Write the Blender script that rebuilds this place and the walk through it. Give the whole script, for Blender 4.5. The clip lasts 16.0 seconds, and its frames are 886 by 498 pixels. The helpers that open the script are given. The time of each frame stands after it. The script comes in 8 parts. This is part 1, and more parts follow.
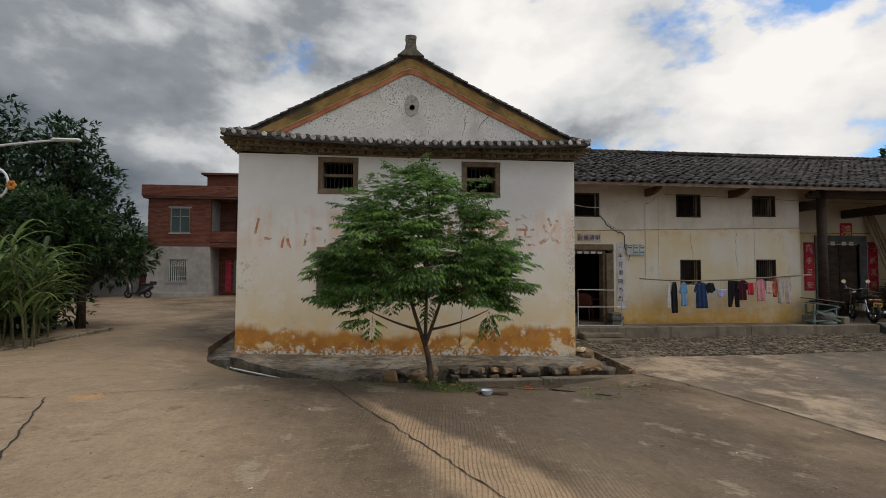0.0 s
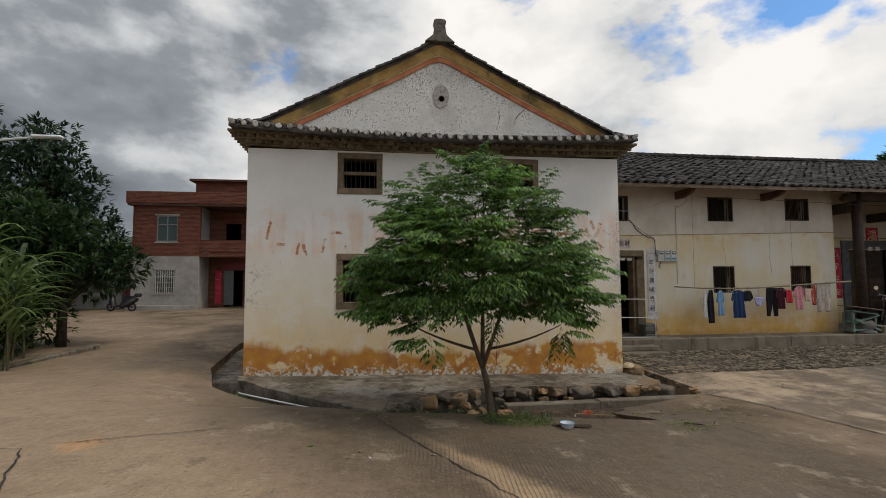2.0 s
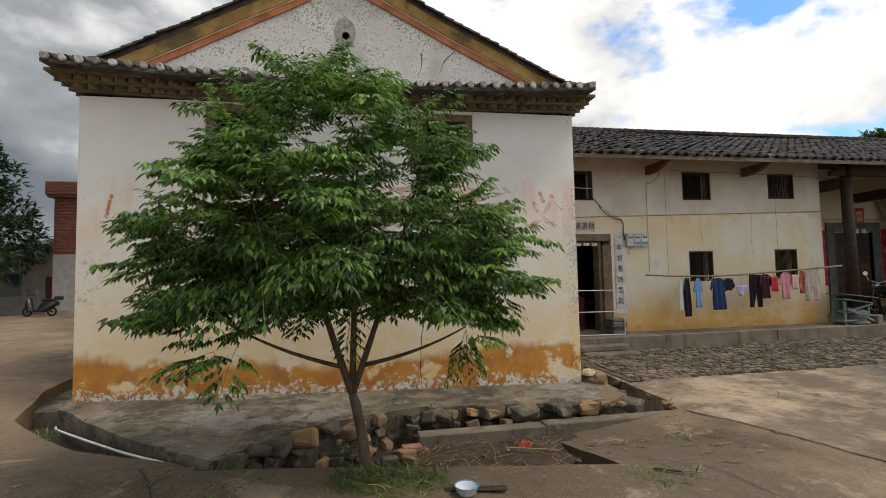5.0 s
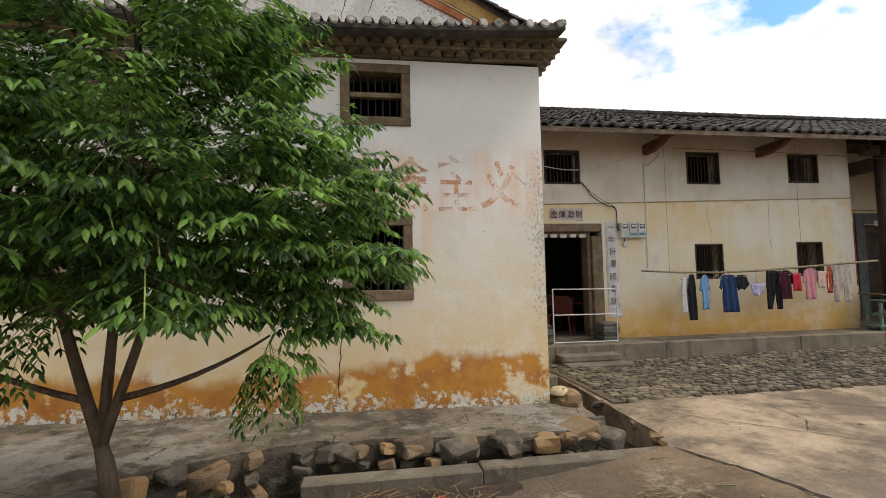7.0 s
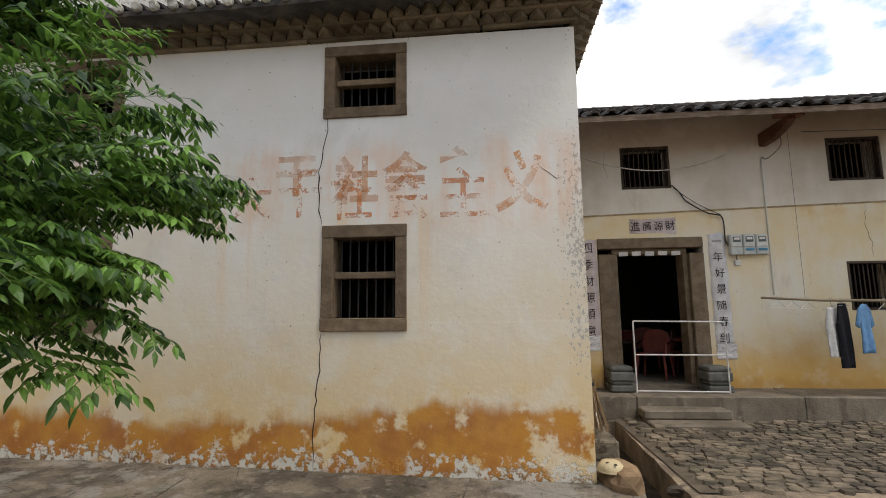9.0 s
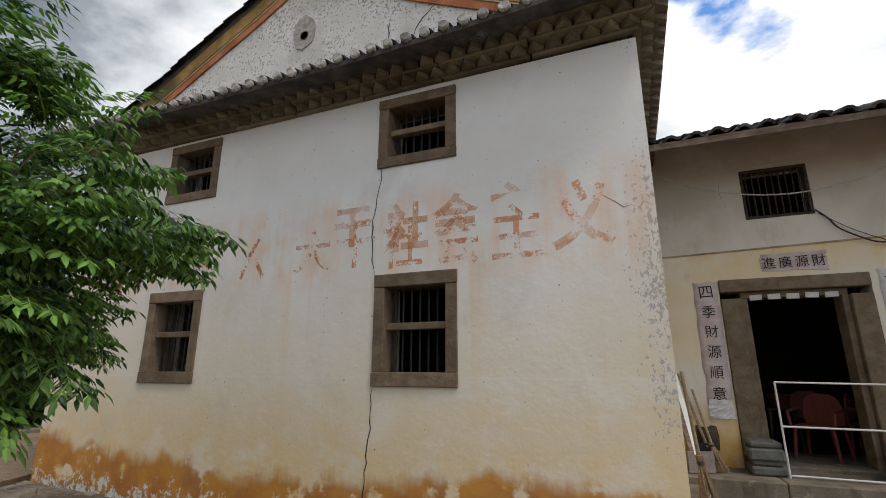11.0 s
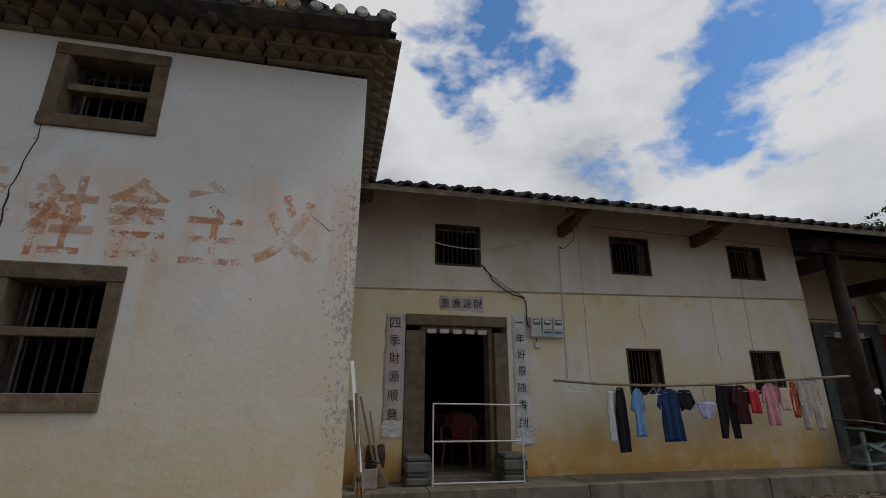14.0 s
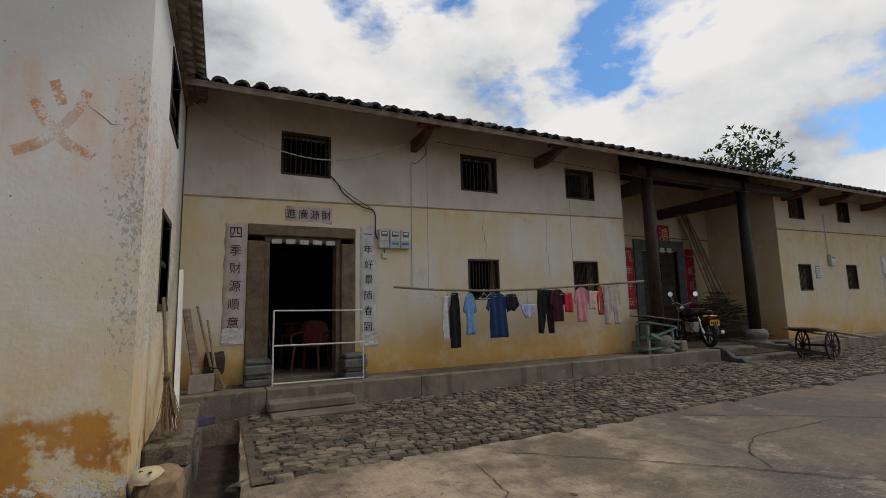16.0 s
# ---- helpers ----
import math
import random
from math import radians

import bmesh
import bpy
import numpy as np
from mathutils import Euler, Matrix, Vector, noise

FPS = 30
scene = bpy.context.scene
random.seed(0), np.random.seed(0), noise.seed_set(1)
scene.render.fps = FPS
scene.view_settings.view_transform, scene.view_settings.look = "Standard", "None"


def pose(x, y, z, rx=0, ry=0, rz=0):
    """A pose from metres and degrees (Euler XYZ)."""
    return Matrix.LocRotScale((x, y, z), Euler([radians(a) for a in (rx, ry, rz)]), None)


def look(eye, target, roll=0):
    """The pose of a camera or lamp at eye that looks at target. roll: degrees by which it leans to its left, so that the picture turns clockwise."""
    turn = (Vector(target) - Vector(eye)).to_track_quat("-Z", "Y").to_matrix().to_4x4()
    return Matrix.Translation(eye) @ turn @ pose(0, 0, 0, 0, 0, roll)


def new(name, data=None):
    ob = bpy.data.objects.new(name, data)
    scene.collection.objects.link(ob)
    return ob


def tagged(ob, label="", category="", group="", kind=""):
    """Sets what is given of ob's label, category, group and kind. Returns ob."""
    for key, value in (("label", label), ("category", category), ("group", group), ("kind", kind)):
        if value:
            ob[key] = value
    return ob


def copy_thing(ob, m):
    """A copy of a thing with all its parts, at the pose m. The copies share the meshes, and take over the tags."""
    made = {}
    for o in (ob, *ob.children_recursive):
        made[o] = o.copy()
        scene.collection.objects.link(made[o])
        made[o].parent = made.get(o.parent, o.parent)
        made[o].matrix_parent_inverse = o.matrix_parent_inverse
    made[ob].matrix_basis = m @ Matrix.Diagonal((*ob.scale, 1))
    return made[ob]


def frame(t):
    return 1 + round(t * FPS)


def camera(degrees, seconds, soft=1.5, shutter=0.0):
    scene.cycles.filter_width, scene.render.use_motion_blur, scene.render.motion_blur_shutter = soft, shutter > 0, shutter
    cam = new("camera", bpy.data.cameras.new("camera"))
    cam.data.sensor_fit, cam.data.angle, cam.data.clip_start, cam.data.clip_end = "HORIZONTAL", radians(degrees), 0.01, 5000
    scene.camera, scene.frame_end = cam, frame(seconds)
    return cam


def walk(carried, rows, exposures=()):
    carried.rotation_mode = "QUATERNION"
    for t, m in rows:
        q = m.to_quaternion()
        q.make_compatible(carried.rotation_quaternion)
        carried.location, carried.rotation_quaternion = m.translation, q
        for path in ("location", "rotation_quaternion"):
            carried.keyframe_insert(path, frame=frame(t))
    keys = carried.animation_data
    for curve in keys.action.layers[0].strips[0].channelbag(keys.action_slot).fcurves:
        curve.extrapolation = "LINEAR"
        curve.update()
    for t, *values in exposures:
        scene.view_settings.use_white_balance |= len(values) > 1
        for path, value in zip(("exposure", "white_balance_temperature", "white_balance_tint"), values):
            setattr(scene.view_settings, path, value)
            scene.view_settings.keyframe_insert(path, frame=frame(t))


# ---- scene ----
cam = camera(87.2, 16.0, soft=0.9)
PATH = [
    (0, (-0.064, -0.095, 2.096), (0.14, 1.893, 2.182), 0.2),
    (0.5, (-0.354, 0.217, 2.084), (-0.106, 2.199, 2.185), -0.1),
    (1, (-0.56, 0.522, 2.062), (-0.288, 2.5, 2.169), -0.1),
    (1.5, (-0.738, 0.816, 2.087), (-0.47, 2.795, 2.2), -0.2),
    (2, (-0.888, 1.054, 2.084), (-0.624, 3.032, 2.21), -0.2),
    (2.5, (-0.856, 1.257, 2.09), (-0.587, 3.235, 2.224), -0.4),
    (3, (-0.69, 1.518, 2.107), (-0.403, 3.492, 2.249), -0.5),
    (3.2, (-0.619, 1.636, 2.089), (-0.322, 3.61, 2.226), -0.6),
    (5.5, (0.802, 3.246, 1.876), (1.156, 5.211, 1.987), -1.1),
    (6, (1.111, 3.589, 1.817), (1.468, 5.554, 1.925), -0.9),
    (6.5, (1.459, 3.914, 1.781), (1.799, 5.881, 1.899), -1.0),
    (7, (1.749, 4.262, 1.761), (2.048, 6.235, 1.89), -1.2),
    (7.5, (2.095, 4.564, 1.742), (2.345, 6.544, 1.881), -1.3),
    (8, (2.395, 4.916, 1.726), (2.512, 6.904, 1.901), -1.3),
    (8.2, (2.521, 5.065, 1.727), (2.578, 7.055, 1.922), -1.0),
    (10.3, (3.556, 5.963, 1.65), (2.993, 7.839, 2.052), -0.5),
    (10.5, (3.587, 6.02, 1.656), (2.972, 7.874, 2.087), -0.2),
    (11, (3.658, 6.06, 1.676), (2.94, 7.859, 2.173), 0.0),
    (11.5, (3.702, 6.065, 1.695), (2.985, 7.836, 2.287), 0.4),
    (12, (3.711, 6.081, 1.716), (3.1, 7.838, 2.451), 0.7),
    (12.5, (3.713, 6.082, 1.732), (3.22, 7.811, 2.609), 0.9),
    (13, (3.747, 6.095, 1.721), (3.527, 7.863, 2.629), 1.2),
    (13.5, (3.798, 6.109, 1.677), (3.942, 7.94, 2.468), 0.9),
    (14, (3.843, 6.123, 1.642), (4.251, 7.988, 2.238), 0.2),
    (14.5, (3.916, 6.07, 1.617), (4.516, 7.941, 1.991), -1.2),
    (15, (4.061, 5.971, 1.578), (4.831, 7.798, 1.838), -1.1),
    (15.5, (4.225, 5.868, 1.545), (5.06, 7.667, 1.802), -1.3),
    (16, (4.508, 5.769, 1.488), (5.362, 7.56, 1.743), -1.3),
]
EXPOSURES = [(0.0, -0.15, 6900, 11), (3.0, -0.1, 6900, 11), (5.5, 0.38, 7150, 11), (6.5, 0.54, 7200, 11), (8.0, 0.54, 7050, 11), (10.5, 0.22, 6650, 11), (11.5, 0.18, 6550, 11), (12.0, 0.08, 6400, 10), (12.5, -0.15, 6300, 10), (13.0, -0.48, 6250, 10), (14.0, -0.64, 6400, 11), (14.5, -0.62, 6500, 11), (16.0, -0.32, 6700, 11)]
walk(cam, [(t, look(eye, target, roll)) for t, eye, target, roll in PATH], EXPOSURES)

# ---- main measures ----
YA, AX0, AX1, AZ = 9.966, -3.345, 3.935, 4.52      # gabled house: front, sides, top of the front wall
AC = 0.24                                          # its ridge line
YB, BX1, CX0, CX1 = 13.41, 12.70, 18.57, 27.0      # long wing: front, ends of its two walls
YE, ZE, YR, ZR = 12.41, 4.62, 17.0, 6.60          # eave and ridge of the long roof
LEDGE_Y, LEDGE_Z = 12.65, 0.455


def smooth(a):
    a = min(1.0, max(0.0, a))
    return a * a * (3 - 2 * a)


def ground_z(x, y):
    """Height of the paved ground: a ramp that falls towards the yard, with a hollow along the house."""
    ramp = 0.58 - 0.075 * (x + 0.3)
    ramp = 0.74 - 0.10 * math.log(1 + math.exp((0.74 - ramp) / 0.10))
    flat = 0.085 + 0.010 * min(10.0, max(0.0, x - 4.5))
    ramp = flat + 0.05 * math.log(1 + math.exp((ramp - flat - 0.02) / 0.05))
    slope = 0.02 * min(10.0, max(-6.0, y - 4.7)) * smooth((5.5 - x) / 3)
    w = smooth((5.4 - x) / 3.0) * (0.42 + 0.58 * smooth((x + 5.2) / 2.2))
    return ramp - slope - 0.36 * smooth((y - 6.2) / 2.5) * w


# ---- world and sun ----
SUN_EL, SUN_AZ = 58.0, 112.0     # degrees; azimuth from +y towards +x
world = bpy.data.worlds.new("world")
scene.world = world
world.use_nodes = True
wt = world.node_tree
wt.nodes.clear()


def wnode(kind, **inputs):
    n = wt.nodes.new(kind)
    for k, v in inputs.items():
        n.inputs[k.replace("_", " ")].default_value = v
    return n


def wmath(op, a, b=None, clamp=False):
    n = wt.nodes.new("ShaderNodeMath")
    n.operation, n.use_clamp = op, clamp
    for i, v in enumerate((a, b)):
        if v is None:
            continue
        if isinstance(v, (int, float)):
            n.inputs[i].default_value = v
        else:
            wt.links.new(v, n.inputs[i])
    return n.outputs[0]


sky = wt.nodes.new("ShaderNodeTexSky")
sky.sky_type, sky.sun_disc = "NISHITA", False
sky.sun_elevation, sky.sun_rotation = radians(SUN_EL), radians(SUN_AZ)
coord = wt.nodes.new("ShaderNodeTexCoord")
sep = wt.nodes.new("ShaderNodeSeparateXYZ")
wt.links.new(coord.outputs["Generated"], sep.inputs[0])
comb = wt.nodes.new("ShaderNodeCombineXYZ")
wt.links.new(sep.outputs[0], comb.inputs[0])
wt.links.new(sep.outputs[1], comb.inputs[1])
wt.links.new(wmath("MULTIPLY", sep.outputs[2], 1.7), comb.inputs[2])


def wnoise(scale, detail, rough, offset=0.0, distort=0.0, lift=(0, 0, 0)):
    m = wt.nodes.new("ShaderNodeVectorMath")
    m.operation = "ADD"
    m.inputs[1].default_value = (offset + lift[0], offset * 0.7 + lift[1], offset * 1.3 + lift[2])
    wt.links.new(comb.outputs[0], m.inputs[0])
    n = wnode("ShaderNodeTexNoise", Scale=scale, Detail=detail, Roughness=rough, Distortion=distort)
    wt.links.new(m.outputs[0], n.inputs["Vector"])
    return n.outputs["Fac"]


def wramp(fac, stops):
    r = wt.nodes.new("ShaderNodeValToRGB")
    e = r.color_ramp.elements
    while len(e) < len(stops):
        e.new(0.5)
    for k, (p, c) in zip(e, stops):
        k.position, k.color = p, (*c, 1)
    wt.links.new(fac, r.inputs[0])
    return r.outputs[0]


def wmix(fac, a, b):
    n = wt.nodes.new("ShaderNodeMix")
    n.data_type = "RGBA"
    wt.links.new(fac, n.inputs["Factor"])
    for i, v in ((6, a), (7, b)):
        if isinstance(v, tuple):
            n.inputs[i].default_value = (*v, 1)
        else:
            wt.links.new(v, n.inputs[i])
    return n.outputs[2]


big = wnoise(2.5, 10, 0.53, 2.6, 0.1)
fine = wnoise(8.0, 8, 0.55, 4.2, 0.1)
cover = wmath("ADD", wmath("MULTIPLY", big, 0.78), wmath("MULTIPLY", fine, 0.22))
# tops of the clouds catch the light, their undersides stay grey
above = wnoise(2.5, 10, 0.53, 2.6, 0.1, (0.05, -0.02, 0.11))
lit = wmath("MULTIPLY", wmath("SUBTRACT", big, above), 1.7)
# heavier, darker cloud away from the sun, thin bright cloud towards it
side = wmath("ADD", wmath("MULTIPLY", sep.outputs[0], 0.74), wmath("MULTIPLY", sep.outputs[2], 1.70))
thin = wmath("MULTIPLY", wmath("ADD", side, 0.02), 0.95, True)
mass = wmath("ADD", wmath("MULTIPLY", wnoise(2.1, 9, 0.52, 9.3, 0.15), 1.6), lit)
shade = wmath("ADD", mass, wmath("SUBTRACT", wmath("MULTIPLY", thin, 0.66), 0.60), True)
cloud = wramp(shade, [(0.0, (0.165, 0.195, 0.235)), (0.32, (0.315, 0.355, 0.405)), (0.50, (0.64, 0.685, 0.735)), (0.68, (0.87, 0.90, 0.93)), (0.95, (1.08, 1.085, 1.09))])
gap = wmath("ADD", cover, wmath("SUBTRACT", 0.16, wmath("MULTIPLY", thin, 0.152)))
mask = wramp(gap, [(0.43, (0, 0, 0)), (0.485, (1, 1, 1))])
skyk = wt.nodes.new("ShaderNodeVectorMath")
skyk.operation = "MULTIPLY"
skyk.inputs[1].default_value = (0.105, 0.165, 0.215)
wt.links.new(sky.outputs[0], skyk.inputs[0])
bg = wnode("ShaderNodeBackground", Strength=0.95)
wt.links.new(wmix(mask, skyk.outputs[0], cloud), bg.inputs[0])
wout = wt.nodes.new("ShaderNodeOutputWorld")
wt.links.new(bg.outputs[0], wout.inputs[0])

sun = new("sun", bpy.data.lights.new("sun", "SUN"))
sun.data.energy, sun.data.angle, sun.data.color = 1.3, radians(14), (1.0, 0.955, 0.88)
_el, _az = radians(SUN_EL), radians(SUN_AZ)
sun.matrix_world = look((0, 0, 30), (-math.sin(_az) * math.cos(_el), -math.cos(_az) * math.cos(_el), 30 - math.sin(_el)))

# ---- materials ----


class Mat:
    """A small writer for node materials in world metres."""

    def __init__(self, name, rough=0.8, metal=0.0, spec=0.4):
        self.m = bpy.data.materials.new(name)
        self.m.use_nodes = True
        self.t = self.m.node_tree
        self.b = self.t.nodes["Principled BSDF"]
        self.b.inputs["Roughness"].default_value = rough
        self.b.inputs["Metallic"].default_value = metal
        self.b.inputs["Specular IOR Level"].default_value = spec
        g = self.t.nodes.new("ShaderNodeNewGeometry")
        self.pos = g.outputs["Position"]
        self.island = g.outputs["Random Per Island"]
        s = self.t.nodes.new("ShaderNodeSeparateXYZ")
        self.t.links.new(self.pos, s.inputs[0])
        self.x, self.y, self.z = s.outputs
        self.rnd = self.t.nodes.new("ShaderNodeObjectInfo").outputs["Random"]

    def put(self, v, sock):
        if isinstance(v, (int, float)):
            sock.default_value = v
        elif isinstance(v, tuple):
            sock.default_value = (*v, 1) if len(sock.default_value) == 4 else v
        else:
            self.t.links.new(v, sock)

    def math(self, op, a, b=0.0, clamp=False):
        n = self.t.nodes.new("ShaderNodeMath")
        n.operation, n.use_clamp = op, clamp
        self.put(a, n.inputs[0])
        self.put(b, n.inputs[1])
        return n.outputs[0]

    def add(self, *v):
        r = v[0]
        for k in v[1:]:
            r = self.math("ADD", r, k)
        return r

    def mul(self, a, b):
        return self.math("MULTIPLY", a, b)

    def stretch(self, x, y, z, offset=(0, 0, 0)):
        n = self.t.nodes.new("ShaderNodeMapping")
        n.inputs["Scale"].default_value = (x, y, z)
        n.inputs["Location"].default_value = offset
        self.t.links.new(self.pos, n.inputs[0])
        return n.outputs[0]

    def noise(self, scale, detail=4, rough=0.55, vec=None, distort=0.0):
        n = self.t.nodes.new("ShaderNodeTexNoise")
        for k, v in (("Scale", scale), ("Detail", detail), ("Roughness", rough), ("Distortion", distort)):
            n.inputs[k].default_value = v
        self.t.links.new(vec or self.pos, n.inputs["Vector"])
        return n.outputs["Fac"]

    def voronoi(self, scale, vec=None, feature="DISTANCE_TO_EDGE", rand=1.0):
        n = self.t.nodes.new("ShaderNodeTexVoronoi")
        n.feature = feature
        n.inputs["Scale"].default_value = scale
        n.inputs["Randomness"].default_value = rand
        self.t.links.new(vec or self.pos, n.inputs["Vector"])
        return n.outputs["Distance"]

    def step(self, v, lo, hi, a=0.0, b=1.0):
        n = self.t.nodes.new("ShaderNodeMapRange")
        n.interpolation_type = "SMOOTHSTEP"
        for i, k in enumerate((v, lo, hi, a, b)):
            self.put(k, n.inputs[i])
        return n.outputs[0]

    def mix(self, f, a, b):
        n = self.t.nodes.new("ShaderNodeMix")
        n.data_type = "RGBA"
        self.put(f, n.inputs["Factor"])
        self.put(a, n.inputs[6])
        self.put(b, n.inputs[7])
        return n.outputs[2]

    def hue(self, col, val):
        """Scales a colour's value by the number val."""
        n = self.t.nodes.new("ShaderNodeHueSaturation")
        self.put(val, n.inputs["Value"])
        self.put(col, n.inputs["Color"])
        return n.outputs[0]

    def color(self, c):
        self.put(c, self.b.inputs["Base Color"])
        return self

    def rough(self, v):
        self.put(v, self.b.inputs["Roughness"])
        return self

    def bump(self, h, dist=0.01, strength=0.6):
        n = self.t.nodes.new("ShaderNodeBump")
        n.inputs["Strength"].default_value = strength
        n.inputs["Distance"].default_value = dist
        self.put(h, n.inputs["Height"])
        self.t.links.new(n.outputs[0], self.b.inputs["Normal"])
        return self


def plain(name, c, rough=0.6, metal=0.0, var=0.25, scale=9.0, dist=0.002, spec=0.4):
    """A surface of one colour with grain, soft blotches and a little difference from piece to piece."""
    m = Mat(name, rough, metal, spec)
    f = m.add(m.mul(m.noise(scale, 5), 0.6), m.mul(m.noise(scale * 7, 3), 0.4))
    d = tuple(k * (1 - var) for k in c)
    e = tuple(min(1, k * (1 + var * 0.6)) for k in c)
    col = m.mix(m.step(f, 0.35, 0.65), d, e)
    m.color(m.hue(col, m.step(m.rnd, 0, 1, 1 - var * 0.5, 1 + var * 0.4)))
    m.bump(f, dist, 0.5)
    return m.m


def make_house_plaster():
    """Old limewash: white above, cream below, an ochre band of damp with peeled patches at the foot."""
    m = Mat("old_limewash", 0.9, spec=0.15)
    n1, n2, n3 = m.noise(0.9, 5), m.noise(3.5, 6, 0.6), m.noise(17, 5, 0.6)
    runs = m.noise(1.0, 5, 0.6, m.stretch(3.2, 3.2, 0.35))
    col = m.mix(m.step(n1, 0.3, 0.7), (0.70, 0.685, 0.65), (0.79, 0.78, 0.76))
    low = m.step(m.add(m.z, m.mul(n1, 1.1), m.mul(runs, 0.9)), 1.7, 4.6, 1.0, 0.0)
    col = m.mix(m.mul(low, 0.85), col, (0.73, 0.61, 0.41))
    foot = m.step(m.add(m.z, m.mul(n2, 0.5), m.mul(runs, 0.7)), 1.0, 2.3, 1.0, 0.0)
    col = m.mix(m.mul(foot, 0.62), col, (0.70, 0.47, 0.17))
    patch = m.step(m.noise(2.1, 7, 0.66), 0.47, 0.62)
    col = m.mix(m.mul(patch, 0.38), col, (0.76, 0.73, 0.68))
    grey = m.step(m.noise(1.2, 8, 0.7, m.stretch(1, 1, 0.7, (5, 2, 1))), 0.56, 0.68)
    col = m.mix(m.mul(grey, 0.22), col, (0.47, 0.45, 0.42))
    # ochre damp band
    bow = m.mul(m.math("POWER", m.math("ABSOLUTE", m.mul(m.add(m.x, -0.6), 0.26)), 2.0), 0.22)
    edge = m.add(m.z, m.mul(m.add(n2, -0.5), 0.34), m.mul(m.add(m.noise(0.6, 3), -0.5), 0.5), m.mul(bow, -1.0))
    torn = m.step(m.add(m.noise(2.4, 6, 0.62), m.mul(m.step(m.x, 2.9, 3.9), -0.13)), 0.36, 0.44)
    band = m.mul(m.step(m.add(edge, m.mul(m.add(runs, -0.5), 0.35)), 0.62, 0.80, 1.0, 0.0), m.step(m.y, 10.6, 11.4, 1.0, 0.0))
    band = m.mul(band, torn)
    ochre = m.mix(m.step(n2, 0.35, 0.7), (0.52, 0.225, 0.03), (0.36, 0.12, 0.022))
    col = m.mix(m.mul(band, 0.92), col, ochre)
    # peeled foot
    tilt = m.add(m.z, m.mul(m.x, 0.022))
    peel = m.step(m.add(tilt, m.mul(m.add(n3, -0.5), 0.62), m.mul(m.add(n2, -0.5), 0.62)), 0.30, 0.39, 1.0, 0.0)
    bare = m.mix(m.step(n3, 0.45, 0.6), (0.66, 0.62, 0.54), (0.22, 0.125, 0.06))
    col = m.mix(m.mul(peel, m.step(m.noise(1.3, 3), 0.34, 0.5)), col, bare)
    # flaked patches towards the right corner and small scars everywhere
    corner = m.mul(m.step(m.x, 3.48, 3.90), m.step(m.add(m.z, m.mul(n2, 0.8)), 1.1, 1.9))
    corner = m.mul(corner, m.step(m.z, 2.6, 3.9, 1.0, 0.35))
    flake = m.step(m.add(m.noise(1.0, 6, 0.68, m.stretch(30, 30, 19)), m.mul(corner, 0.165), m.mul(m.noise(1.9, 3), 0.19)), 0.785, 0.80)
    leftflake = m.mul(m.step(m.x, -3.3, -2.7, 1.0, 0.0), m.step(n3, 0.56, 0.6))
    leftflake = m.mul(leftflake, m.mul(m.step(m.z, 1.4, 1.7), m.step(m.z, 2.2, 2.5, 1.0, 0.0)))
    flake = m.math("MAXIMUM", flake, m.mul(leftflake, 0.8))
    col = m.mix(m.mul(flake, 0.85), col, (0.42, 0.40, 0.365))
    specks = m.math("MAXIMUM", m.step(m.voronoi(4.5, feature="F1"), 0.030, 0.042, 1.0, 0.0), m.mul(m.step(m.voronoi(11, m.stretch(1, 1, 0.6), feature="F1"), 0.045, 0.07, 1.0, 0.0), 0.6))
    col = m.mix(m.mul(specks, 0.7), col, (0.13, 0.11, 0.09))
    # rust-red ghosts of an old painted line
    ghost = m.mul(m.step(m.math("ABSOLUTE", m.add(m.z, -2.95)), 0.25, 0.62, 1.0, 0.0), m.step(m.add(runs, m.mul(n2, 0.4)), 0.62, 0.86))
    col = m.mix(m.mul(ghost, 0.42), col, (0.72, 0.36, 0.15))
    drip = m.mul(m.mul(m.step(m.z, 2.9, 2.6), m.step(m.z, 1.2, 2.2)), m.mul(m.step(m.noise(1.0, 4, 0.6, m.stretch(4.5, 4.5, 0.18)), 0.55, 0.72), m.step(m.x, -0.5, 0.5)))
    col = m.mix(m.mul(drip, 0.4), col, (0.76, 0.50, 0.25))
    seam = m.step(m.math("ABSOLUTE", m.add(m.z, m.mul(n1, 0.05), -1.62)), 0.0, 0.015, 1.0, 0.0)
    col = m.mix(m.mul(seam, 0.25), col, (0.80, 0.77, 0.70))
    m.color(col)
    m.bump(m.add(m.mul(n3, 0.4), m.mul(n2, 0.6), m.mul(flake, -0.7), m.mul(peel, -0.5)), 0.012, 0.55)
    return m.m


def make_gable_plaster():
    m = Mat("flaking_gable_limewash", 0.92, spec=0.1)
    n1, n2 = m.noise(2.2, 5), m.noise(14, 6, 0.65)
    col = m.mix(m.step(n1, 0.3, 0.7), (0.60, 0.585, 0.55), (0.72, 0.71, 0.69))
    up_ = m.step(m.z, 5.0, 6.4)
    pits = m.step(m.add(m.noise(1.0, 6, 0.68, m.stretch(38, 38, 30)), m.mul(n1, 0.30), m.mul(up_, 0.06)), 0.725, 0.765)
    col = m.mix(m.mul(pits, 0.8), col, (0.22, 0.20, 0.165))
    wear = m.step(m.add(m.noise(1.3, 6, 0.65), m.mul(up_, 0.08)), 0.50, 0.66)
    col = m.mix(m.mul(wear, 0.4), col, (0.40, 0.385, 0.345))
    m.color(col)
    m.bump(m.add(m.mul(n2, 0.5), m.mul(pits, -0.6)), 0.008, 0.5)
    return m.m


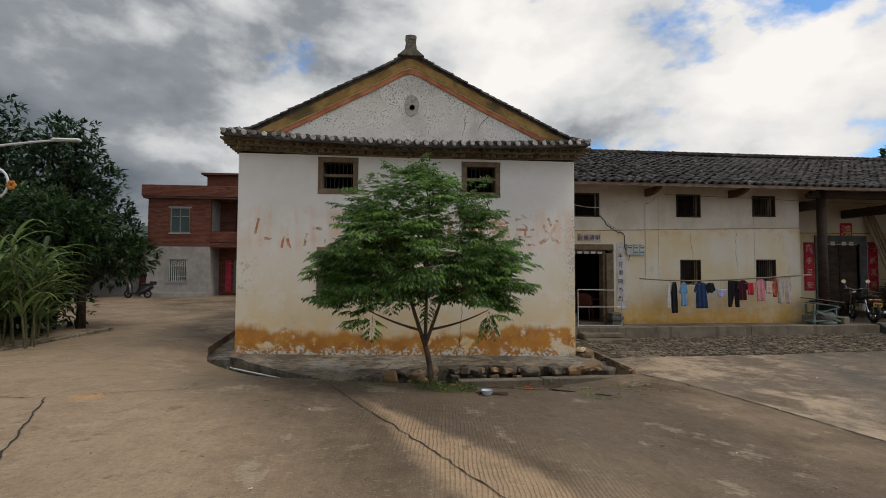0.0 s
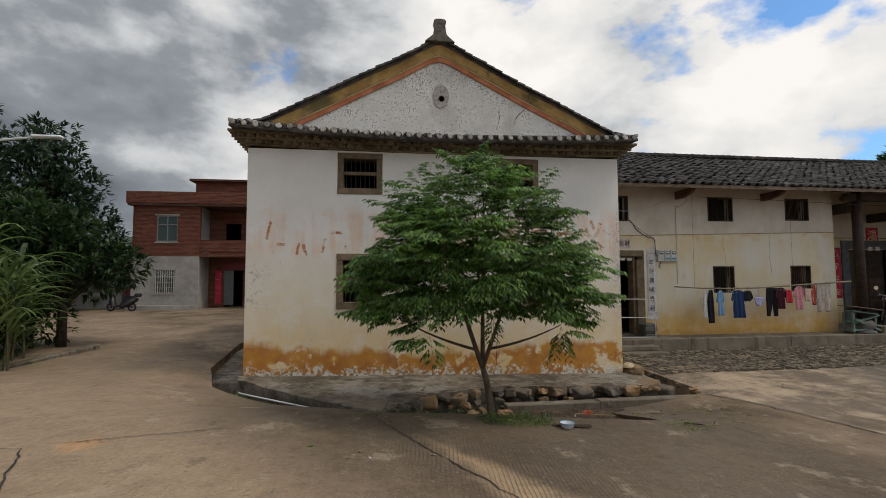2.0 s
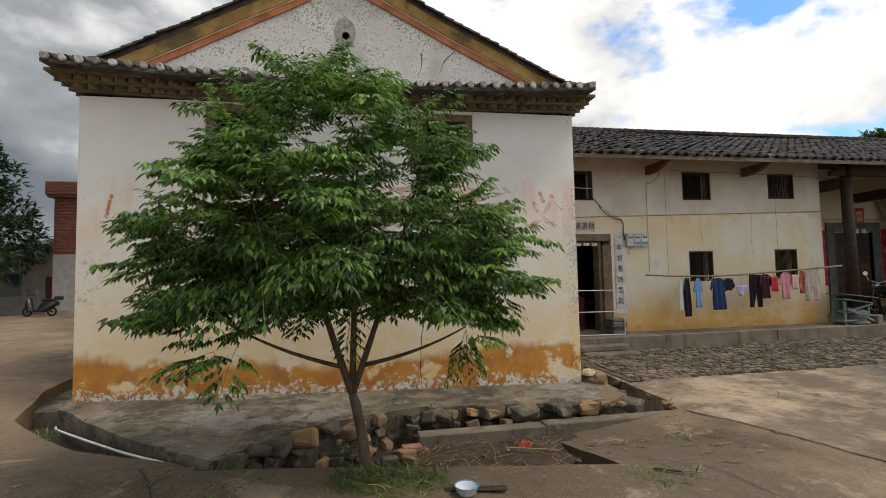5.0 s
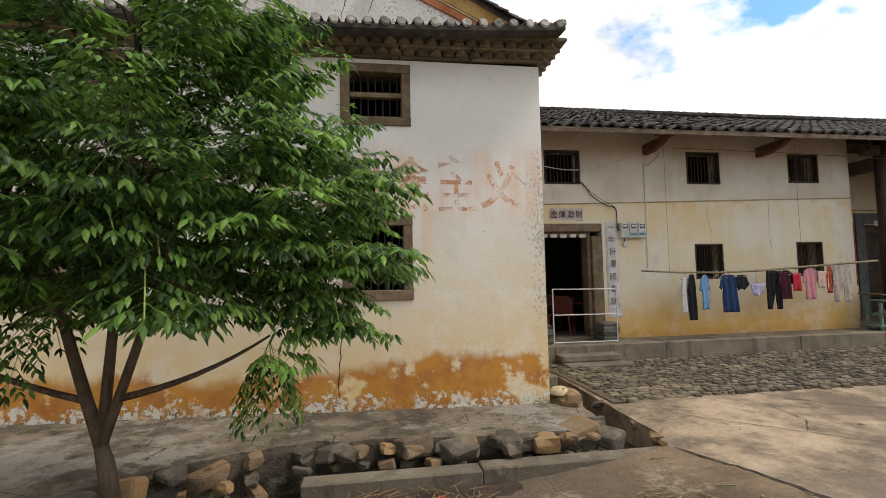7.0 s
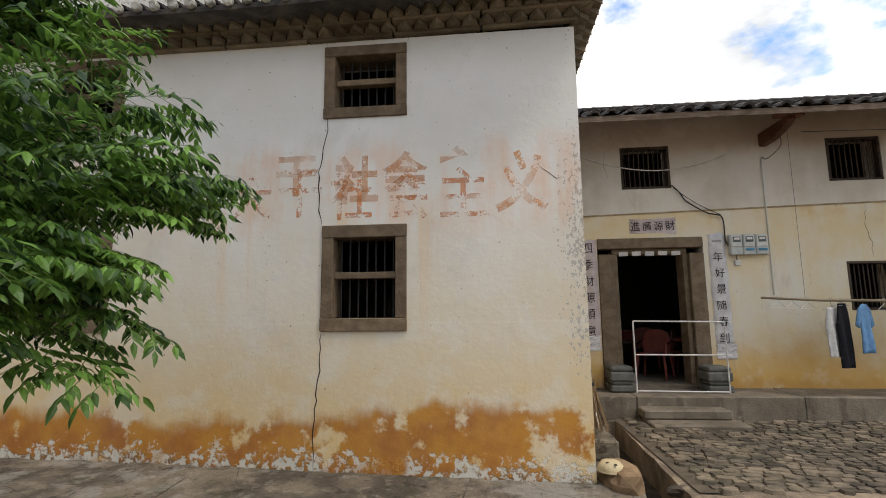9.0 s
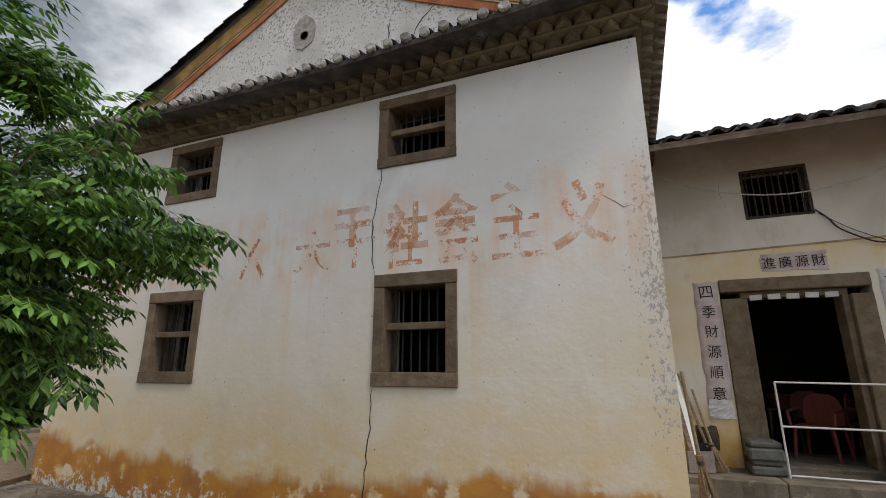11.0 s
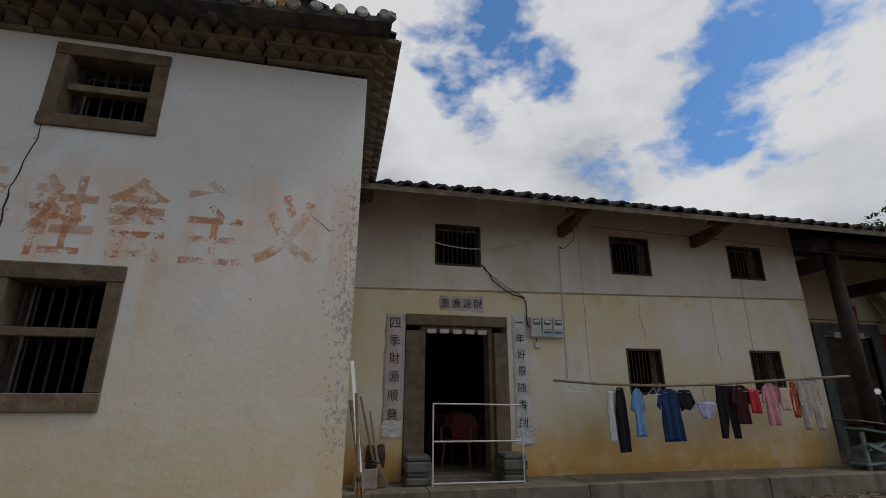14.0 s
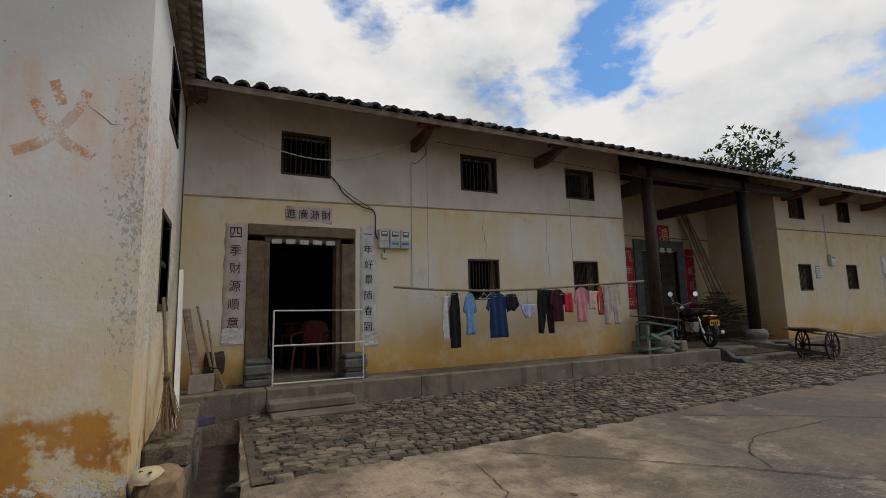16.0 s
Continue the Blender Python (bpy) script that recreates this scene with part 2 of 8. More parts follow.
def make_wing_plaster(name="ochre_washed_plaster", ochre_shade=0.0):
    """Wall of the long wing: grey-white above the string course, ochre-washed below, deeper at the foot."""
    m = Mat(name, 0.9, spec=0.15)
    n1, n2, n3 = m.noise(0.8, 5), m.noise(3.2, 6, 0.6), m.noise(18, 4)
    runs = m.noise(1.0, 5, 0.6, m.stretch(2.6, 2.6, 0.3))
    top = m.mix(m.step(m.add(n1, m.mul(runs, 0.4)), 0.45, 0.9), (0.53, 0.47, 0.38), (0.69, 0.64, 0.555))
    # brown tone towards the top, with the eave's shade painted in
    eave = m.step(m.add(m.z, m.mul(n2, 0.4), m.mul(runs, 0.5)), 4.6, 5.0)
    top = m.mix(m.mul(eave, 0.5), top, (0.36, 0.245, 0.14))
    low = m.mix(m.step(m.add(n1, m.mul(runs, 0.6)), 0.55, 1.0), (0.72, 0.68, 0.59), (0.70, 0.57, 0.34))
    split = m.step(m.add(m.z, m.mul(m.add(m.x, -4.0), -0.0232)), 3.22, 3.24, 1.0, 0.0)
    col = m.mix(split, top, low)
    under = m.mul(m.step(m.add(m.z, m.mul(runs, 0.5)), 3.2, 3.6), m.mul(split, m.step(n2, 0.45, 0.75)))
    col = m.mix(m.mul(under, 0.7), col, (0.66, 0.38, 0.12))
    foot = m.step(m.add(m.z, m.mul(n2, 0.9), m.mul(runs, 0.6)), 1.25, 2.25, 1.0, 0.0)
    col = m.mix(m.mul(foot, 0.92), col, (0.60, 0.345, 0.08))
    base = m.step(m.add(m.z, m.mul(n2, 0.3)), 0.62, 0.82, 1.0, 0.0)
    col = m.mix(m.mul(base, 0.5), col, (0.40, 0.22, 0.07))
    mot = m.step(m.noise(1.9, 7, 0.66), 0.45, 0.62)
    col = m.mix(m.mul(mot, 0.3), col, (0.72, 0.68, 0.60))
    dirt = m.step(m.noise(1.0, 7, 0.68, m.stretch(2.2, 2.2, 0.9, (3, 1, 4))), 0.55, 0.7)
    col = m.mix(m.mul(dirt, 0.3), col, (0.36, 0.28, 0.18))
    # yellower wash with the portico's shade mixed into its colour
    if ochre_shade:
        col = m.mix(m.step(m.add(n2, m.mul(runs, 0.5)), 0.4, 1.0, ochre_shade * 0.6, ochre_shade), col, (0.47, 0.345, 0.175))
    scar = m.step(m.noise(6, 6, 0.7), 0.665, 0.70)
    col = m.mix(m.mul(scar, 0.6), col, (0.36, 0.31, 0.25))
    m.color(col)
    m.bump(m.add(m.mul(n3, 0.4), n2), 0.01, 0.5)
    return m.m


def make_concrete(name, light=False):
    """Worn village concrete: stains, damp, sandy drifts and broom marks."""
    m = Mat(name, 0.88, spec=0.25)
    n0, n1, n2, n3 = m.noise(0.22, 4), m.noise(0.75, 6, 0.6), m.noise(3.4, 6, 0.6), m.noise(26, 5, 0.65)
    col = m.mix(m.step(n1, 0.32, 0.68), (0.096, 0.067, 0.043), (0.220, 0.156, 0.100))
    # sandy drift on the carriageway
    lane = m.step(m.add(m.x, m.mul(m.y, 0.53), m.mul(m.add(n1, -0.5), 2.2), m.mul(m.add(n2, -0.5), 0.8)), 0.2, 1.7, 1.0, 0.0)
    sand = m.math("MAXIMUM", m.mul(lane, m.mul(m.step(m.y, 4.0, 14.0, 0.95, 0.5), m.step(m.noise(0.55, 7, 0.65), 0.34, 0.6, 0.6, 1.0))), m.mul(m.step(m.add(n0, m.mul(n1, 0.5)), 0.74, 0.92), 0.4))
    trail = m.math("ABSOLUTE", m.add(m.x, m.mul(m.y, 0.52), -2.50, m.mul(m.add(n1, -0.5), 0.45), m.mul(m.add(n2, -0.5), 0.3)))
    trail = m.mul(m.step(m.add(trail, m.mul(m.step(m.y, 3.3, 5.9), 0.42)), 0.30, 0.56, 1.0, 0.0), m.step(m.y, 6.0, 5.2))
    col = m.mix(m.mul(sand, 0.85), col, (0.355, 0.258, 0.165))
    rust = m.step(m.add(m.math("ABSOLUTE", m.add(m.x, 3.45)), m.math("ABSOLUTE", m.add(m.y, -5.55)), m.mul(n2, 0.4)), 0.28, 0.5, 1.0, 0.0)
    col = m.mix(m.mul(rust, 0.6), col, (0.50, 0.27, 0.12))
    # pale dry slabs of the yard
    yard = m.step(m.add(m.x, m.mul(m.add(m.y, -8.56), 0.27), m.mul(m.add(n2, -0.5), 0.10)), 4.50, 4.58)
    dry = m.mix(m.step(m.add(n1, m.mul(n2, 0.55)), 0.62, 0.90), (0.405, 0.307, 0.21), (0.165, 0.125, 0.09))
    damp = m.mul(m.step(m.add(m.x, m.mul(m.y, -0.55), m.mul(m.add(n2, -0.5), 1.2)), 2.6, 4.2), m.step(m.add(n1, m.mul(n2, 0.45)), 0.84, 0.66))
    puddle = m.add(m.math("ABSOLUTE", m.mul(m.add(m.x, -5.62), 1.3)), m.math("ABSOLUTE", m.add(m.y, -6.45)), m.mul(n2, 0.5))
    dry = m.mix(m.step(puddle, 0.75, 0.95, 0.75, 0.0), dry, (0.115, 0.082, 0.052))
    dry = m.mix(m.mul(damp, 0.9), dry, (0.088, 0.078, 0.066))
    col = m.mix(yard, col, dry)
    # dark damp along the hollow by the house
    wet = m.mul(m.step(m.add(m.y, m.mul(m.x, 0.5)), 3.6, 5.6), m.mul(m.step(m.x, 3.4, 4.4, 1.0, 0.0), m.step(m.x, -3.8, -2.2)))
    col = m.mix(m.mul(m.mul(wet, m.step(n1, 0.28, 0.6)), 0.75), col, (0.100, 0.077, 0.055))
    col = m.mix(m.mul(trail, 0.85), col, (0.40, 0.275, 0.165))
    blot = m.step(m.add(n2, m.mul(n1, 0.4)), 0.74, 0.86)
    col = m.mix(m.mul(blot, 0.2), col, (0.105, 0.09, 0.072))
    pale = m.step(m.add(m.noise(1.6, 7, 0.66), m.mul(n3, 0.15)), 0.66, 0.74)
    col = m.mix(m.mul(pale, 0.4), col, (0.42, 0.345, 0.25))
    grit = m.step(m.noise(75, 3), 0.6, 0.72)
    col = m.mix(m.mul(grit, 0.5), col, (0.38, 0.32, 0.25))
    pit_ = m.step(m.noise(48, 4, 0.7), 0.42, 0.30)
    col = m.mix(m.mul(pit_, 0.65), col, (0.045, 0.036, 0.027))
    grain = m.voronoi(34, feature="F1")
    col = m.mix(m.mul(m.step(grain, 0.10, 0.24, 1.0, 0.0), m.step(n2, 0.42, 0.6, 0.15, 0.6)), col, (0.40, 0.335, 0.25))
    scar = m.step(m.noise(4.2, 9, 0.74), 0.60, 0.64)
    col = m.mix(m.mul(scar, 0.5), col, (0.085, 0.066, 0.048))
    worn = m.step(m.noise(5.6, 9, 0.74, m.stretch(1, 2.4, 1)), 0.60, 0.65)
    col = m.mix(m.mul(worn, 0.4), col, (0.36, 0.29, 0.21))
    # raked grooves along the slab beside the road
    groove = m.math("SINE", m.add(m.mul(m.x, 165.0), m.mul(m.y, -18.0), m.mul(n2, 9.0)))
    raked = m.mul(m.step(m.add(m.x, m.mul(m.y, 0.53)), 1.7, 2.4), m.step(m.add(m.x, m.mul(m.y, 0.53), m.mul(n2, 0.8)), 4.6, 3.2))
    raked = m.mul(m.mul(raked, m.step(m.y, 6.0, 5.2)), m.step(n1, 0.36, 0.56, 0.25, 1.0))
    rib = m.mul(m.step(groove, 0.35, 0.9), raked)
    col = m.mix(m.mul(rib, 0.42), col, (0.06, 0.047, 0.034))
    broom = m.noise(1.0, 3, 0.6, m.stretch(30, 3.0, 1))
    mott = m.noise(8.5, 8, 0.7)
    m.color(m.hue(col, m.add(0.28, m.mul(n3, 0.66), m.mul(mott, 0.56), m.mul(broom, 0.24))))
    m.bump(m.add(m.mul(n3, 0.6), m.mul(n2, 0.8), m.mul(broom, 0.6), m.mul(mott, 0.6), m.mul(rib, -0.5)), 0.016, 0.8)
    m.rough(m.step(n2, 0.3, 0.7, 0.72, 0.93))
    return m.m


def make_stone(name, a, b, moss=0.0, scale=6.0, var=0.35):
    m = Mat(name, 0.86, spec=0.3)
    n1, n2 = m.noise(scale, 6, 0.6), m.noise(scale * 6, 4)
    col = m.mix(m.step(n1, 0.32, 0.68), a, b)
    vary = m.island if "cobble" in name else m.rnd
    col = m.hue(col, m.step(vary, 0, 1, 1 - var, 1 + var))
    if moss:
        col = m.mix(m.mul(m.step(m.noise(scale * 0.6, 5), 0.5, 0.68), moss), col, (0.06, 0.065, 0.035))
    m.color(m.hue(col, m.add(0.75, m.mul(n2, 0.5))))
    m.bump(m.add(n1, m.mul(n2, 0.5)), 0.015, 0.7)
    return m.m


def make_platform():
    """Broken, patched paving: pale worn crust over darker damp mortar, streaks and mossy spots."""
    m = Mat("dark_worn_paving", 0.88, spec=0.25)
    n1, n2, n3 = m.noise(1.7, 7, 0.62), m.noise(5, 9, 0.72), m.noise(30, 5, 0.65)
    c = m.mix(m.step(n1, 0.36, 0.62), (0.085, 0.069, 0.052), (0.215, 0.178, 0.132))
    c = m.mix(m.mul(m.step(n2, 0.54, 0.63), 0.7), c, (0.255, 0.215, 0.165))
    c = m.mix(m.mul(m.step(n2, 0.46, 0.36), 0.8), c, (0.038, 0.032, 0.024))
    c = m.mix(m.mul(m.step(m.add(m.noise(2.6, 6, 0.6), m.mul(n3, 0.2)), 0.68, 0.76), 0.7), c, (0.055, 0.06, 0.03))
    c = m.mix(m.mul(m.step(m.noise(1.1, 8, 0.7), 0.52, 0.60), 0.6), c, (0.34, 0.315, 0.275))
    split = m.step(m.add(m.voronoi(1.3), m.mul(n3, 0.02), m.mul(n2, 0.03)), 0.022, 0.036, 1.0, 0.0)
    c = m.mix(m.mul(split, m.step(n1, 0.42, 0.55)), c, (0.03, 0.025, 0.018))
    m.color(m.hue(c, m.add(0.6, m.mul(n3, 0.8))))
    m.bump(m.add(m.mul(n2, 1.4), m.mul(n3, 0.4), n1), 0.03, 0.9)
    return m.m


def make_rubble():
    """Field stones from dark grey to rusty yellow, one tone a stone."""
    m = Mat("field_stone", 0.85, spec=0.3)
    n1, n2 = m.noise(7, 6, 0.6), m.noise(40, 4)
    c = m.mix(m.step(m.rnd, 0.45, 0.95), (0.085, 0.070, 0.055), (0.36, 0.215, 0.10))
    c = m.mix(m.mul(m.step(n1, 0.42, 0.7), 0.6), c, (0.22, 0.175, 0.125))
    c = m.mix(m.mul(m.step(m.noise(3, 5), 0.54, 0.68), 0.6), c, (0.055, 0.05, 0.032))
    m.color(m.hue(c, m.add(0.7, m.mul(n2, 0.6))))
    m.bump(m.add(n1, m.mul(n2, 0.5)), 0.02, 0.8)
    return m.m


def make_tile():
    """Dark weathered clay roof tile with lichen."""
    m = Mat("weathered_roof_tile", 0.85, spec=0.3)
    n1, n2 = m.noise(5, 5, 0.6), m.noise(38, 4, 0.6)
    c = m.mix(m.step(n1, 0.35, 0.7), (0.028, 0.026, 0.026), (0.072, 0.062, 0.055))
    c = m.hue(c, m.step(m.add(m.mul(m.rnd, 0.5), m.mul(m.island, 0.5)), 0, 1, 0.45, 2.0))
    c = m.mix(m.mul(m.step(m.add(m.noise(2.4, 5), m.mul(n2, 0.3)), 0.74, 0.84), 0.6), c, (0.20, 0.185, 0.165))
    m.color(m.hue(c, m.add(0.7, m.mul(n2, 0.6))))
    m.bump(m.add(n1, m.mul(n2, 0.6)), 0.012, 0.7)
    return m.m


def make_leaf(name, a, b, gloss=0.42):
    m = Mat(name, gloss, spec=0.35)
    c = m.mix(m.step(m.island, 0, 1), a, b)
    c = m.mix(m.mul(m.step(m.noise(2.4, 3), 0.48, 0.66), 0.7), c, tuple(min(1, k * 1.7) for k in b))
    m.color(m.hue(c, m.step(m.island, 0, 1, 0.6, 1.35)))
    tr = m.t.nodes.new("ShaderNodeBsdfTranslucent")
    m.t.links.new(m.b.inputs["Base Color"].links[0].from_socket, tr.inputs[0])
    mx = m.t.nodes.new("ShaderNodeMixShader")
    mx.inputs[0].default_value = 0.40
    m.t.links.new(m.b.outputs[0], mx.inputs[1])
    m.t.links.new(tr.outputs[0], mx.inputs[2])
    m.t.links.new(mx.outputs[0], m.t.nodes["Material Output"].inputs[0])
    return m.m


def make_bark(name, a, b):
    m = Mat(name, 0.88, spec=0.2)
    n1 = m.noise(1.0, 6, 0.6, m.stretch(26, 26, 5))
    n2 = m.noise(9, 5)
    m.color(m.mix(m.step(m.add(m.mul(n1, 0.6), m.mul(n2, 0.4)), 0.38, 0.64), a, b))
    m.bump(n1, 0.015, 0.8)
    return m.m


def make_wood(name, a, b, rough=0.75):
    m = Mat(name, rough, spec=0.3)
    g = m.noise(1.0, 6, 0.6, m.stretch(3, 30, 30))
    n = m.noise(5, 4)
    m.color(m.hue(m.mix(m.step(m.add(m.mul(g, 0.6), m.mul(n, 0.4)), 0.38, 0.64), a, b), m.step(m.rnd, 0, 1, 0.8, 1.2)))
    m.bump(g, 0.006, 0.6)
    return m.m


def make_ledge():
    """Cast concrete with dark runs of damp and worn pale patches."""
    m = Mat("stained_ledge_concrete", 0.88, spec=0.25)
    n1, n2, n3 = m.noise(1.4, 6, 0.6), m.noise(5, 6, 0.6), m.noise(40, 4)
    runs = m.noise(1.0, 5, 0.62, m.stretch(5, 5, 0.6))
    c = m.mix(m.step(n1, 0.32, 0.68), (0.125, 0.102, 0.075), (0.225, 0.188, 0.142))
    c = m.mix(m.mul(m.step(m.add(runs, m.mul(n2, 0.3)), 0.66, 0.80), 0.5), c, (0.065, 0.053, 0.04))
    c = m.mix(m.mul(m.step(n2, 0.6, 0.72), 0.5), c, (0.34, 0.30, 0.24))
    m.color(m.hue(c, m.add(0.72, m.mul(n3, 0.56))))
    m.bump(m.add(n2, m.mul(n3, 0.5)), 0.014, 0.7)
    return m.m


PLASTER_A, PLASTER_G, PLASTER_B = make_house_plaster(), make_gable_plaster(), make_wing_plaster()
# wing plaster again, yellower and darkened for the shade under the portico roof
PLASTER_C = make_wing_plaster("ochre_plaster_with_shade", 0.40)
CONCRETE = make_concrete("worn_concrete")
LEDGE = make_ledge()
FRAMESTONE = make_stone("brown_frame_stone", (0.135, 0.095, 0.06), (0.215, 0.158, 0.104), 0.0, 7, 0.14)
DOORSTONE = make_stone("grey_brown_door_stone", (0.125, 0.09, 0.056), (0.195, 0.146, 0.096), 0.0, 6, 0.1)
BASESTONE = make_stone("dark_carved_base_stone", (0.10, 0.10, 0.09), (0.15, 0.15, 0.135), 0.3, 8, 0.1)
COBBLE_FAR = make_stone("cobble_stone_joined", (0.075, 0.062, 0.048), (0.185, 0.145, 0.10), 0.25, 4, 0.42)
COBBLE = make_stone("single_paving_stone", (0.075, 0.062, 0.048), (0.185, 0.145, 0.10), 0.25, 4, 0.42)
RUBBLE = make_rubble()
CORNICE = make_stone("weathered_cornice_brick", (0.125, 0.098, 0.065), (0.205, 0.162, 0.108), 0.45, 4, 0.25)
TILE = make_tile()
MORTAR = make_stone("whitish_lime_mortar", (0.26, 0.245, 0.22), (0.50, 0.48, 0.445), 0.6, 10, 0.3)
YELLOWBAND = make_stone("ochre_gable_band", (0.27, 0.155, 0.05), (0.44, 0.28, 0.10), 0.72, 3.6, 0.05)
REDBAND = make_stone("brick_red_gable_band", (0.36, 0.115, 0.05), (0.50, 0.20, 0.10), 0.3, 5, 0.05)
CREAM = make_stone("cream_bead", (0.55, 0.45, 0.24), (0.64, 0.54, 0.32), 0.2, 9, 0.05)
IRON = plain("dark_iron", (0.028, 0.026, 0.025), 0.55, 0.3)
DARKWOOD = make_wood("dark_aged_wood", (0.035, 0.023, 0.016), (0.075, 0.05, 0.034))
REDWOOD = make_wood("red_brown_beam_wood", (0.085, 0.035, 0.02), (0.15, 0.062, 0.034))
FASCIA = make_wood("brown_weathered_board", (0.12, 0.082, 0.055), (0.25, 0.19, 0.14))
SOIL = make_stone("dark_soil", (0.036, 0.025, 0.017), (0.078, 0.054, 0.036), 0.0, 7, 0.0)
BARK = make_bark("chinaberry_bark", (0.085, 0.06, 0.042), (0.165, 0.122, 0.088))
LEAF = make_leaf("chinaberry_leaf", (0.029, 0.080, 0.023), (0.120, 0.225, 0.042))
# plaster colour lowered to stand for the shade of the unlit room
INSIDE = plain("room_plaster_shaded", (0.085, 0.076, 0.062), 0.9, var=0.3, scale=2)
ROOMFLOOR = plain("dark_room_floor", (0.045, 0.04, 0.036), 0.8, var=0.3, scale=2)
JOINT = plain("dark_joint", (0.035, 0.03, 0.025), 0.95)

# ---- mesh helpers ----


def mesh_of(name, bm, material, smooth_shade=False):
    me = bpy.data.meshes.new(name)
    bm.normal_update()
    bm.to_mesh(me)
    bm.free()
    me.materials.append(material)
    if smooth_shade:
        for p in me.polygons:
            p.use_smooth = True
    return me


def part(name, bm, material, parent=None, label="", smooth_shade=False, kind=""):
    me = bm if isinstance(bm, bpy.types.Mesh) else mesh_of(name, bm, material, smooth_shade)
    ob = new(name, me)
    ob.parent = parent
    return tagged(ob, label=label, kind=kind)


def thing(name, label, category, at=(0, 0, 0), turn=0.0, group="", kind=""):
    ob = new(name)
    ob.empty_display_size = 0.1
    ob.matrix_basis = pose(*at, 0, 0, turn)
    return tagged(ob, label, category, group, kind)


def structure(name, bm, material, label, category, smooth_shade=False):
    return tagged(part(name, bm, material, None, "", smooth_shade), label, category, kind="structure")


def box(bm, x0, x1, y0, y1, z0, z1, bevel=0.0):
    c = Matrix.Translation(((x0 + x1) / 2, (y0 + y1) / 2, (z0 + z1) / 2)) @ Matrix.Diagonal((abs(x1 - x0), abs(y1 - y0), abs(z1 - z0), 1))
    r = bmesh.ops.create_cube(bm, size=1, matrix=c)
    if bevel:
        e = {e for v in r["verts"] for e in v.link_edges}
        bmesh.ops.bevel(bm, geom=list(e), offset=bevel, segments=1, affect="EDGES", profile=0.5)
    return bm


def boxes(*rows, bevel=0.0):
    bm = bmesh.new()
    for r in rows:
        box(bm, *r, bevel=bevel)
    return bm


def tube(bm, pts, radii, sides=8, caps=True):
    """A round bar through pts with a radius at each."""
    pts = [Vector(p) for p in pts]
    if isinstance(radii, (int, float)):
        radii = [radii] * len(pts)
    rings, side = [], None
    for i, p in enumerate(pts):
        d = (pts[min(i + 1, len(pts) - 1)] - pts[max(i - 1, 0)]).normalized()
        if side is None:
            side = d.orthogonal().normalized()
        side = (side - d * side.dot(d)).normalized()
        other = d.cross(side)
        rings.append([bm.verts.new(p + (side * math.cos(2 * math.pi * k / sides) + other * math.sin(2 * math.pi * k / sides)) * radii[i]) for k in range(sides)])
    for a, b in zip(rings, rings[1:]):
        for k in range(sides):
            bm.faces.new((a[k], a[(k + 1) % sides], b[(k + 1) % sides], b[k]))
    if caps:
        bm.faces.new(rings[0][::-1])
        bm.faces.new(rings[-1])
    return bm


def bar(pts, radii, sides=8):
    return tube(bmesh.new(), pts, radii, sides)


def lathe(bm, profile, at=(0, 0, 0), sides=20):
    """A turned body about z from (radius, height) pairs."""
    rings = [[bm.verts.new((at[0] + r * math.cos(2 * math.pi * k / sides), at[1] + r * math.sin(2 * math.pi * k / sides), at[2] + h)) for k in range(sides)] for r, h in profile]
    for a, b in zip(rings, rings[1:]):
        for k in range(sides):
            bm.faces.new((a[k], a[(k + 1) % sides], b[(k + 1) % sides], b[k]))
    bm.faces.new(rings[0][::-1])
    bm.faces.new(rings[-1])
    return bm


def prism(bm, outline, a, b, axis="y"):
    """A solid with the outline (pairs) in the plane across the axis, from a to b along it."""
    put = {"y": lambda u, v, w: (u, w, v), "x": lambda u, v, w: (w, u, v), "z": lambda u, v, w: (u, v, w)}[axis]
    f = [bm.verts.new(put(u, v, a)) for u, v in outline]
    g = [bm.verts.new(put(u, v, b)) for u, v in outline]
    bm.faces.new(f)
    bm.faces.new(g[::-1])
    n = len(f)
    for i in range(n):
        bm.faces.new((f[i], g[i], g[(i + 1) % n], f[(i + 1) % n]))
    bmesh.ops.recalc_face_normals(bm, faces=bm.faces)
    return bm


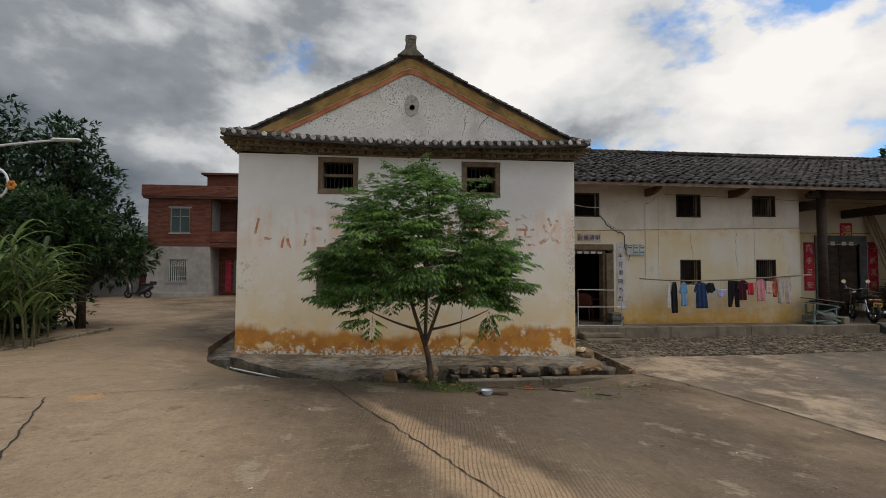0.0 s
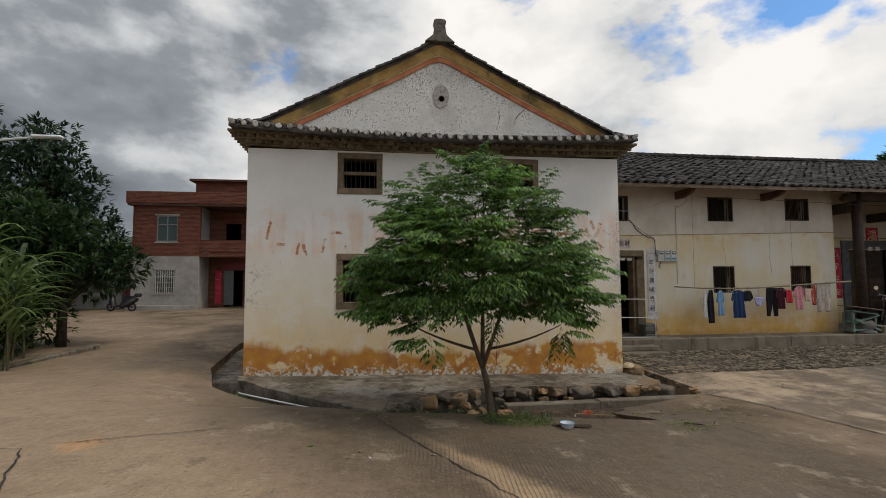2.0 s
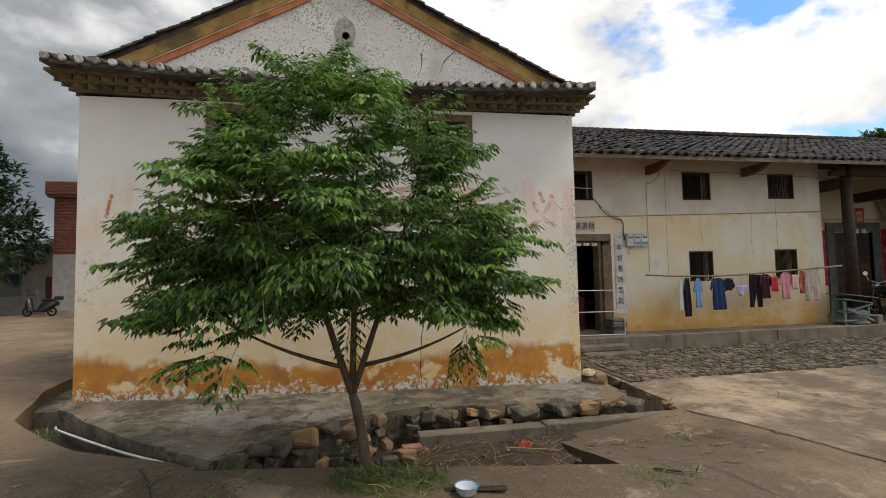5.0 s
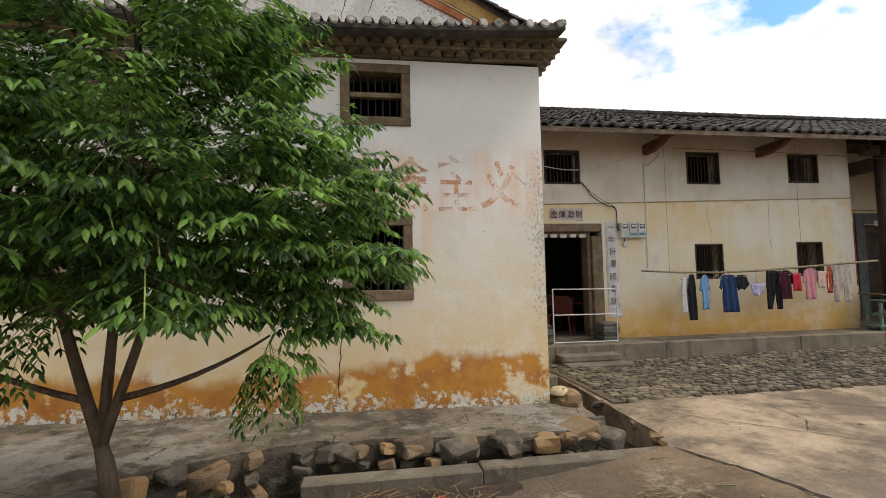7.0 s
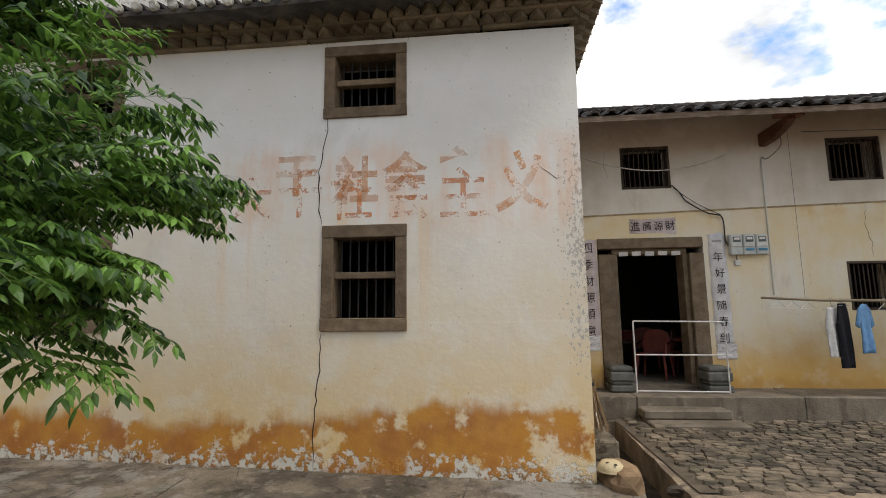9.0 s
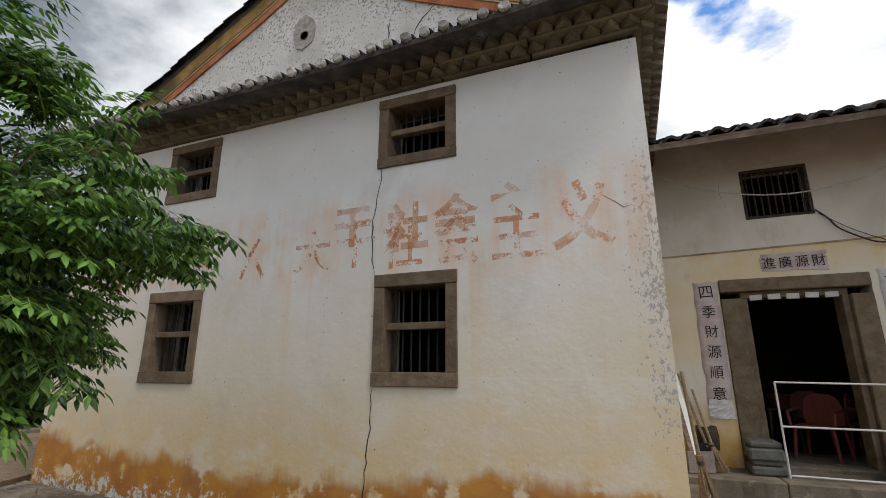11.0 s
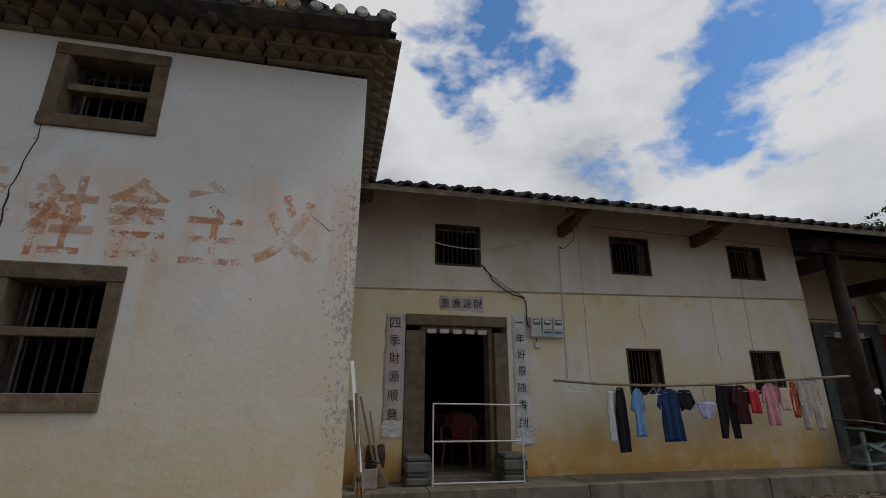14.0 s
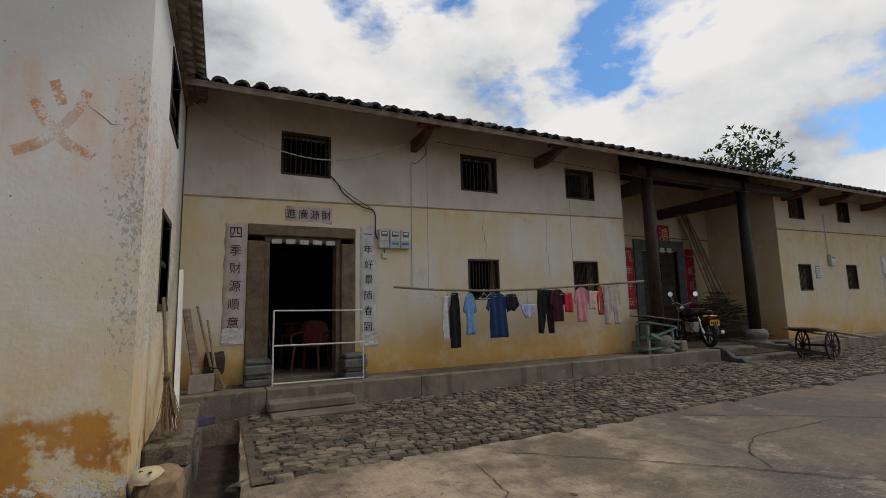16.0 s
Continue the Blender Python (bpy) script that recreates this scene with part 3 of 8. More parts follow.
def wall_with_openings(u0, u1, z0, z1, w0, w1, openings, axis="y"):
    """A wall slab between w0 and w1 across the axis, with openings (u0, u1, z0, z1) cut through."""
    us = sorted({u0, u1, *(o[0] for o in openings), *(o[1] for o in openings)})
    zs = sorted({z0, z1, *(o[2] for o in openings), *(o[3] for o in openings)})
    bm = bmesh.new()
    put = (lambda u, z, w: (u, w, z)) if axis == "y" else (lambda u, z, w: (w, u, z))
    vs = {}

    def v(i, j, w):
        if (i, j, w) not in vs:
            vs[i, j, w] = bm.verts.new(put(us[i], zs[j], w))
        return vs[i, j, w]

    solid = {}
    for i in range(len(us) - 1):
        for j in range(len(zs) - 1):
            cu, cz = (us[i] + us[i + 1]) / 2, (zs[j] + zs[j + 1]) / 2
            solid[i, j] = not any(o[0] < cu < o[1] and o[2] < cz < o[3] for o in openings)
    for (i, j), s in solid.items():
        if not s:
            continue
        for w in (w0, w1):
            bm.faces.new((v(i, j, w), v(i + 1, j, w), v(i + 1, j + 1, w), v(i, j + 1, w)))
        for di, dj, p, q in ((-1, 0, (i, j), (i, j + 1)), (1, 0, (i + 1, j), (i + 1, j + 1)), (0, -1, (i, j), (i + 1, j)), (0, 1, (i, j + 1), (i + 1, j + 1))):
            if not solid.get((i + di, j + dj), False):
                bm.faces.new((v(*p, w0), v(*q, w0), v(*q, w1), v(*p, w1)))
    bmesh.ops.recalc_face_normals(bm, faces=bm.faces)
    return bm


def stone_mesh(name, sx, sy, sz, rough, seed, material, cuts=2):
    """A lumpy, slightly angular stone about the origin."""
    bm = bmesh.new()
    bmesh.ops.create_icosphere(bm, subdivisions=cuts, radius=1)
    for v in bm.verts:
        p = v.co.copy()
        q = Vector([math.copysign(abs(c) ** 0.5, c) for c in p])
        k = 1 + rough * 0.8 * noise.noise(p * 1.1 + Vector((seed * 7.1, seed * 3.3, seed)))
        cut_ = 1 - 0.22 * max(0.0, p.dot(Vector((math.sin(seed * 5), math.cos(seed * 5), 0.6)).normalized()) - 0.45) * 2
        v.co = Vector((q.x * sx, q.y * sy, q.z * sz)) * (k * 0.60 * cut_)
    return mesh_of(name, bm, material, cuts > 2)

# ---- ground ----
HOLE = [(-0.78, 6.80), (0.9, 6.74), (2.66, 6.70), (2.74, 8.44), (4.55, 8.50), (4.66, 8.70), (4.69, 9.95), (4.76, 11.97), (4.78, 12.62), (3.96, 12.66),
        (3.96, 22.0), (-4.7, 22.0), (-4.7, 14.5), (-4.2, 10.9), (-3.70, 9.46), (-2.22, 8.08), (-1.08, 7.20)]


def inside(x, y, poly):
    hit = False
    for (xa, ya), (xb, yb) in zip(poly, poly[1:] + poly[:1]):
        if (ya > y) != (yb > y) and x < (xb - xa) * (y - ya) / (yb - ya) + xa:
            hit = not hit
    return hit


def densify(poly, gap):
    out = []
    for a, b in zip(poly, poly[1:] + poly[:1]):
        n = max(1, int(math.dist(a, b) / gap))
        out += [(a[0] + (b[0] - a[0]) * i / n, a[1] + (b[1] - a[1]) * i / n) for i in range(n)]
    return out


def build_ground():
    from mathutils import geometry
    edge = densify(HOLE, 0.22)
    rng = random.Random(5)
    edge = [(x + rng.uniform(-0.012, 0.012), y + rng.uniform(-0.012, 0.012)) for x, y in edge]
    pts = [Vector(p) for p in edge]
    links = [(i, (i + 1) % len(edge)) for i in range(len(edge))]
    xs = [-900, -400, -180, -90, -50, -34, -26] + [-20 + 0.45 * i for i in range(0, 112)] + [34, 45, 70, 120, 250, 500, 900]
    ys = [-900, -400, -150, -60, -25, -14, -9] + [-6 + 0.45 * i for i in range(0, 88)] + [37, 42, 50, 70, 120, 250, 500, 900]
    for x in xs:
        for y in ys:
            if not inside(x, y, HOLE) and min(math.dist((x, y), e) for e in edge[::2] if abs(e[0] - x) < 1 and abs(e[1] - y) < 1 or e is edge[0]) > 0.16:
                pts.append(Vector((x, y)))
    v2, _, faces, *_ = geometry.delaunay_2d_cdt(pts, links, [], 0, 1e-5)
    bm = bmesh.new()
    vs = [bm.verts.new((p.x, p.y, ground_z(p.x, p.y) + 0.012 * noise.noise(Vector((p.x * 0.8, p.y * 0.8, 0))))) for p in v2]
    for f in faces:
        c = sum((v2[i] for i in f), Vector((0, 0))) / 3
        if not inside(c.x, c.y, edge):
            bm.faces.new([vs[i] for i in f])
    rim = [e for e in bm.edges if len(e.link_faces) == 1 and max(abs(e.verts[0].co.x), abs(e.verts[0].co.y)) < 100]
    r = bmesh.ops.extrude_edge_only(bm, edges=rim)
    for v in r["geom"]:
        if isinstance(v, bmesh.types.BMVert):
            v.co.z = -0.35
    loose = [v for v in bm.verts if not v.link_faces]
    bmesh.ops.delete(bm, geom=loose, context="VERTS")
    bmesh.ops.recalc_face_normals(bm, faces=bm.faces)
    if sum(f.normal.z for f in bm.faces) < 0:
        bmesh.ops.reverse_faces(bm, faces=bm.faces)
    return bm


ground = structure("ground", build_ground(), CONCRETE, "worn stained concrete village road and yard with sandy drifts", "ground")

# soil in the pit by the tree, ditch bottoms
bm = bmesh.new()
nx, ny = 70, 50
grid = [[None] * (ny + 1) for _ in range(nx + 1)]
for i in range(nx + 1):
    for j in range(ny + 1):
        x, y = -1.5 + 4.5 * i / nx, 6.6 + 2.4 * j / ny
        z = 0.08 - 0.085 * (y - 6.7) + 0.05 * noise.noise(Vector((x * 2, y * 2, 3))) + 0.03 * noise.noise(Vector((x * 9, y * 9, 1)))
        z -= 0.22 * smooth((0.9 - x) / 0.8) * smooth((y - 7.1) / 0.7) + 0.12 * smooth((y - 8.4) / 0.15)
        grid[i][j] = bm.verts.new((x, y, z))
for i in range(nx):
    for j in range(ny):
        bm.faces.new((grid[i][j], grid[i + 1][j], grid[i + 1][j + 1], grid[i][j + 1]))
structure("soil", bm, SOIL, "dark loose soil in the sunken bed beside the tree", "soil", True)
bm = boxes((-4.9, 3.96, 6.6, 22.0, -0.40, -0.22), (3.96, 4.85, 8.3, 12.7, -0.40, -0.18))
structure("ditch_bottom", bm, SOIL, "muddy dark bottom of the drainage ditch", "ditch")


# platform before the gabled house
def platform_z(x):
    return 0.335 - 0.022 * (x + 3.3)


PLAT = [(-3.42, 9.95), (-3.30, 9.62), (-2.6, 8.95), (-1.95, 8.32), (-1.35, 7.85), (-0.87, 7.50), (-0.55, 7.98), (-0.1, 8.42), (0.55, 8.74), (1.2, 8.95), (2.3, 8.92), (3.36, 8.92),
        (4.05, 8.90), (4.22, 9.15), (4.28, 10.0), (4.33, 11.2), (4.36, 12.62), (3.95, 12.62), (3.95, 9.95)]
bm = bmesh.new()
edge = densify(PLAT, 0.16)
rng = random.Random(8)
edge = [(x + rng.uniform(-0.02, 0.02), y + rng.uniform(-0.02, 0.02)) for x, y in edge]
top = [bm.verts.new((x, y, platform_z(x) + rng.uniform(-0.012, 0.008))) for x, y in edge]
mid = [bm.verts.new((x, y, platform_z(x) - 0.06)) for x, y in edge]
low = [bm.verts.new((x + 0.05 * (1 if y < 9.9 else 0) * (0.3 - x) / 4, y + 0.08 * (y < 9.9), -0.25)) for x, y in edge]
bm.faces.new(top)
n = len(top)
for a, b in ((top, mid), (mid, low)):
    for i in range(n):
        bm.faces.new((a[i], b[i], b[(i + 1) % n], a[(i + 1) % n]))
bmesh.ops.recalc_face_normals(bm, faces=bm.faces)
bmesh.ops.triangulate(bm, faces=[f for f in bm.faces if len(f.verts) > 4])
PLATMAT = make_platform()
platform = structure("platform", bm, PLATMAT, "low rubble-edged stone platform with a worn dark concrete top", "platform")

# kerb between bed and ditch
kerb = structure("kerb", boxes((1.12, 2.7, 8.44, 8.64, -0.25, 0.045), (2.706, 4.6, 8.46, 8.66, -0.25, 0.055), bevel=0.012), LEDGE, "narrow concrete kerb along the drainage ditch", "kerb")

# ledge of the long wing, portico floor, entry steps
LEDGES = ((3.96, 5.10, LEDGE_Y, 15.0, -0.2, LEDGE_Z - 0.004), (5.104, 7.36, LEDGE_Y - 0.004, 15.0, -0.2, LEDGE_Z), (7.366, 10.35, LEDGE_Y, 15.0, -0.2, LEDGE_Z + 0.003),
           (10.356, 14.55, LEDGE_Y - 0.003, 17.0, -0.2, LEDGE_Z + 0.001), (14.556, 17.30, LEDGE_Y + 0.35, 17.0, -0.2, LEDGE_Z + 0.004), (17.306, 27.5, LEDGE_Y, 17.0, -0.2, LEDGE_Z))
ledge = thing("ledge", "stained concrete ledge and floor along the long wing", "ledge", kind="structure")
for row in LEDGES:
    part("slab", boxes(row, bevel=0.012), LEDGE, ledge)
steps = thing("door_steps", "two worn grey stone steps up to the doorway", "steps", (5.72, 12.35, 0.05), kind="structure")
for k, (x0, x1, y0, z1) in enumerate(((-0.60, 0.62, -0.30, 0.15), (-0.62, 0.54, 0.0, 0.275))):
    bm = bmesh.new()
    box(bm, x0, x1, y0, 0.30 - 0.004, -0.06 if k == 0 else 0.154, z1, bevel=0.018)
    part("step", bm, LEDGE, steps)

# ---- gabled house ----
WINDOWS_A = [(-1.60, -0.98, 3.80, 4.37), (1.485, 2.125, 3.785, 4.35), (-1.60, -0.98, 1.64, 2.43), (1.50, 2.125, 1.64, 2.43)]
SIDE_A = [(11.4, 12.3, 3.65, 4.35), (11.25, 12.0, 1.60, 2.5)]
cut = [(a - 0.05, b + 0.05, c - 0.05, d + 0.05) for a, b, c, d in WINDOWS_A]
structure("wall_front", wall_with_openings(AX0, AX1, 0.0, AZ, YA, YA + 0.42, cut), PLASTER_A, "old limewashed house wall with peeling ochre damp band and faded slogan", "wall")
structure("wall_side", wall_with_openings(YA + 0.424, 20.0, 0.0, AZ, AX1 - 0.42, AX1, SIDE_A, "x"), PLASTER_A, "limewashed side wall of the gabled house", "wall")
structure("wall_left", boxes((AX0, AX0 + 0.42, YA + 0.424, 20.0, -0.2, AZ)), PLASTER_A, "limewashed far side wall of the gabled house", "wall")
structure("wall_back", boxes((AX0 + 0.424, AX1 - 0.424, 19.6, 20.0, -0.2, AZ)), PLASTER_A, "limewashed rear wall of the gabled house", "wall")
structure("floor_house", boxes((AX0 + 0.42, AX1 - 0.42, YA + 0.42, 19.6, 0.1, 0.2)), ROOMFLOOR, "dark earth floor inside the gabled house", "floor")
structure("ceiling_house", boxes((AX0 + 0.1, AX1 - 0.1, YA + 0.1, 19.9, AZ + 0.004, AZ + 0.08), (AX0 + 0.43, AX1 - 0.43, YA + 0.43, 19.59, 2.85, 2.98)), DARKWOOD, "dark boarded upper floor and ceiling inside the house", "ceiling")

# roof profile: pairs (x, z) from the left eave over the ridge to the right eave
PROFILE = [(-3.60, 4.96), (-3.40, 4.975), (-3.05, 5.07), (-2.475, 5.37), (-1.85, 5.70), (-1.30, 6.00), (-0.5, 6.42), (0.05, 6.74), (0.24, 6.80), (0.43, 6.74), (1.0, 6.45), (1.79, 6.04), (2.35, 5.77), (2.82, 5.55),
           (3.35, 5.28), (3.75, 5.09), (3.95, 5.03), (4.12, 5.01)]


def roof_z(x):
    for (xa, za), (xb, zb) in zip(PROFILE, PROFILE[1:]):
        if xa <= x <= xb:
            return za + (zb - za) * (x - xa) / (xb - xa)
    return 5.0


bm = bmesh.new()
prism(bm, [(x, z) for x, z in PROFILE] + [(x, z - 0.10) for x, z in reversed(PROFILE)], YA - 0.05, 20.3)
house_roof = structure("roof", bm, TILE, "curved dark clay tile roof of the gabled house", "roof")


def band(lo, hi, y0, y1, xa, xb):
    """A raking strip under the verge between two depths below it."""
    xs = [xa] + [x for x, _ in PROFILE if xa < x < xb] + [xb]
    bm = bmesh.new()
    prism(bm, [(x, roof_z(x) - lo) for x in xs] + [(x, roof_z(x) - hi) for x in reversed(xs)], y0, y1)
    return bm


gable = thing("gable", "flaking white gable with ochre and red painted raking bands", "gable", kind="structure")
xs = [-3.3] + [x for x, _ in PROFILE if -3.3 < x < 3.88] + [3.88]
bm = bmesh.new()
prism(bm, [(x, max(4.74, roof_z(x) - 0.1)) for x in xs] + [(3.88, 4.7), (-3.3, 4.7)], YA, YA + 0.35)
part("gable_wall", bm, PLASTER_G, gable)
part("ochre_band", band(0.104, 0.30, YA - 0.045, YA - 0.003, -3.4, 4.0), YELLOWBAND, gable, "ochre painted raking band")
part("cream_bead", band(0.304, 0.325, YA - 0.035, YA - 0.003, -3.2, 3.8), CREAM, gable, "cream bead moulding")
part("red_band", band(0.329, 0.43, YA - 0.025, YA - 0.003, -3.2, 3.8), REDBAND, gable, "brick-red painted raking band")


def eave_z(x):
    return 4.60 + 0.13 * ((x - 0.3) / 3.9) ** 2


def barred_window(name, label, x0, x1, z0, z1, y, frame_w, top_w, depth, stone, proud, bars, rail=None, group=""):
    """A window with a frame of four pieces round the opening, upright bars and, if asked, a middle rail."""
    cx = (x0 + x1) / 2
    w = thing(name, label, "window", (cx, y, z0), group=group, kind="structure")
    h, a = z1 - z0, (x1 - x0) / 2
    part("lintel", boxes((-a - frame_w, a + frame_w, -proud, depth, h, h + top_w), bevel=0.006), stone, w)
    part("sill", boxes((-a - frame_w, a + frame_w, -proud - 0.004, depth, -top_w, 0), bevel=0.006), stone, w)
    for s in (-1, 1):
        u = sorted((s * a, s * (a + frame_w - 0.003)))
        part("jamb", boxes((u[0], u[1], -proud + 0.004, depth, 0.002, h - 0.002), bevel=0.006), stone, w)
    for k in range(bars):
        x = -a + (k + 0.5) * 2 * a / bars
        part("window_bar", bar([(x, depth * 0.45, 0), (x, depth * 0.45, h)], 0.010, 6), IRON if stone is FRAMESTONE else DARKWOOD, w)
    if rail is not None:
        part("rail", boxes((-a, a, depth * 0.12, depth * 0.42, rail * h - 0.032, rail * h + 0.032), bevel=0.005), stone, w)
    return w


for k, (a, b, c, d) in enumerate(WINDOWS_A):
    barred_window("window_%d" % (k + 1), "iron-barred window in a brown stone frame with middle rail", a, b, c, d, YA, 0.115, 0.11 if k < 2 else 0.125, 0.30, FRAMESTONE, 0.022, 7, 0.52 if k < 2 else 0.53, "house windows")
for k, (a, b, c, d) in enumerate(SIDE_A):
    w = barred_window("window_%d" % (k + 5), "dark barred window in the house's side wall", -(b - a) / 2, (b - a) / 2, c, d, YA, 0.07, 0.07, 0.2, DARKWOOD, 0.012, 5, 0.5, "side windows")
    w.matrix_basis = pose(AX1, (a + b) / 2, c, 0, 0, 90)

# ---- long wing ----
UP = [(5.30, 6.10, 3.69, 4.42), (8.56, 9.38, 3.72, 4.44), (11.09, 11.90, 3.77, 4.44)]
LOW = [(8.66, 9.35, 1.64, 2.41), (11.18, 11.87, 1.66, 2.43)]
UPC = [(19.25, 20.05, 3.86, 4.55), (21.85, 22.6, 3.90, 4.58)]
LOWC = [(19.40, 20.07, 1.77, 2.54), (21.98, 22.62, 1.80, 2.57)]
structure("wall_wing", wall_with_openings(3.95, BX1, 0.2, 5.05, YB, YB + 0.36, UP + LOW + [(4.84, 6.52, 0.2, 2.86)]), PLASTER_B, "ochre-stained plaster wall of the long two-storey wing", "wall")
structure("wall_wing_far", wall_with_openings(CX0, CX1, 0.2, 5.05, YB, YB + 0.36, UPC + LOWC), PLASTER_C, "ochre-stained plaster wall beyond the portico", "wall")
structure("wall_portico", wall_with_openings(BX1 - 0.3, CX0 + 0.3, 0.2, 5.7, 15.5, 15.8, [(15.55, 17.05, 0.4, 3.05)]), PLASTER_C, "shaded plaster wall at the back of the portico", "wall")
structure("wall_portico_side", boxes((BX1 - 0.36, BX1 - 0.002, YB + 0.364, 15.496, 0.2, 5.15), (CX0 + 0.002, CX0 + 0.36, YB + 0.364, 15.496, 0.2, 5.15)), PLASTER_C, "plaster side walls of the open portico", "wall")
for k, (a, b, c, d) in enumerate(UP + LOW + UPC + LOWC):
    barred_window("window_%d" % (k + 7), "small dark window with wooden upright bars in the ochre wall", a + 0.04, b - 0.04, c + 0.04, d - 0.04, YB, 0.038, 0.038, 0.14, DARKWOOD, 0.004, 9, None, "wing windows")

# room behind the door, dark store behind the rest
structure("room", boxes((3.96, 4.05, YB + 0.37, 18.2, 0.3, 4.9), (8.2, 8.29, YB + 0.37, 18.2, 0.3, 4.9), (4.05, 8.2, 18.1, 18.2, 0.3, 4.9)), INSIDE, "room walls behind the doorway, plaster coloured dark for the shade", "wall")
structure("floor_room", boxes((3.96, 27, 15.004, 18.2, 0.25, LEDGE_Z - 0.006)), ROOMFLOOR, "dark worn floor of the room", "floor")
structure("ceiling_room", boxes((3.96, BX1 - 0.3, YB + 0.365, 18.2, 3.05, 3.15)), DARKWOOD, "dark boarded ceiling of the room", "ceiling")
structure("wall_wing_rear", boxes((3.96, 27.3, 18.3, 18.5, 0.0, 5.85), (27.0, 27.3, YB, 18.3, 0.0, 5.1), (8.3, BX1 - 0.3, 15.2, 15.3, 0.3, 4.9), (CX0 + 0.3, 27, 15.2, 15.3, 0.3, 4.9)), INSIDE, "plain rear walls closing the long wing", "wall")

# roof of the long wing: boards under, tiles over
bm = bmesh.new()
prism(bm, [(YE, ZE - 0.05), (YR, ZR - 0.05), (21.6, ZE - 0.05), (21.6, ZE - 0.09), (YR, ZR - 0.09), (YE, ZE - 0.09)], 3.97, 29.0, "x")
wing_roof = structure("roof_wing", bm, REDWOOD, "long dark clay tile roof on red-brown boards", "roof")
ROWS_B, PITCH = 92, 0.27
slope = math.atan2(ZR - ZE, YR - YE)
run = math.hypot(ZR - ZE, YR - YE)


def tile_mesh(name, length, radius, thick, arc=150, sides=5, taper=0.9):
    """A curved cover tile along y, hollow side down."""
    bm = bmesh.new()
    vs = []
    for r0, y, k in ((radius, 0, 1), (radius, length, taper), (radius - thick, 0, 1), (radius - thick, length, taper)):
        vs.append([bm.verts.new((r0 * k * math.sin(radians(-arc / 2 + arc * i / sides)), y, r0 * k * math.cos(radians(-arc / 2 + arc * i / sides)))) for i in range(sides + 1)])
    o0, o1, i0, i1 = vs
    for i in range(sides):
        bm.faces.new((o0[i], o0[i + 1], o1[i + 1], o1[i]))
        bm.faces.new((i0[i + 1], i0[i], i1[i], i1[i + 1]))
        bm.faces.new((o0[i + 1], o0[i], i0[i], i0[i + 1]))
    return mesh_of(name, bm, TILE)


COVER = tile_mesh("roof_tile", 0.36, 0.088, 0.02)
CAP = tile_mesh("eave_tile", 0.30, 0.10, 0.035)
rng = random.Random(21)
joined = bmesh.new()
nrow = int(run / 0.27)
count = 0
for i in range(ROWS_B):
    x = 4.12 + PITCH * i
    for j in range(nrow + 1):
        s = 0.27 * j - 0.06
        m = pose(x + rng.uniform(-0.022, 0.022), YE + (s + rng.uniform(-0.03, 0.03)) * math.cos(slope), ZE - 0.035 + s * math.sin(slope) + 0.05 * math.sin(x * 0.35) * j / nrow + rng.uniform(-0.004, 0.016) * (j > 0), math.degrees(slope) - 4 + rng.uniform(-4, 3), rng.uniform(-7, 7), rng.uniform(-7, 7))
        me = CAP if j == 0 else COVER
        if (j == 0 and i < 80) or (j < 8 and i < 28):
            ob = part("eave_tile" if j == 0 else "roof_tile", me, TILE, wing_roof)
            ob.matrix_basis = m
            count += 1
        else:
            joined.from_mesh(me)
            joined.verts.ensure_lookup_table()
            bmesh.ops.transform(joined, matrix=m, verts=joined.verts[-len(me.vertices):])
# troughs between the cover rows
for i in range(ROWS_B + 1):
    x = 4.12 + PITCH * (i - 0.5)
    vs = []
    for s in (-0.04, run):
        for u, h in ((-0.075, 0.012), (0, -0.018), (0.075, 0.012)):
            vs.append(joined.verts.new((x + u, YE + s * math.cos(slope), ZE - 0.02 + s * math.sin(slope) + h)))
    joined.faces.new((vs[0], vs[1], vs[4], vs[3]))
    joined.faces.new((vs[1], vs[2], vs[5], vs[4]))
part("roof_tiles", joined, TILE, wing_roof, "many rows of dark clay roof tiles", kind="stuff")
bm = bmesh.new()
for k in range(100):
    tube(bm, [(3.97 + k * 0.25, YR, ZR + 0.06 + rng.uniform(0, 0.015)), (4.25 + k * 0.25, YR, ZR + 0.05)], 0.085, 7)
part("ridge_tiles", bm, TILE, wing_roof, "line of dark ridge tiles", kind="stuff")
structure("fascia", boxes((3.97, 9.3, YE - 0.03, YE - 0.004, ZE - 0.135, ZE - 0.045), (9.306, 14.2, YE - 0.032, YE - 0.004, ZE - 0.137, ZE - 0.045), (14.206, 29.0, YE - 0.03, YE - 0.004, ZE - 0.13, ZE - 0.045)), FASCIA, "brown weathered board along the eave", "fascia")

# ---- tree ----


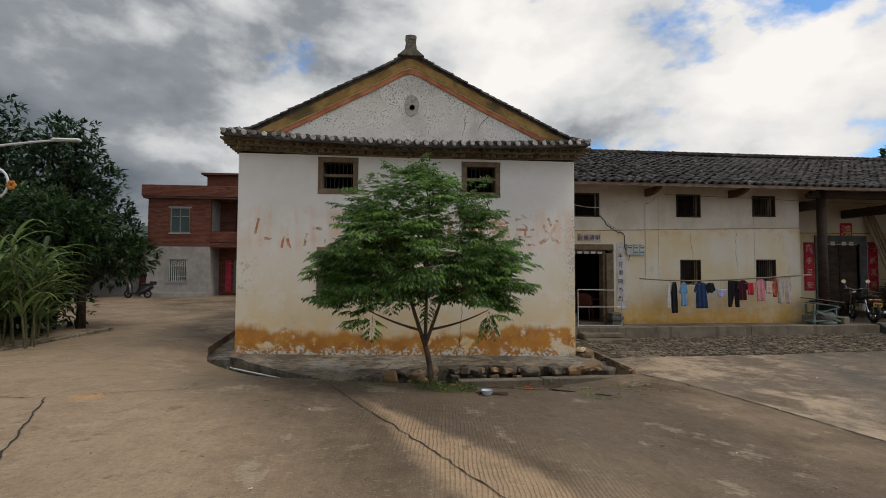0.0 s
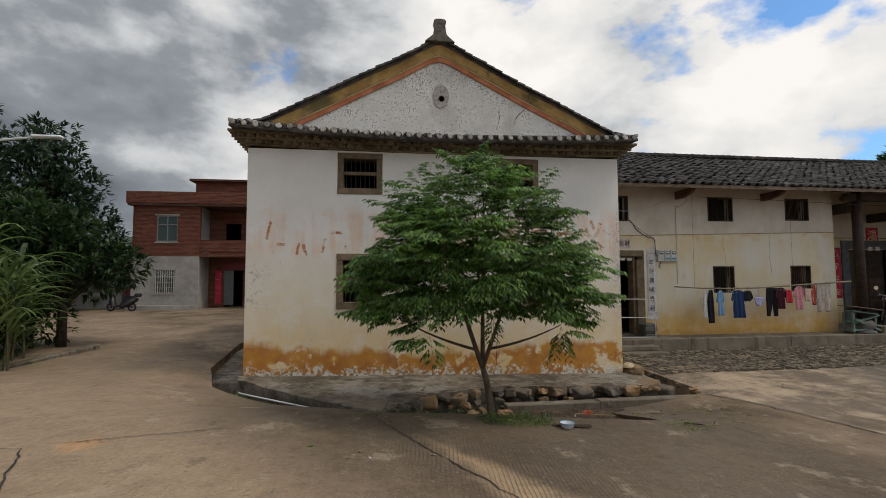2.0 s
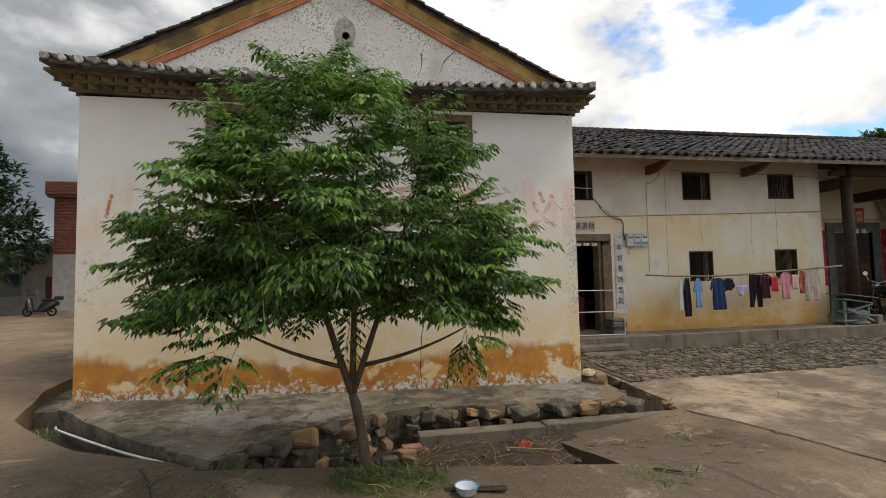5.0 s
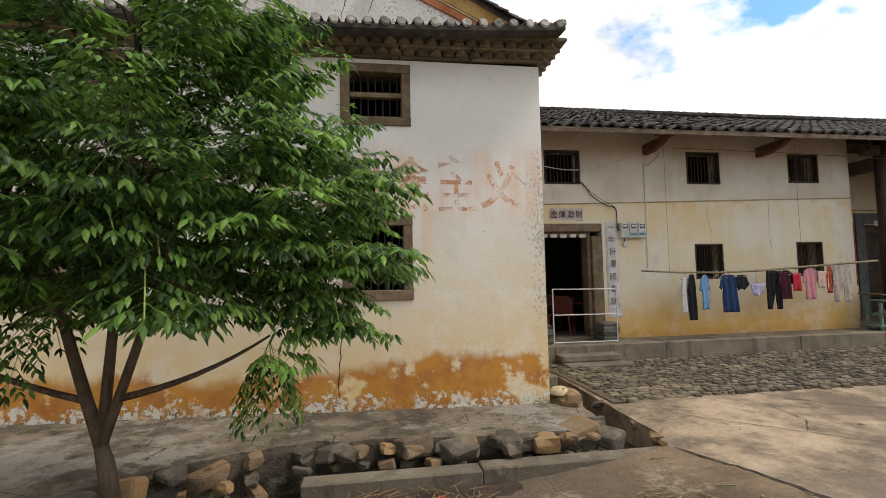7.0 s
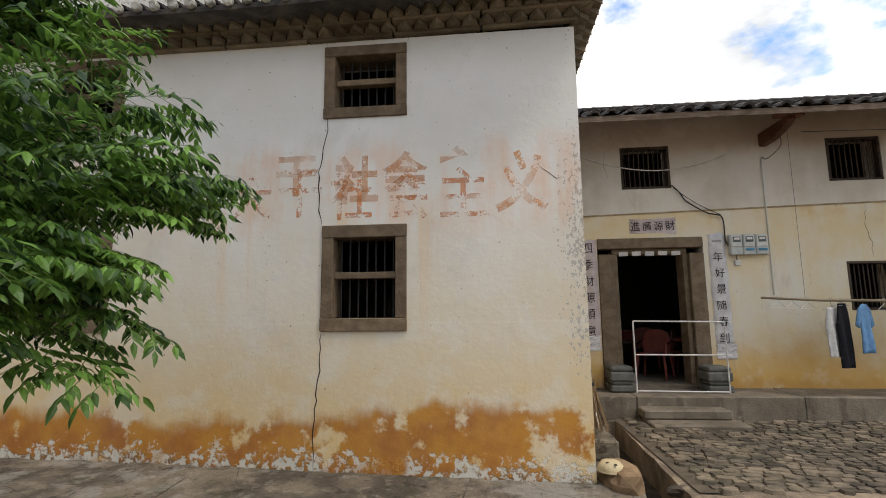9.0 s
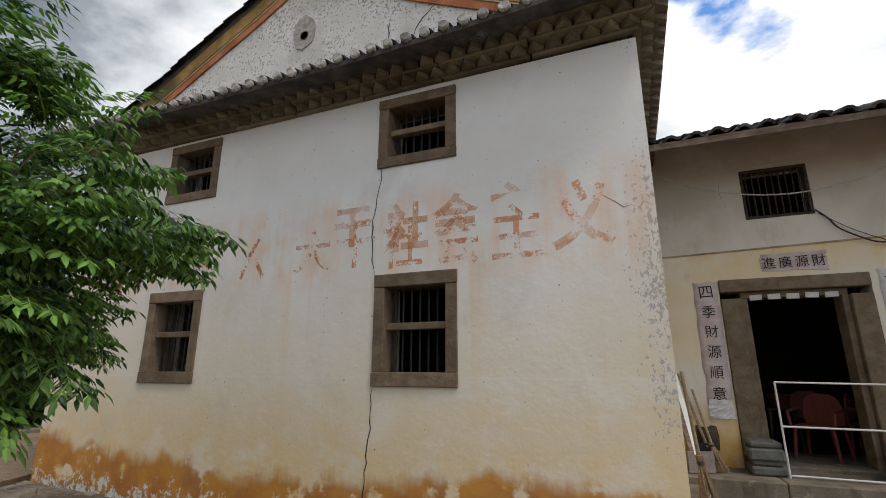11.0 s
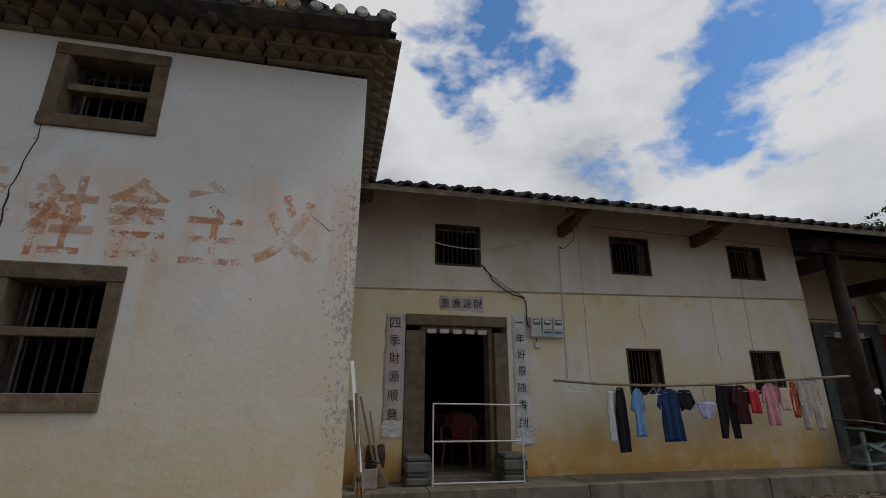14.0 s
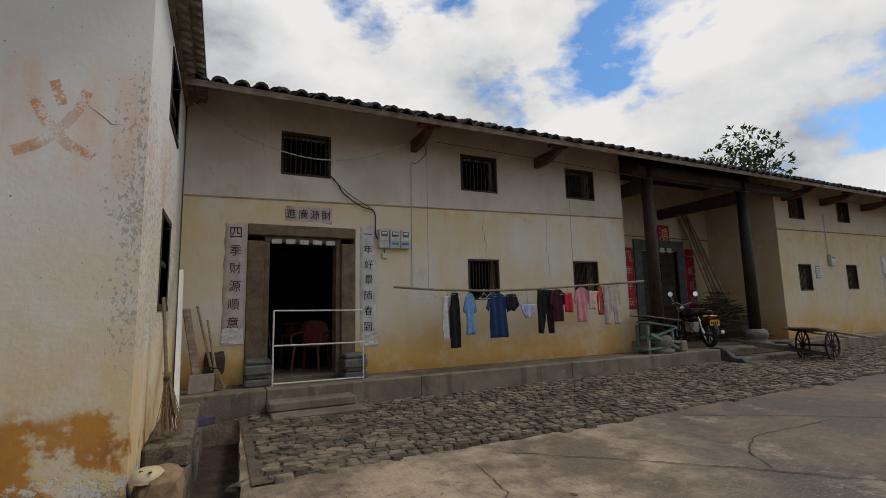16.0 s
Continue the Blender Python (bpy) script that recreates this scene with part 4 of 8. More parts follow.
def frond_cloud(name, places, material, length=0.46, blade=0.058, width=0.0205, seed=1):
    """Twice-feathered leaves: places are (base, direction, size); each is an arched stalk with side stalks of hanging leaflets."""
    rng = np.random.default_rng(seed)
    verts, faces, stalks = [], [], []
    zaxis = np.array((0, 0, 1.0))

    def unit(v):
        return v / max(1e-6, np.linalg.norm(v))

    def leaflet(p, t, L, W):
        across = unit(np.cross(t, zaxis + rng.normal(0, 0.3, 3)))
        nrm = np.cross(across, t)
        i = len(verts)
        w = across * W * 0.5
        verts.extend((p, p + t * L * 0.27 + w - nrm * W * 0.12, p + t * L * 0.62 + w * 0.8 - nrm * W * 0.2, p + t * L - nrm * L * 0.2,
                      p + t * L * 0.62 - w * 0.8 - nrm * W * 0.2, p + t * L * 0.27 - w - nrm * W * 0.12, p + t * L * 0.5))
        faces.extend(((i, i + 1, i + 6), (i + 1, i + 2, i + 6), (i + 2, i + 3, i + 6), (i + 3, i + 4, i + 6), (i + 4, i + 5, i + 6), (i + 5, i, i + 6)))

    def stalk(p, q, r):
        side = unit(np.cross(q - p, zaxis)) * r
        i = len(verts)
        verts.extend((p - side, p + side, q + side * 0.6, q - side * 0.6, (p + q) / 2 - zaxis * r))
        stalks.extend(((i, i + 1, i + 2, i + 3), (i, i + 4, i + 1), (i + 2, i + 4, i + 3)))

    for base, d, size in places:
        d = unit(np.array(d, float))
        L = length * size * rng.uniform(0.85, 1.15)
        hang = rng.uniform(0.1, 0.75)
        sag = L * rng.uniform(0.06, 0.32)
        side = unit(np.cross(d, zaxis))
        base = np.array(base, float)

        def on(u):
            return base + d * L * u - zaxis * sag * u * u

        n = 6
        prev = on(0.0)
        for k in range(n):
            u = 0.26 + 0.74 * k / (n - 1)
            here = on(u)
            stalk(prev, here, 0.0028)
            prev = here
            fwd = unit(on(u + 0.02) - here)
            reach = 0.19 * size * (1.0 - 0.80 * abs(u - 0.42) ** 0.9) if u < 0.9 else 0.0
            for sgn in (-1, 1):
                if u >= 0.9:
                    leaflet(here, unit(fwd * 0.7 + side * sgn * 0.7 - zaxis * rng.uniform(0.2, 0.7)), blade * size, width * size)
                    continue
                out = unit(fwd * 0.55 + side * sgn * 0.85 - zaxis * rng.uniform(0.05, 0.35) + rng.normal(0, 0.06, 3))
                m = 4 if reach > 0.13 else 3 if reach > 0.10 else 2
                stalk(here, here + out * reach, 0.002)
                s2 = unit(np.cross(out, zaxis))
                for j in range(m):
                    q = here + out * reach * (0.35 + 0.6 * j / m)
                    for g in (-1, 1):
                        t = unit(out * 0.62 + s2 * g * 0.80 - zaxis * hang + rng.normal(0, 0.09, 3))
                        leaflet(q, t, blade * size * rng.uniform(0.75, 1.1), width * size * rng.uniform(0.85, 1.1))
                leaflet(here + out * reach, unit(out - zaxis * hang), blade * size * 1.1, width * size)
        leaflet(on(1.0), unit(on(1.0) - on(0.9) - zaxis * 0.02), blade * size * 1.2, width * size)
    me = bpy.data.meshes.new(name)
    me.from_pydata([tuple(v) for v in verts], [], faces + stalks)
    me.materials.append(material)
    me.materials.append(STALK)
    me.polygons.foreach_set("material_index", [0] * len(faces) + [1] * len(stalks))
    return me


STALK = plain("pale_green_leaf_stalk", (0.17, 0.24, 0.07), 0.5, var=0.3)
TREE = Vector((0.48, 6.86, 0.36))
tree = thing("chinaberry_tree", "young chinaberry tree with several stems and a dense feathery green crown", "tree", tuple(TREE))
rng = random.Random(4)
FORK = Vector((-0.09, 0.03, 0.60))
wood = bmesh.new()
tube(wood, [(0.03, 0.0, -0.36), (0.02, 0.0, 0.0), (-0.02, 0.01, 0.3), (-0.06, 0.02, 0.5), FORK], [0.072, 0.050, 0.043, 0.042, 0.034], 10)
part("trunk", wood, BARK, tree, smooth_shade=True)
STEMS = [((-0.62, 0.1, 2.45), 0.050), ((-0.02, 0.2, 2.9), 0.046), ((0.52, -0.1, 2.55), 0.044), ((-0.7, -0.4, 2.3), 0.034), ((-0.1, 0.7, 2.6), 0.034), ((0.98, -0.12, 1.72), 0.032), ((0.7, 0.5, 2.25), 0.03), ((-0.95, 0.55, 2.1), 0.03), ((-1.15, 0.15, 1.24), 0.030), ((0.80, -0.36, 1.16), 0.030)]
CEN, RAD = Vector((-0.24, 0.04, 1.99)), Vector((1.20, 1.12, 1.14))
tips = []


def in_crown(p, grow=1.0):
    q = Vector(((p.x - CEN.x) / RAD.x, (p.y - CEN.y) / RAD.y, (p.z - CEN.z) / RAD.z)) / grow
    q = Vector((q.x * (1 + 0.22 * max(0.0, q.z)), q.y * (1 + 0.22 * max(0.0, q.z)), q.z))
    lump = 1.0 + 0.34 * noise.noise(p * 1.5 + Vector((3, 1, 2)))
    under = 1.43 - (0.32 if p.y < 0.25 else 0.02) * (p.x ** 2 + p.y ** 2) - (0.22 if p.x > 0.45 and p.y < 0.3 else 0.0)
    return (abs(q.x) ** 2.2 + abs(q.y) ** 2.2 + abs(q.z) ** 2.2) ** (1 / 2.2) < lump and p.z > max(1.02, under)


grown = []
for (tx, ty, tz), r in STEMS:
    end = Vector((tx, ty, tz))
    low_limb = tz < 1.6
    # the main stems leave the fork, the others branch from the nearest of them higher up
    root = FORK
    if len(grown) >= 3:
        near = min(grown[:3], key=lambda g: (g[4] - end).length)
        root = near[1] if low_limb else near[3]
    midp = root.lerp(end, 0.45) + Vector((tx * 0.12, ty * 0.1, -0.04 if low_limb else 0.05))
    pts = []
    for k in range(9):
        u = k / 8
        pts.append(root * (1 - u) ** 2 + midp * 2 * u * (1 - u) + end * u * u)
    if not low_limb:
        grown.append(pts)
    bm = bar(pts, [r * 0.66 * (1 - 0.72 * k / 8) for k in range(9)], 8)
    limb = part("limb", bm, BARK, tree, smooth_shade=True)
    tips.append((end, (end - FORK).normalized()))
    for k in range(15):
        u = rng.uniform(0.72 if low_limb else 0.34, 1.0)
        i = min(7, int(u * 8))
        a = pts[i].lerp(pts[i + 1], u * 8 - i)
        out = Vector((rng.gauss(0, 1), rng.gauss(0, 1), rng.gauss(0.3, 0.6))).normalized()
        away = (a - CEN).normalized()
        b = a + (out + away * 0.7).normalized() * rng.uniform(0.25, 0.5)
        if not low_limb and not in_crown(b, 0.92):
            continue
        if low_limb and (k > 3 or b.z < a.z + 0.05):
            continue
        c = a.lerp(b, 0.55) + Vector((0, 0, 0.08))
        part("twig", bar([a, c, b], [0.011, 0.008, 0.004], 5), BARK, limb, smooth_shade=True)
        tips.append((b, (b - a).normalized()))
# shoots that fill the crown, denser towards its skin
tries = 0
while len(tips) < 262 and tries < 60000:
    tries += 1
    p = Vector((rng.uniform(-2.0, 1.6), rng.uniform(-1.3, 2.0), rng.uniform(0.7, 3.4)))
    if not in_crown(p):
        continue
    q = Vector(((p.x - CEN.x) / RAD.x, (p.y - CEN.y) / RAD.y, (p.z - CEN.z) / RAD.z))
    if rng.random() > 0.30 + 0.8 * q.length ** 2.0 or min((p - t).length for t, _ in tips) < 0.11:
        continue
    tips.append((p, q.normalized()))
places = []
for p, away in tips:
    flat = Vector((away.x, away.y, max(0.0, 0.35 * away.z + 0.12)))
    flat /= max(0.5, flat.length)
    for k in range(rng.choice((3, 4, 4, 5))):
        a = rng.uniform(0, 2 * math.pi)
        d = flat * 0.85 + Vector((math.cos(a), math.sin(a), rng.gauss(0.05, 0.25))) * 0.75
        base = p + Vector((rng.gauss(0, 0.03), rng.gauss(0, 0.03), rng.gauss(0, 0.04)))
        places.append((base, d, rng.uniform(0.75, 1.15)))
# clump that hangs from the end of the low limb
for k in range(5):
    a = 2 * math.pi * k / 5
    places.append((Vector((0.80, -0.36, 1.14)), Vector((0.5 * math.cos(a), 0.5 * math.sin(a), -1.0)), 0.72))
me = frond_cloud("crown", places, LEAF, seed=3)
part("crown", me, LEAF, tree, "dense feathery green leaves", kind="stuff")

# ---- eaves and gable details of the house ----


def brick_tooth(name):
    """A brick set cornerwise: a wedge whose point looks out (-y)."""
    bm = bmesh.new()
    prism(bm, [(-0.078, 0.0), (0.0, -0.105), (0.078, 0.0), (0.0, 0.06)], 0, 0.058, "z")
    return mesh_of(name, bm, CORNICE)


TOOTH = brick_tooth("cornice_brick")
cornice = thing("cornice", "two rows of saw-tooth brick under the tiled eave of the house", "cornice", kind="structure")


def cornice_run(p0, p1, out, sag):
    """Courses along the line p0-p1 with teeth turned along out; sag lowers the middle."""
    p0, p1, out = Vector(p0), Vector(p1), Vector(out)
    length = (p1 - p0).length
    turn = math.degrees(math.atan2(out.x, -out.y))
    for z0, z1, o0 in ((0.0, 0.032, 0.05), (0.092, 0.122, 0.165), (0.182, 0.222, 0.285)):
        nseg = max(1, int(length / 0.9))
        for k in range(nseg):
            a, b = p0.lerp(p1, k / nseg), p0.lerp(p1, (k + 1) / nseg - 0.003)
            bm = bmesh.new()
            vs = []
            for q, u in ((a, k / nseg), (b, (k + 1) / nseg)):
                dz = -sag * (1 - (2 * u - 1) ** 2)
                wide = o0 * (1 if True else 0)
                along = (p1 - p0).normalized()
                ext = along * (wide if u > 0.99 else -wide if u < 0.01 else 0)
                for w in (-0.02, wide):
                    for z in (z0, z1):
                        vs.append(bm.verts.new(q + ext * (w > 0) + out * w + Vector((0, 0, z + dz))))
            for f in ((0, 1, 3, 2), (4, 6, 7, 5), (0, 4, 5, 1), (2, 3, 7, 6), (0, 2, 6, 4), (1, 5, 7, 3)):
                bm.faces.new([vs[i] for i in f])
            bmesh.ops.recalc_face_normals(bm, faces=bm.faces)
            part("course", bm, CORNICE, cornice)
    for z0, o0 in ((0.033, 0.055), (0.123, 0.17)):
        n = int((length + 2 * o0) / 0.166)
        for k in range(n):
            u = (k + 0.5) / n
            q = p0 + (p1 - p0).normalized() * (-o0 + (length + 2 * o0) * u) + out * o0
            ob = part("cornice_brick", TOOTH, CORNICE, cornice)
            ob.matrix_basis = pose(q.x, q.y, q.z + z0 - sag * (1 - (2 * u - 1) ** 2), 0, 0, turn + rng.uniform(-5, 5))


rng = random.Random(31)
CZ = 4.565
cornice_run((AX0, YA, CZ), (AX1, YA, CZ), (0, -1, 0), 0.055)
cornice_run((AX1, YA, CZ), (AX1, 13.3, CZ), (1, 0, 0), 0.03)
cornice_run((AX0, 13.3, CZ), (AX0, YA, CZ), (-1, 0, 0), 0.03)

# tiled skirt over the front, its row of mortared tile ends
skirt = thing("skirt_roof", "narrow tiled skirt with whitish mortared tile ends across the gable", "roof", kind="structure")
bm = bmesh.new()
xs = [-3.55 + 7.66 * i / 24 for i in range(25)]
fr = [(x, YA - 0.47 - 0.03 * abs(x / 4) ** 3, eave_z(x) + 0.10) for x in xs]
bk = [(x, YA + 0.05, eave_z(x) + 0.29) for x in xs]
r1 = [bm.verts.new(p) for p in fr]
r2 = [bm.verts.new(p) for p in bk]
r3 = [bm.verts.new((p[0], p[1], p[2] - 0.055)) for p in fr]
r4 = [bm.verts.new((p[0], p[1], p[2] - 0.20)) for p in bk]
for i in range(24):
    for a, b in ((r1, r2), (r2, r4), (r4, r3), (r3, r1)):
        bm.faces.new((a[i], a[i + 1], b[i + 1], b[i]))
bm.faces.new((r1[0], r2[0], r4[0], r3[0]))
bm.faces.new((r1[-1], r3[-1], r4[-1], r2[-1]))
bmesh.ops.recalc_face_normals(bm, faces=bm.faces)
part("tile_bed", bm, TILE, skirt)
SKIRT = tile_mesh("skirt_tile", 0.52, 0.078, 0.02, 160)
bm = bmesh.new()
lathe(bm, [(0.028, -0.02), (0.046, -0.012), (0.056, 0.03), (0.044, 0.05)], sides=9)
bmesh.ops.rotate(bm, verts=bm.verts, matrix=Euler((radians(90), 0, 0)).to_matrix())
for v in bm.verts:
    v.co *= 1 + 0.18 * noise.noise(v.co * 20)
ENDCAP = mesh_of("mortar_end", bm, MORTAR)
for i in range(40):
    x = -3.48 + 7.52 * i / 39
    z = eave_z(x) + 0.105
    ob = part("skirt_tile", SKIRT, TILE, skirt)
    ob.matrix_basis = pose(x, YA - 0.46, z, 18, rng.uniform(-3, 3), rng.uniform(-2, 2))
    ob = part("mortar_end", ENDCAP, MORTAR, skirt)
    ob.matrix_basis = pose(x + rng.uniform(-0.008, 0.008), YA - 0.475, z + 0.018, rng.uniform(-6, 6), rng.uniform(-20, 20), rng.uniform(-6, 6)) @ Matrix.Diagonal((rng.uniform(0.9, 1.1), 1, rng.uniform(0.85, 1.1), 1))
# upturned mortared corner lumps
for sx, x in ((-1, -3.52), (1, 4.08)):
    for k in range(3):
        me = stone_mesh("corner_lump", 0.075, 0.11, 0.05, 0.5, 5 + k + sx, MORTAR)
        ob = part("corner_lump", me, MORTAR, skirt)
        ob.matrix_basis = pose(x - sx * 0.13 * k, YA - 0.42 + 0.1 * k, eave_z(x) + 0.17 + 0.03 * k, 0, 0, 35 * sx)

# tile edges along the verge and the side eaves
VERGE = tile_mesh("verge_tile", 0.20, 0.07, 0.025, 170, 5, 0.95)
for x0, z0, x1, z1 in [(PROFILE[i][0], PROFILE[i][1], PROFILE[i + 1][0], PROFILE[i + 1][1]) for i in range(len(PROFILE) - 1)]:
    n = max(1, round(math.hypot(x1 - x0, z1 - z0) / 0.165))
    for k in range(n):
        u = (k + 0.5) / n
        x, z = x0 + (x1 - x0) * u, z0 + (z1 - z0) * u
        s = -1 if x < AC else 1
        a = math.degrees(math.atan2(z1 - z0, x1 - x0))
        ob = part("verge_tile", VERGE, TILE, house_roof)
        ob.matrix_basis = pose(x, YA - 0.06 + rng.uniform(-0.012, 0.012), z - 0.045 + rng.uniform(-0.006, 0.006), 0, -a, 0) @ pose(0, 0, 0, 0, 0, 90 if s > 0 else -90) @ pose(0, -0.1, 0, -5, 0, 0)
SIDE = tile_mesh("eave_tile", 0.34, 0.085, 0.025)
for k in range(15):
    y = YA - 0.1 + 0.25 * k
    for s, x, z in ((1, 4.17, 4.90), (-1, -3.62, 4.88)):
        ob = part("eave_tile", SIDE, TILE, house_roof)
        ob.matrix_basis = pose(x, y, z + 0.02 * (k == 0), 0, 0, 90 * s) @ pose(0, 0, 0, 12, rng.uniform(-3, 3), 0)

# end block on the ridge
finial = thing("ridge_finial", "weathered grey flared block on the gable's peak", "ornament", (AC, YA - 0.02, 6.74), kind="structure")
bm = bmesh.new()
prism(bm, [(-0.30, -0.02), (-0.2, 0.06), (-0.13, 0.13), (-0.105, 0.30), (-0.125, 0.40), (-0.10, 0.435), (0.0, 0.445), (0.10, 0.435), (0.125, 0.40), (0.105, 0.30), (0.13, 0.13), (0.2, 0.06), (0.30, -0.02)], -0.13, 0.05)
bmesh.ops.bevel(bm, geom=bm.edges[:], offset=0.012, segments=1, affect="EDGES")
FINIAL = make_stone("grey_finial_plaster", (0.10, 0.09, 0.075), (0.19, 0.172, 0.145), 0.5, 9, 0.0)
part("block", bm, FINIAL, finial)
bm = bmesh.new()
lathe(bm, [(0.055, 0), (0.055, 0.012), (0.038, 0.012), (0.03, 0.004)], sides=14)
bmesh.ops.rotate(bm, verts=bm.verts, matrix=Euler((radians(90), 0, 0)).to_matrix())
bmesh.ops.translate(bm, verts=bm.verts, vec=(0, -0.131, 0.31))
part("boss", bm, FINIAL, finial)

# round vent in the gable
vent = thing("gable_vent", "round vent hole in a rough grey plaster patch on the gable", "vent", (0.27, YA, 5.62), kind="structure")
bm = bmesh.new()
ring = [(0.16 * (1 + 0.22 * noise.noise(Vector((math.cos(a) * 2, math.sin(a) * 2, 4)))) * math.cos(a), 0.24 * (1 + 0.25 * noise.noise(Vector((math.cos(a) * 2, math.sin(a) * 2, 9)))) * math.sin(a) + 0.05) for a in [2 * math.pi * k / 26 for k in range(26)]]
prism(bm, ring, -0.016, 0.0)
part("plaster_patch", bm, make_stone("rough_grey_patch", (0.28, 0.265, 0.235), (0.44, 0.42, 0.385), 0.35, 18, 0.0), vent)
bm = bmesh.new()
lathe(bm, [(0.05, 0.0), (0.062, 0.0), (0.062, 0.018), (0.05, 0.018)], sides=18)
bmesh.ops.rotate(bm, verts=bm.verts, matrix=Euler((radians(90), 0, 0)).to_matrix())
bmesh.ops.translate(bm, verts=bm.verts, vec=(0.01, -0.004, 0.0))
part("rim", bm, FRAMESTONE, vent)
# dark disc for the shade inside the hole; no opening is cut
bm = bmesh.new()
lathe(bm, [(0.052, 0.0), (0.052, 0.004)], sides=18)
bmesh.ops.rotate(bm, verts=bm.verts, matrix=Euler((radians(90), 0, 0)).to_matrix())
bmesh.ops.translate(bm, verts=bm.verts, vec=(0.01, -0.018, 0.0))
part("vent_hole", bm, JOINT, vent)


def ribbon(pts, width, put, seed=0, taper=True):
    """A thin crooked line of a crack through pts (pairs); put turns a pair into a place."""
    rng = random.Random(seed)
    line = []
    for (ua, va), (ub, vb) in zip(pts, pts[1:]):
        n = max(2, int(math.dist((ua, va), (ub, vb)) / 0.07))
        for k in range(n):
            t = k / n
            line.append((ua + (ub - ua) * t + rng.gauss(0, 0.010), va + (vb - va) * t + rng.gauss(0, 0.010)))
    line.append(pts[-1])
    bm = bmesh.new()
    rows = []
    for i, (u, v) in enumerate(line):
        a, b = line[max(0, i - 1)], line[min(len(line) - 1, i + 1)]
        d = math.dist(a, b) or 1
        nu, nv = -(b[1] - a[1]) / d, (b[0] - a[0]) / d
        w = width * rng.uniform(0.5, 1.25) * (1 if not taper else min(1, (len(line) - i) / 4, (i + 1) / 3))
        rows.append((bm.verts.new(put(u + nu * w, v + nv * w)), bm.verts.new(put(u - nu * w, v - nv * w))))
    for (a, b), (c, d) in zip(rows, rows[1:]):
        bm.faces.new((a, b, d, c))
    bmesh.ops.recalc_face_normals(bm, faces=bm.faces)
    return bm


def on_front(u, v):
    return (u, YA - 0.002, v)


def wall_crack(pts, width, seed, put=on_front):
    structure("crack", ribbon(pts, width, put, seed), JOINT, "dark crooked crack down the plaster", "crack")


wall_crack([(1.40, 3.68), (1.43, 3.55), (1.37, 3.35), (1.33, 2.95), (1.34, 2.7), (1.38, 2.56)], 0.007, 1)
wall_crack([(1.375, 1.51), (1.40, 1.15), (1.36, 0.95), (1.35, 0.7), (1.35, 0.22)], 0.005, 2)
wall_crack([(1.39, 4.47), (1.40, 4.56)], 0.006, 3)
wall_crack([(2.25, 4.47), (2.27, 4.56)], 0.005, 4)
wall_crack([(3.55, 3.1), (3.7, 2.98), (3.78, 2.96)], 0.004, 5)
wall_crack([(2.02, 5.53), (1.93, 5.45), (1.78, 5.25), (1.72, 5.1)], 0.008, 6)
wall_crack([(2.06, 5.84), (2.03, 5.66), (2.0, 5.62)], 0.007, 8, lambda u, v: (u, YA - 0.048, v))
wall_crack([(1.47, 5.55), (1.44, 5.3), (1.40, 5.0)], 0.006, 7)


# faded slogan
def make_faded_paint(name, c, keep, cover=1.0):
    """Old paint that has flaked and washed away in patches and shows the wall between."""
    m = Mat(name, 0.9, spec=0.1)
    n = m.add(m.mul(m.noise(9, 6, 0.65), 0.65), m.mul(m.noise(45, 4), 0.35))
    wash = m.step(m.noise(3.1, 5, 0.6), 0.34, 0.62, 0.35, 1.0)
    m.color(m.mix(m.step(n, 0.4, 0.6), c, tuple(k * 0.8 for k in c)))
    tr = m.t.nodes.new("ShaderNodeBsdfTransparent")
    mx = m.t.nodes.new("ShaderNodeMixShader")
    m.put(m.mul(m.mul(m.step(n, keep - 0.06, keep + 0.04), wash), cover), mx.inputs[0])
    m.t.links.new(tr.outputs[0], mx.inputs[1])
    m.t.links.new(m.b.outputs[0], mx.inputs[2])
    m.t.links.new(mx.outputs[0], m.t.nodes["Material Output"].inputs[0])
    return m.m


def text_mesh(name, body, material, w, h, bold=0.0):
    """Characters as a flat mesh of width w and height h in the x-z plane, centred, facing -y."""
    c = bpy.data.curves.new(name, "FONT")
    c.body, c.offset = body, bold
    ob = bpy.data.objects.new(name, c)
    scene.collection.objects.link(ob)
    bpy.context.view_layer.update()
    me = bpy.data.meshes.new_from_object(ob)
    bpy.data.objects.remove(ob)
    bpy.data.curves.remove(c)
    xs, ys = [v.co.x for v in me.vertices], [v.co.y for v in me.vertices]
    cx, cy, sx, sy = (min(xs) + max(xs)) / 2, (min(ys) + max(ys)) / 2, w / (max(xs) - min(xs)), h / (max(ys) - min(ys))
    if sy > 2.5 * sx:
        sy = sx
    for v in me.vertices:
        v.co = ((v.co.x - cx) * sx, 0.0, (v.co.y - cy) * sy)
    me.materials.clear()
    me.materials.append(material)
    return me


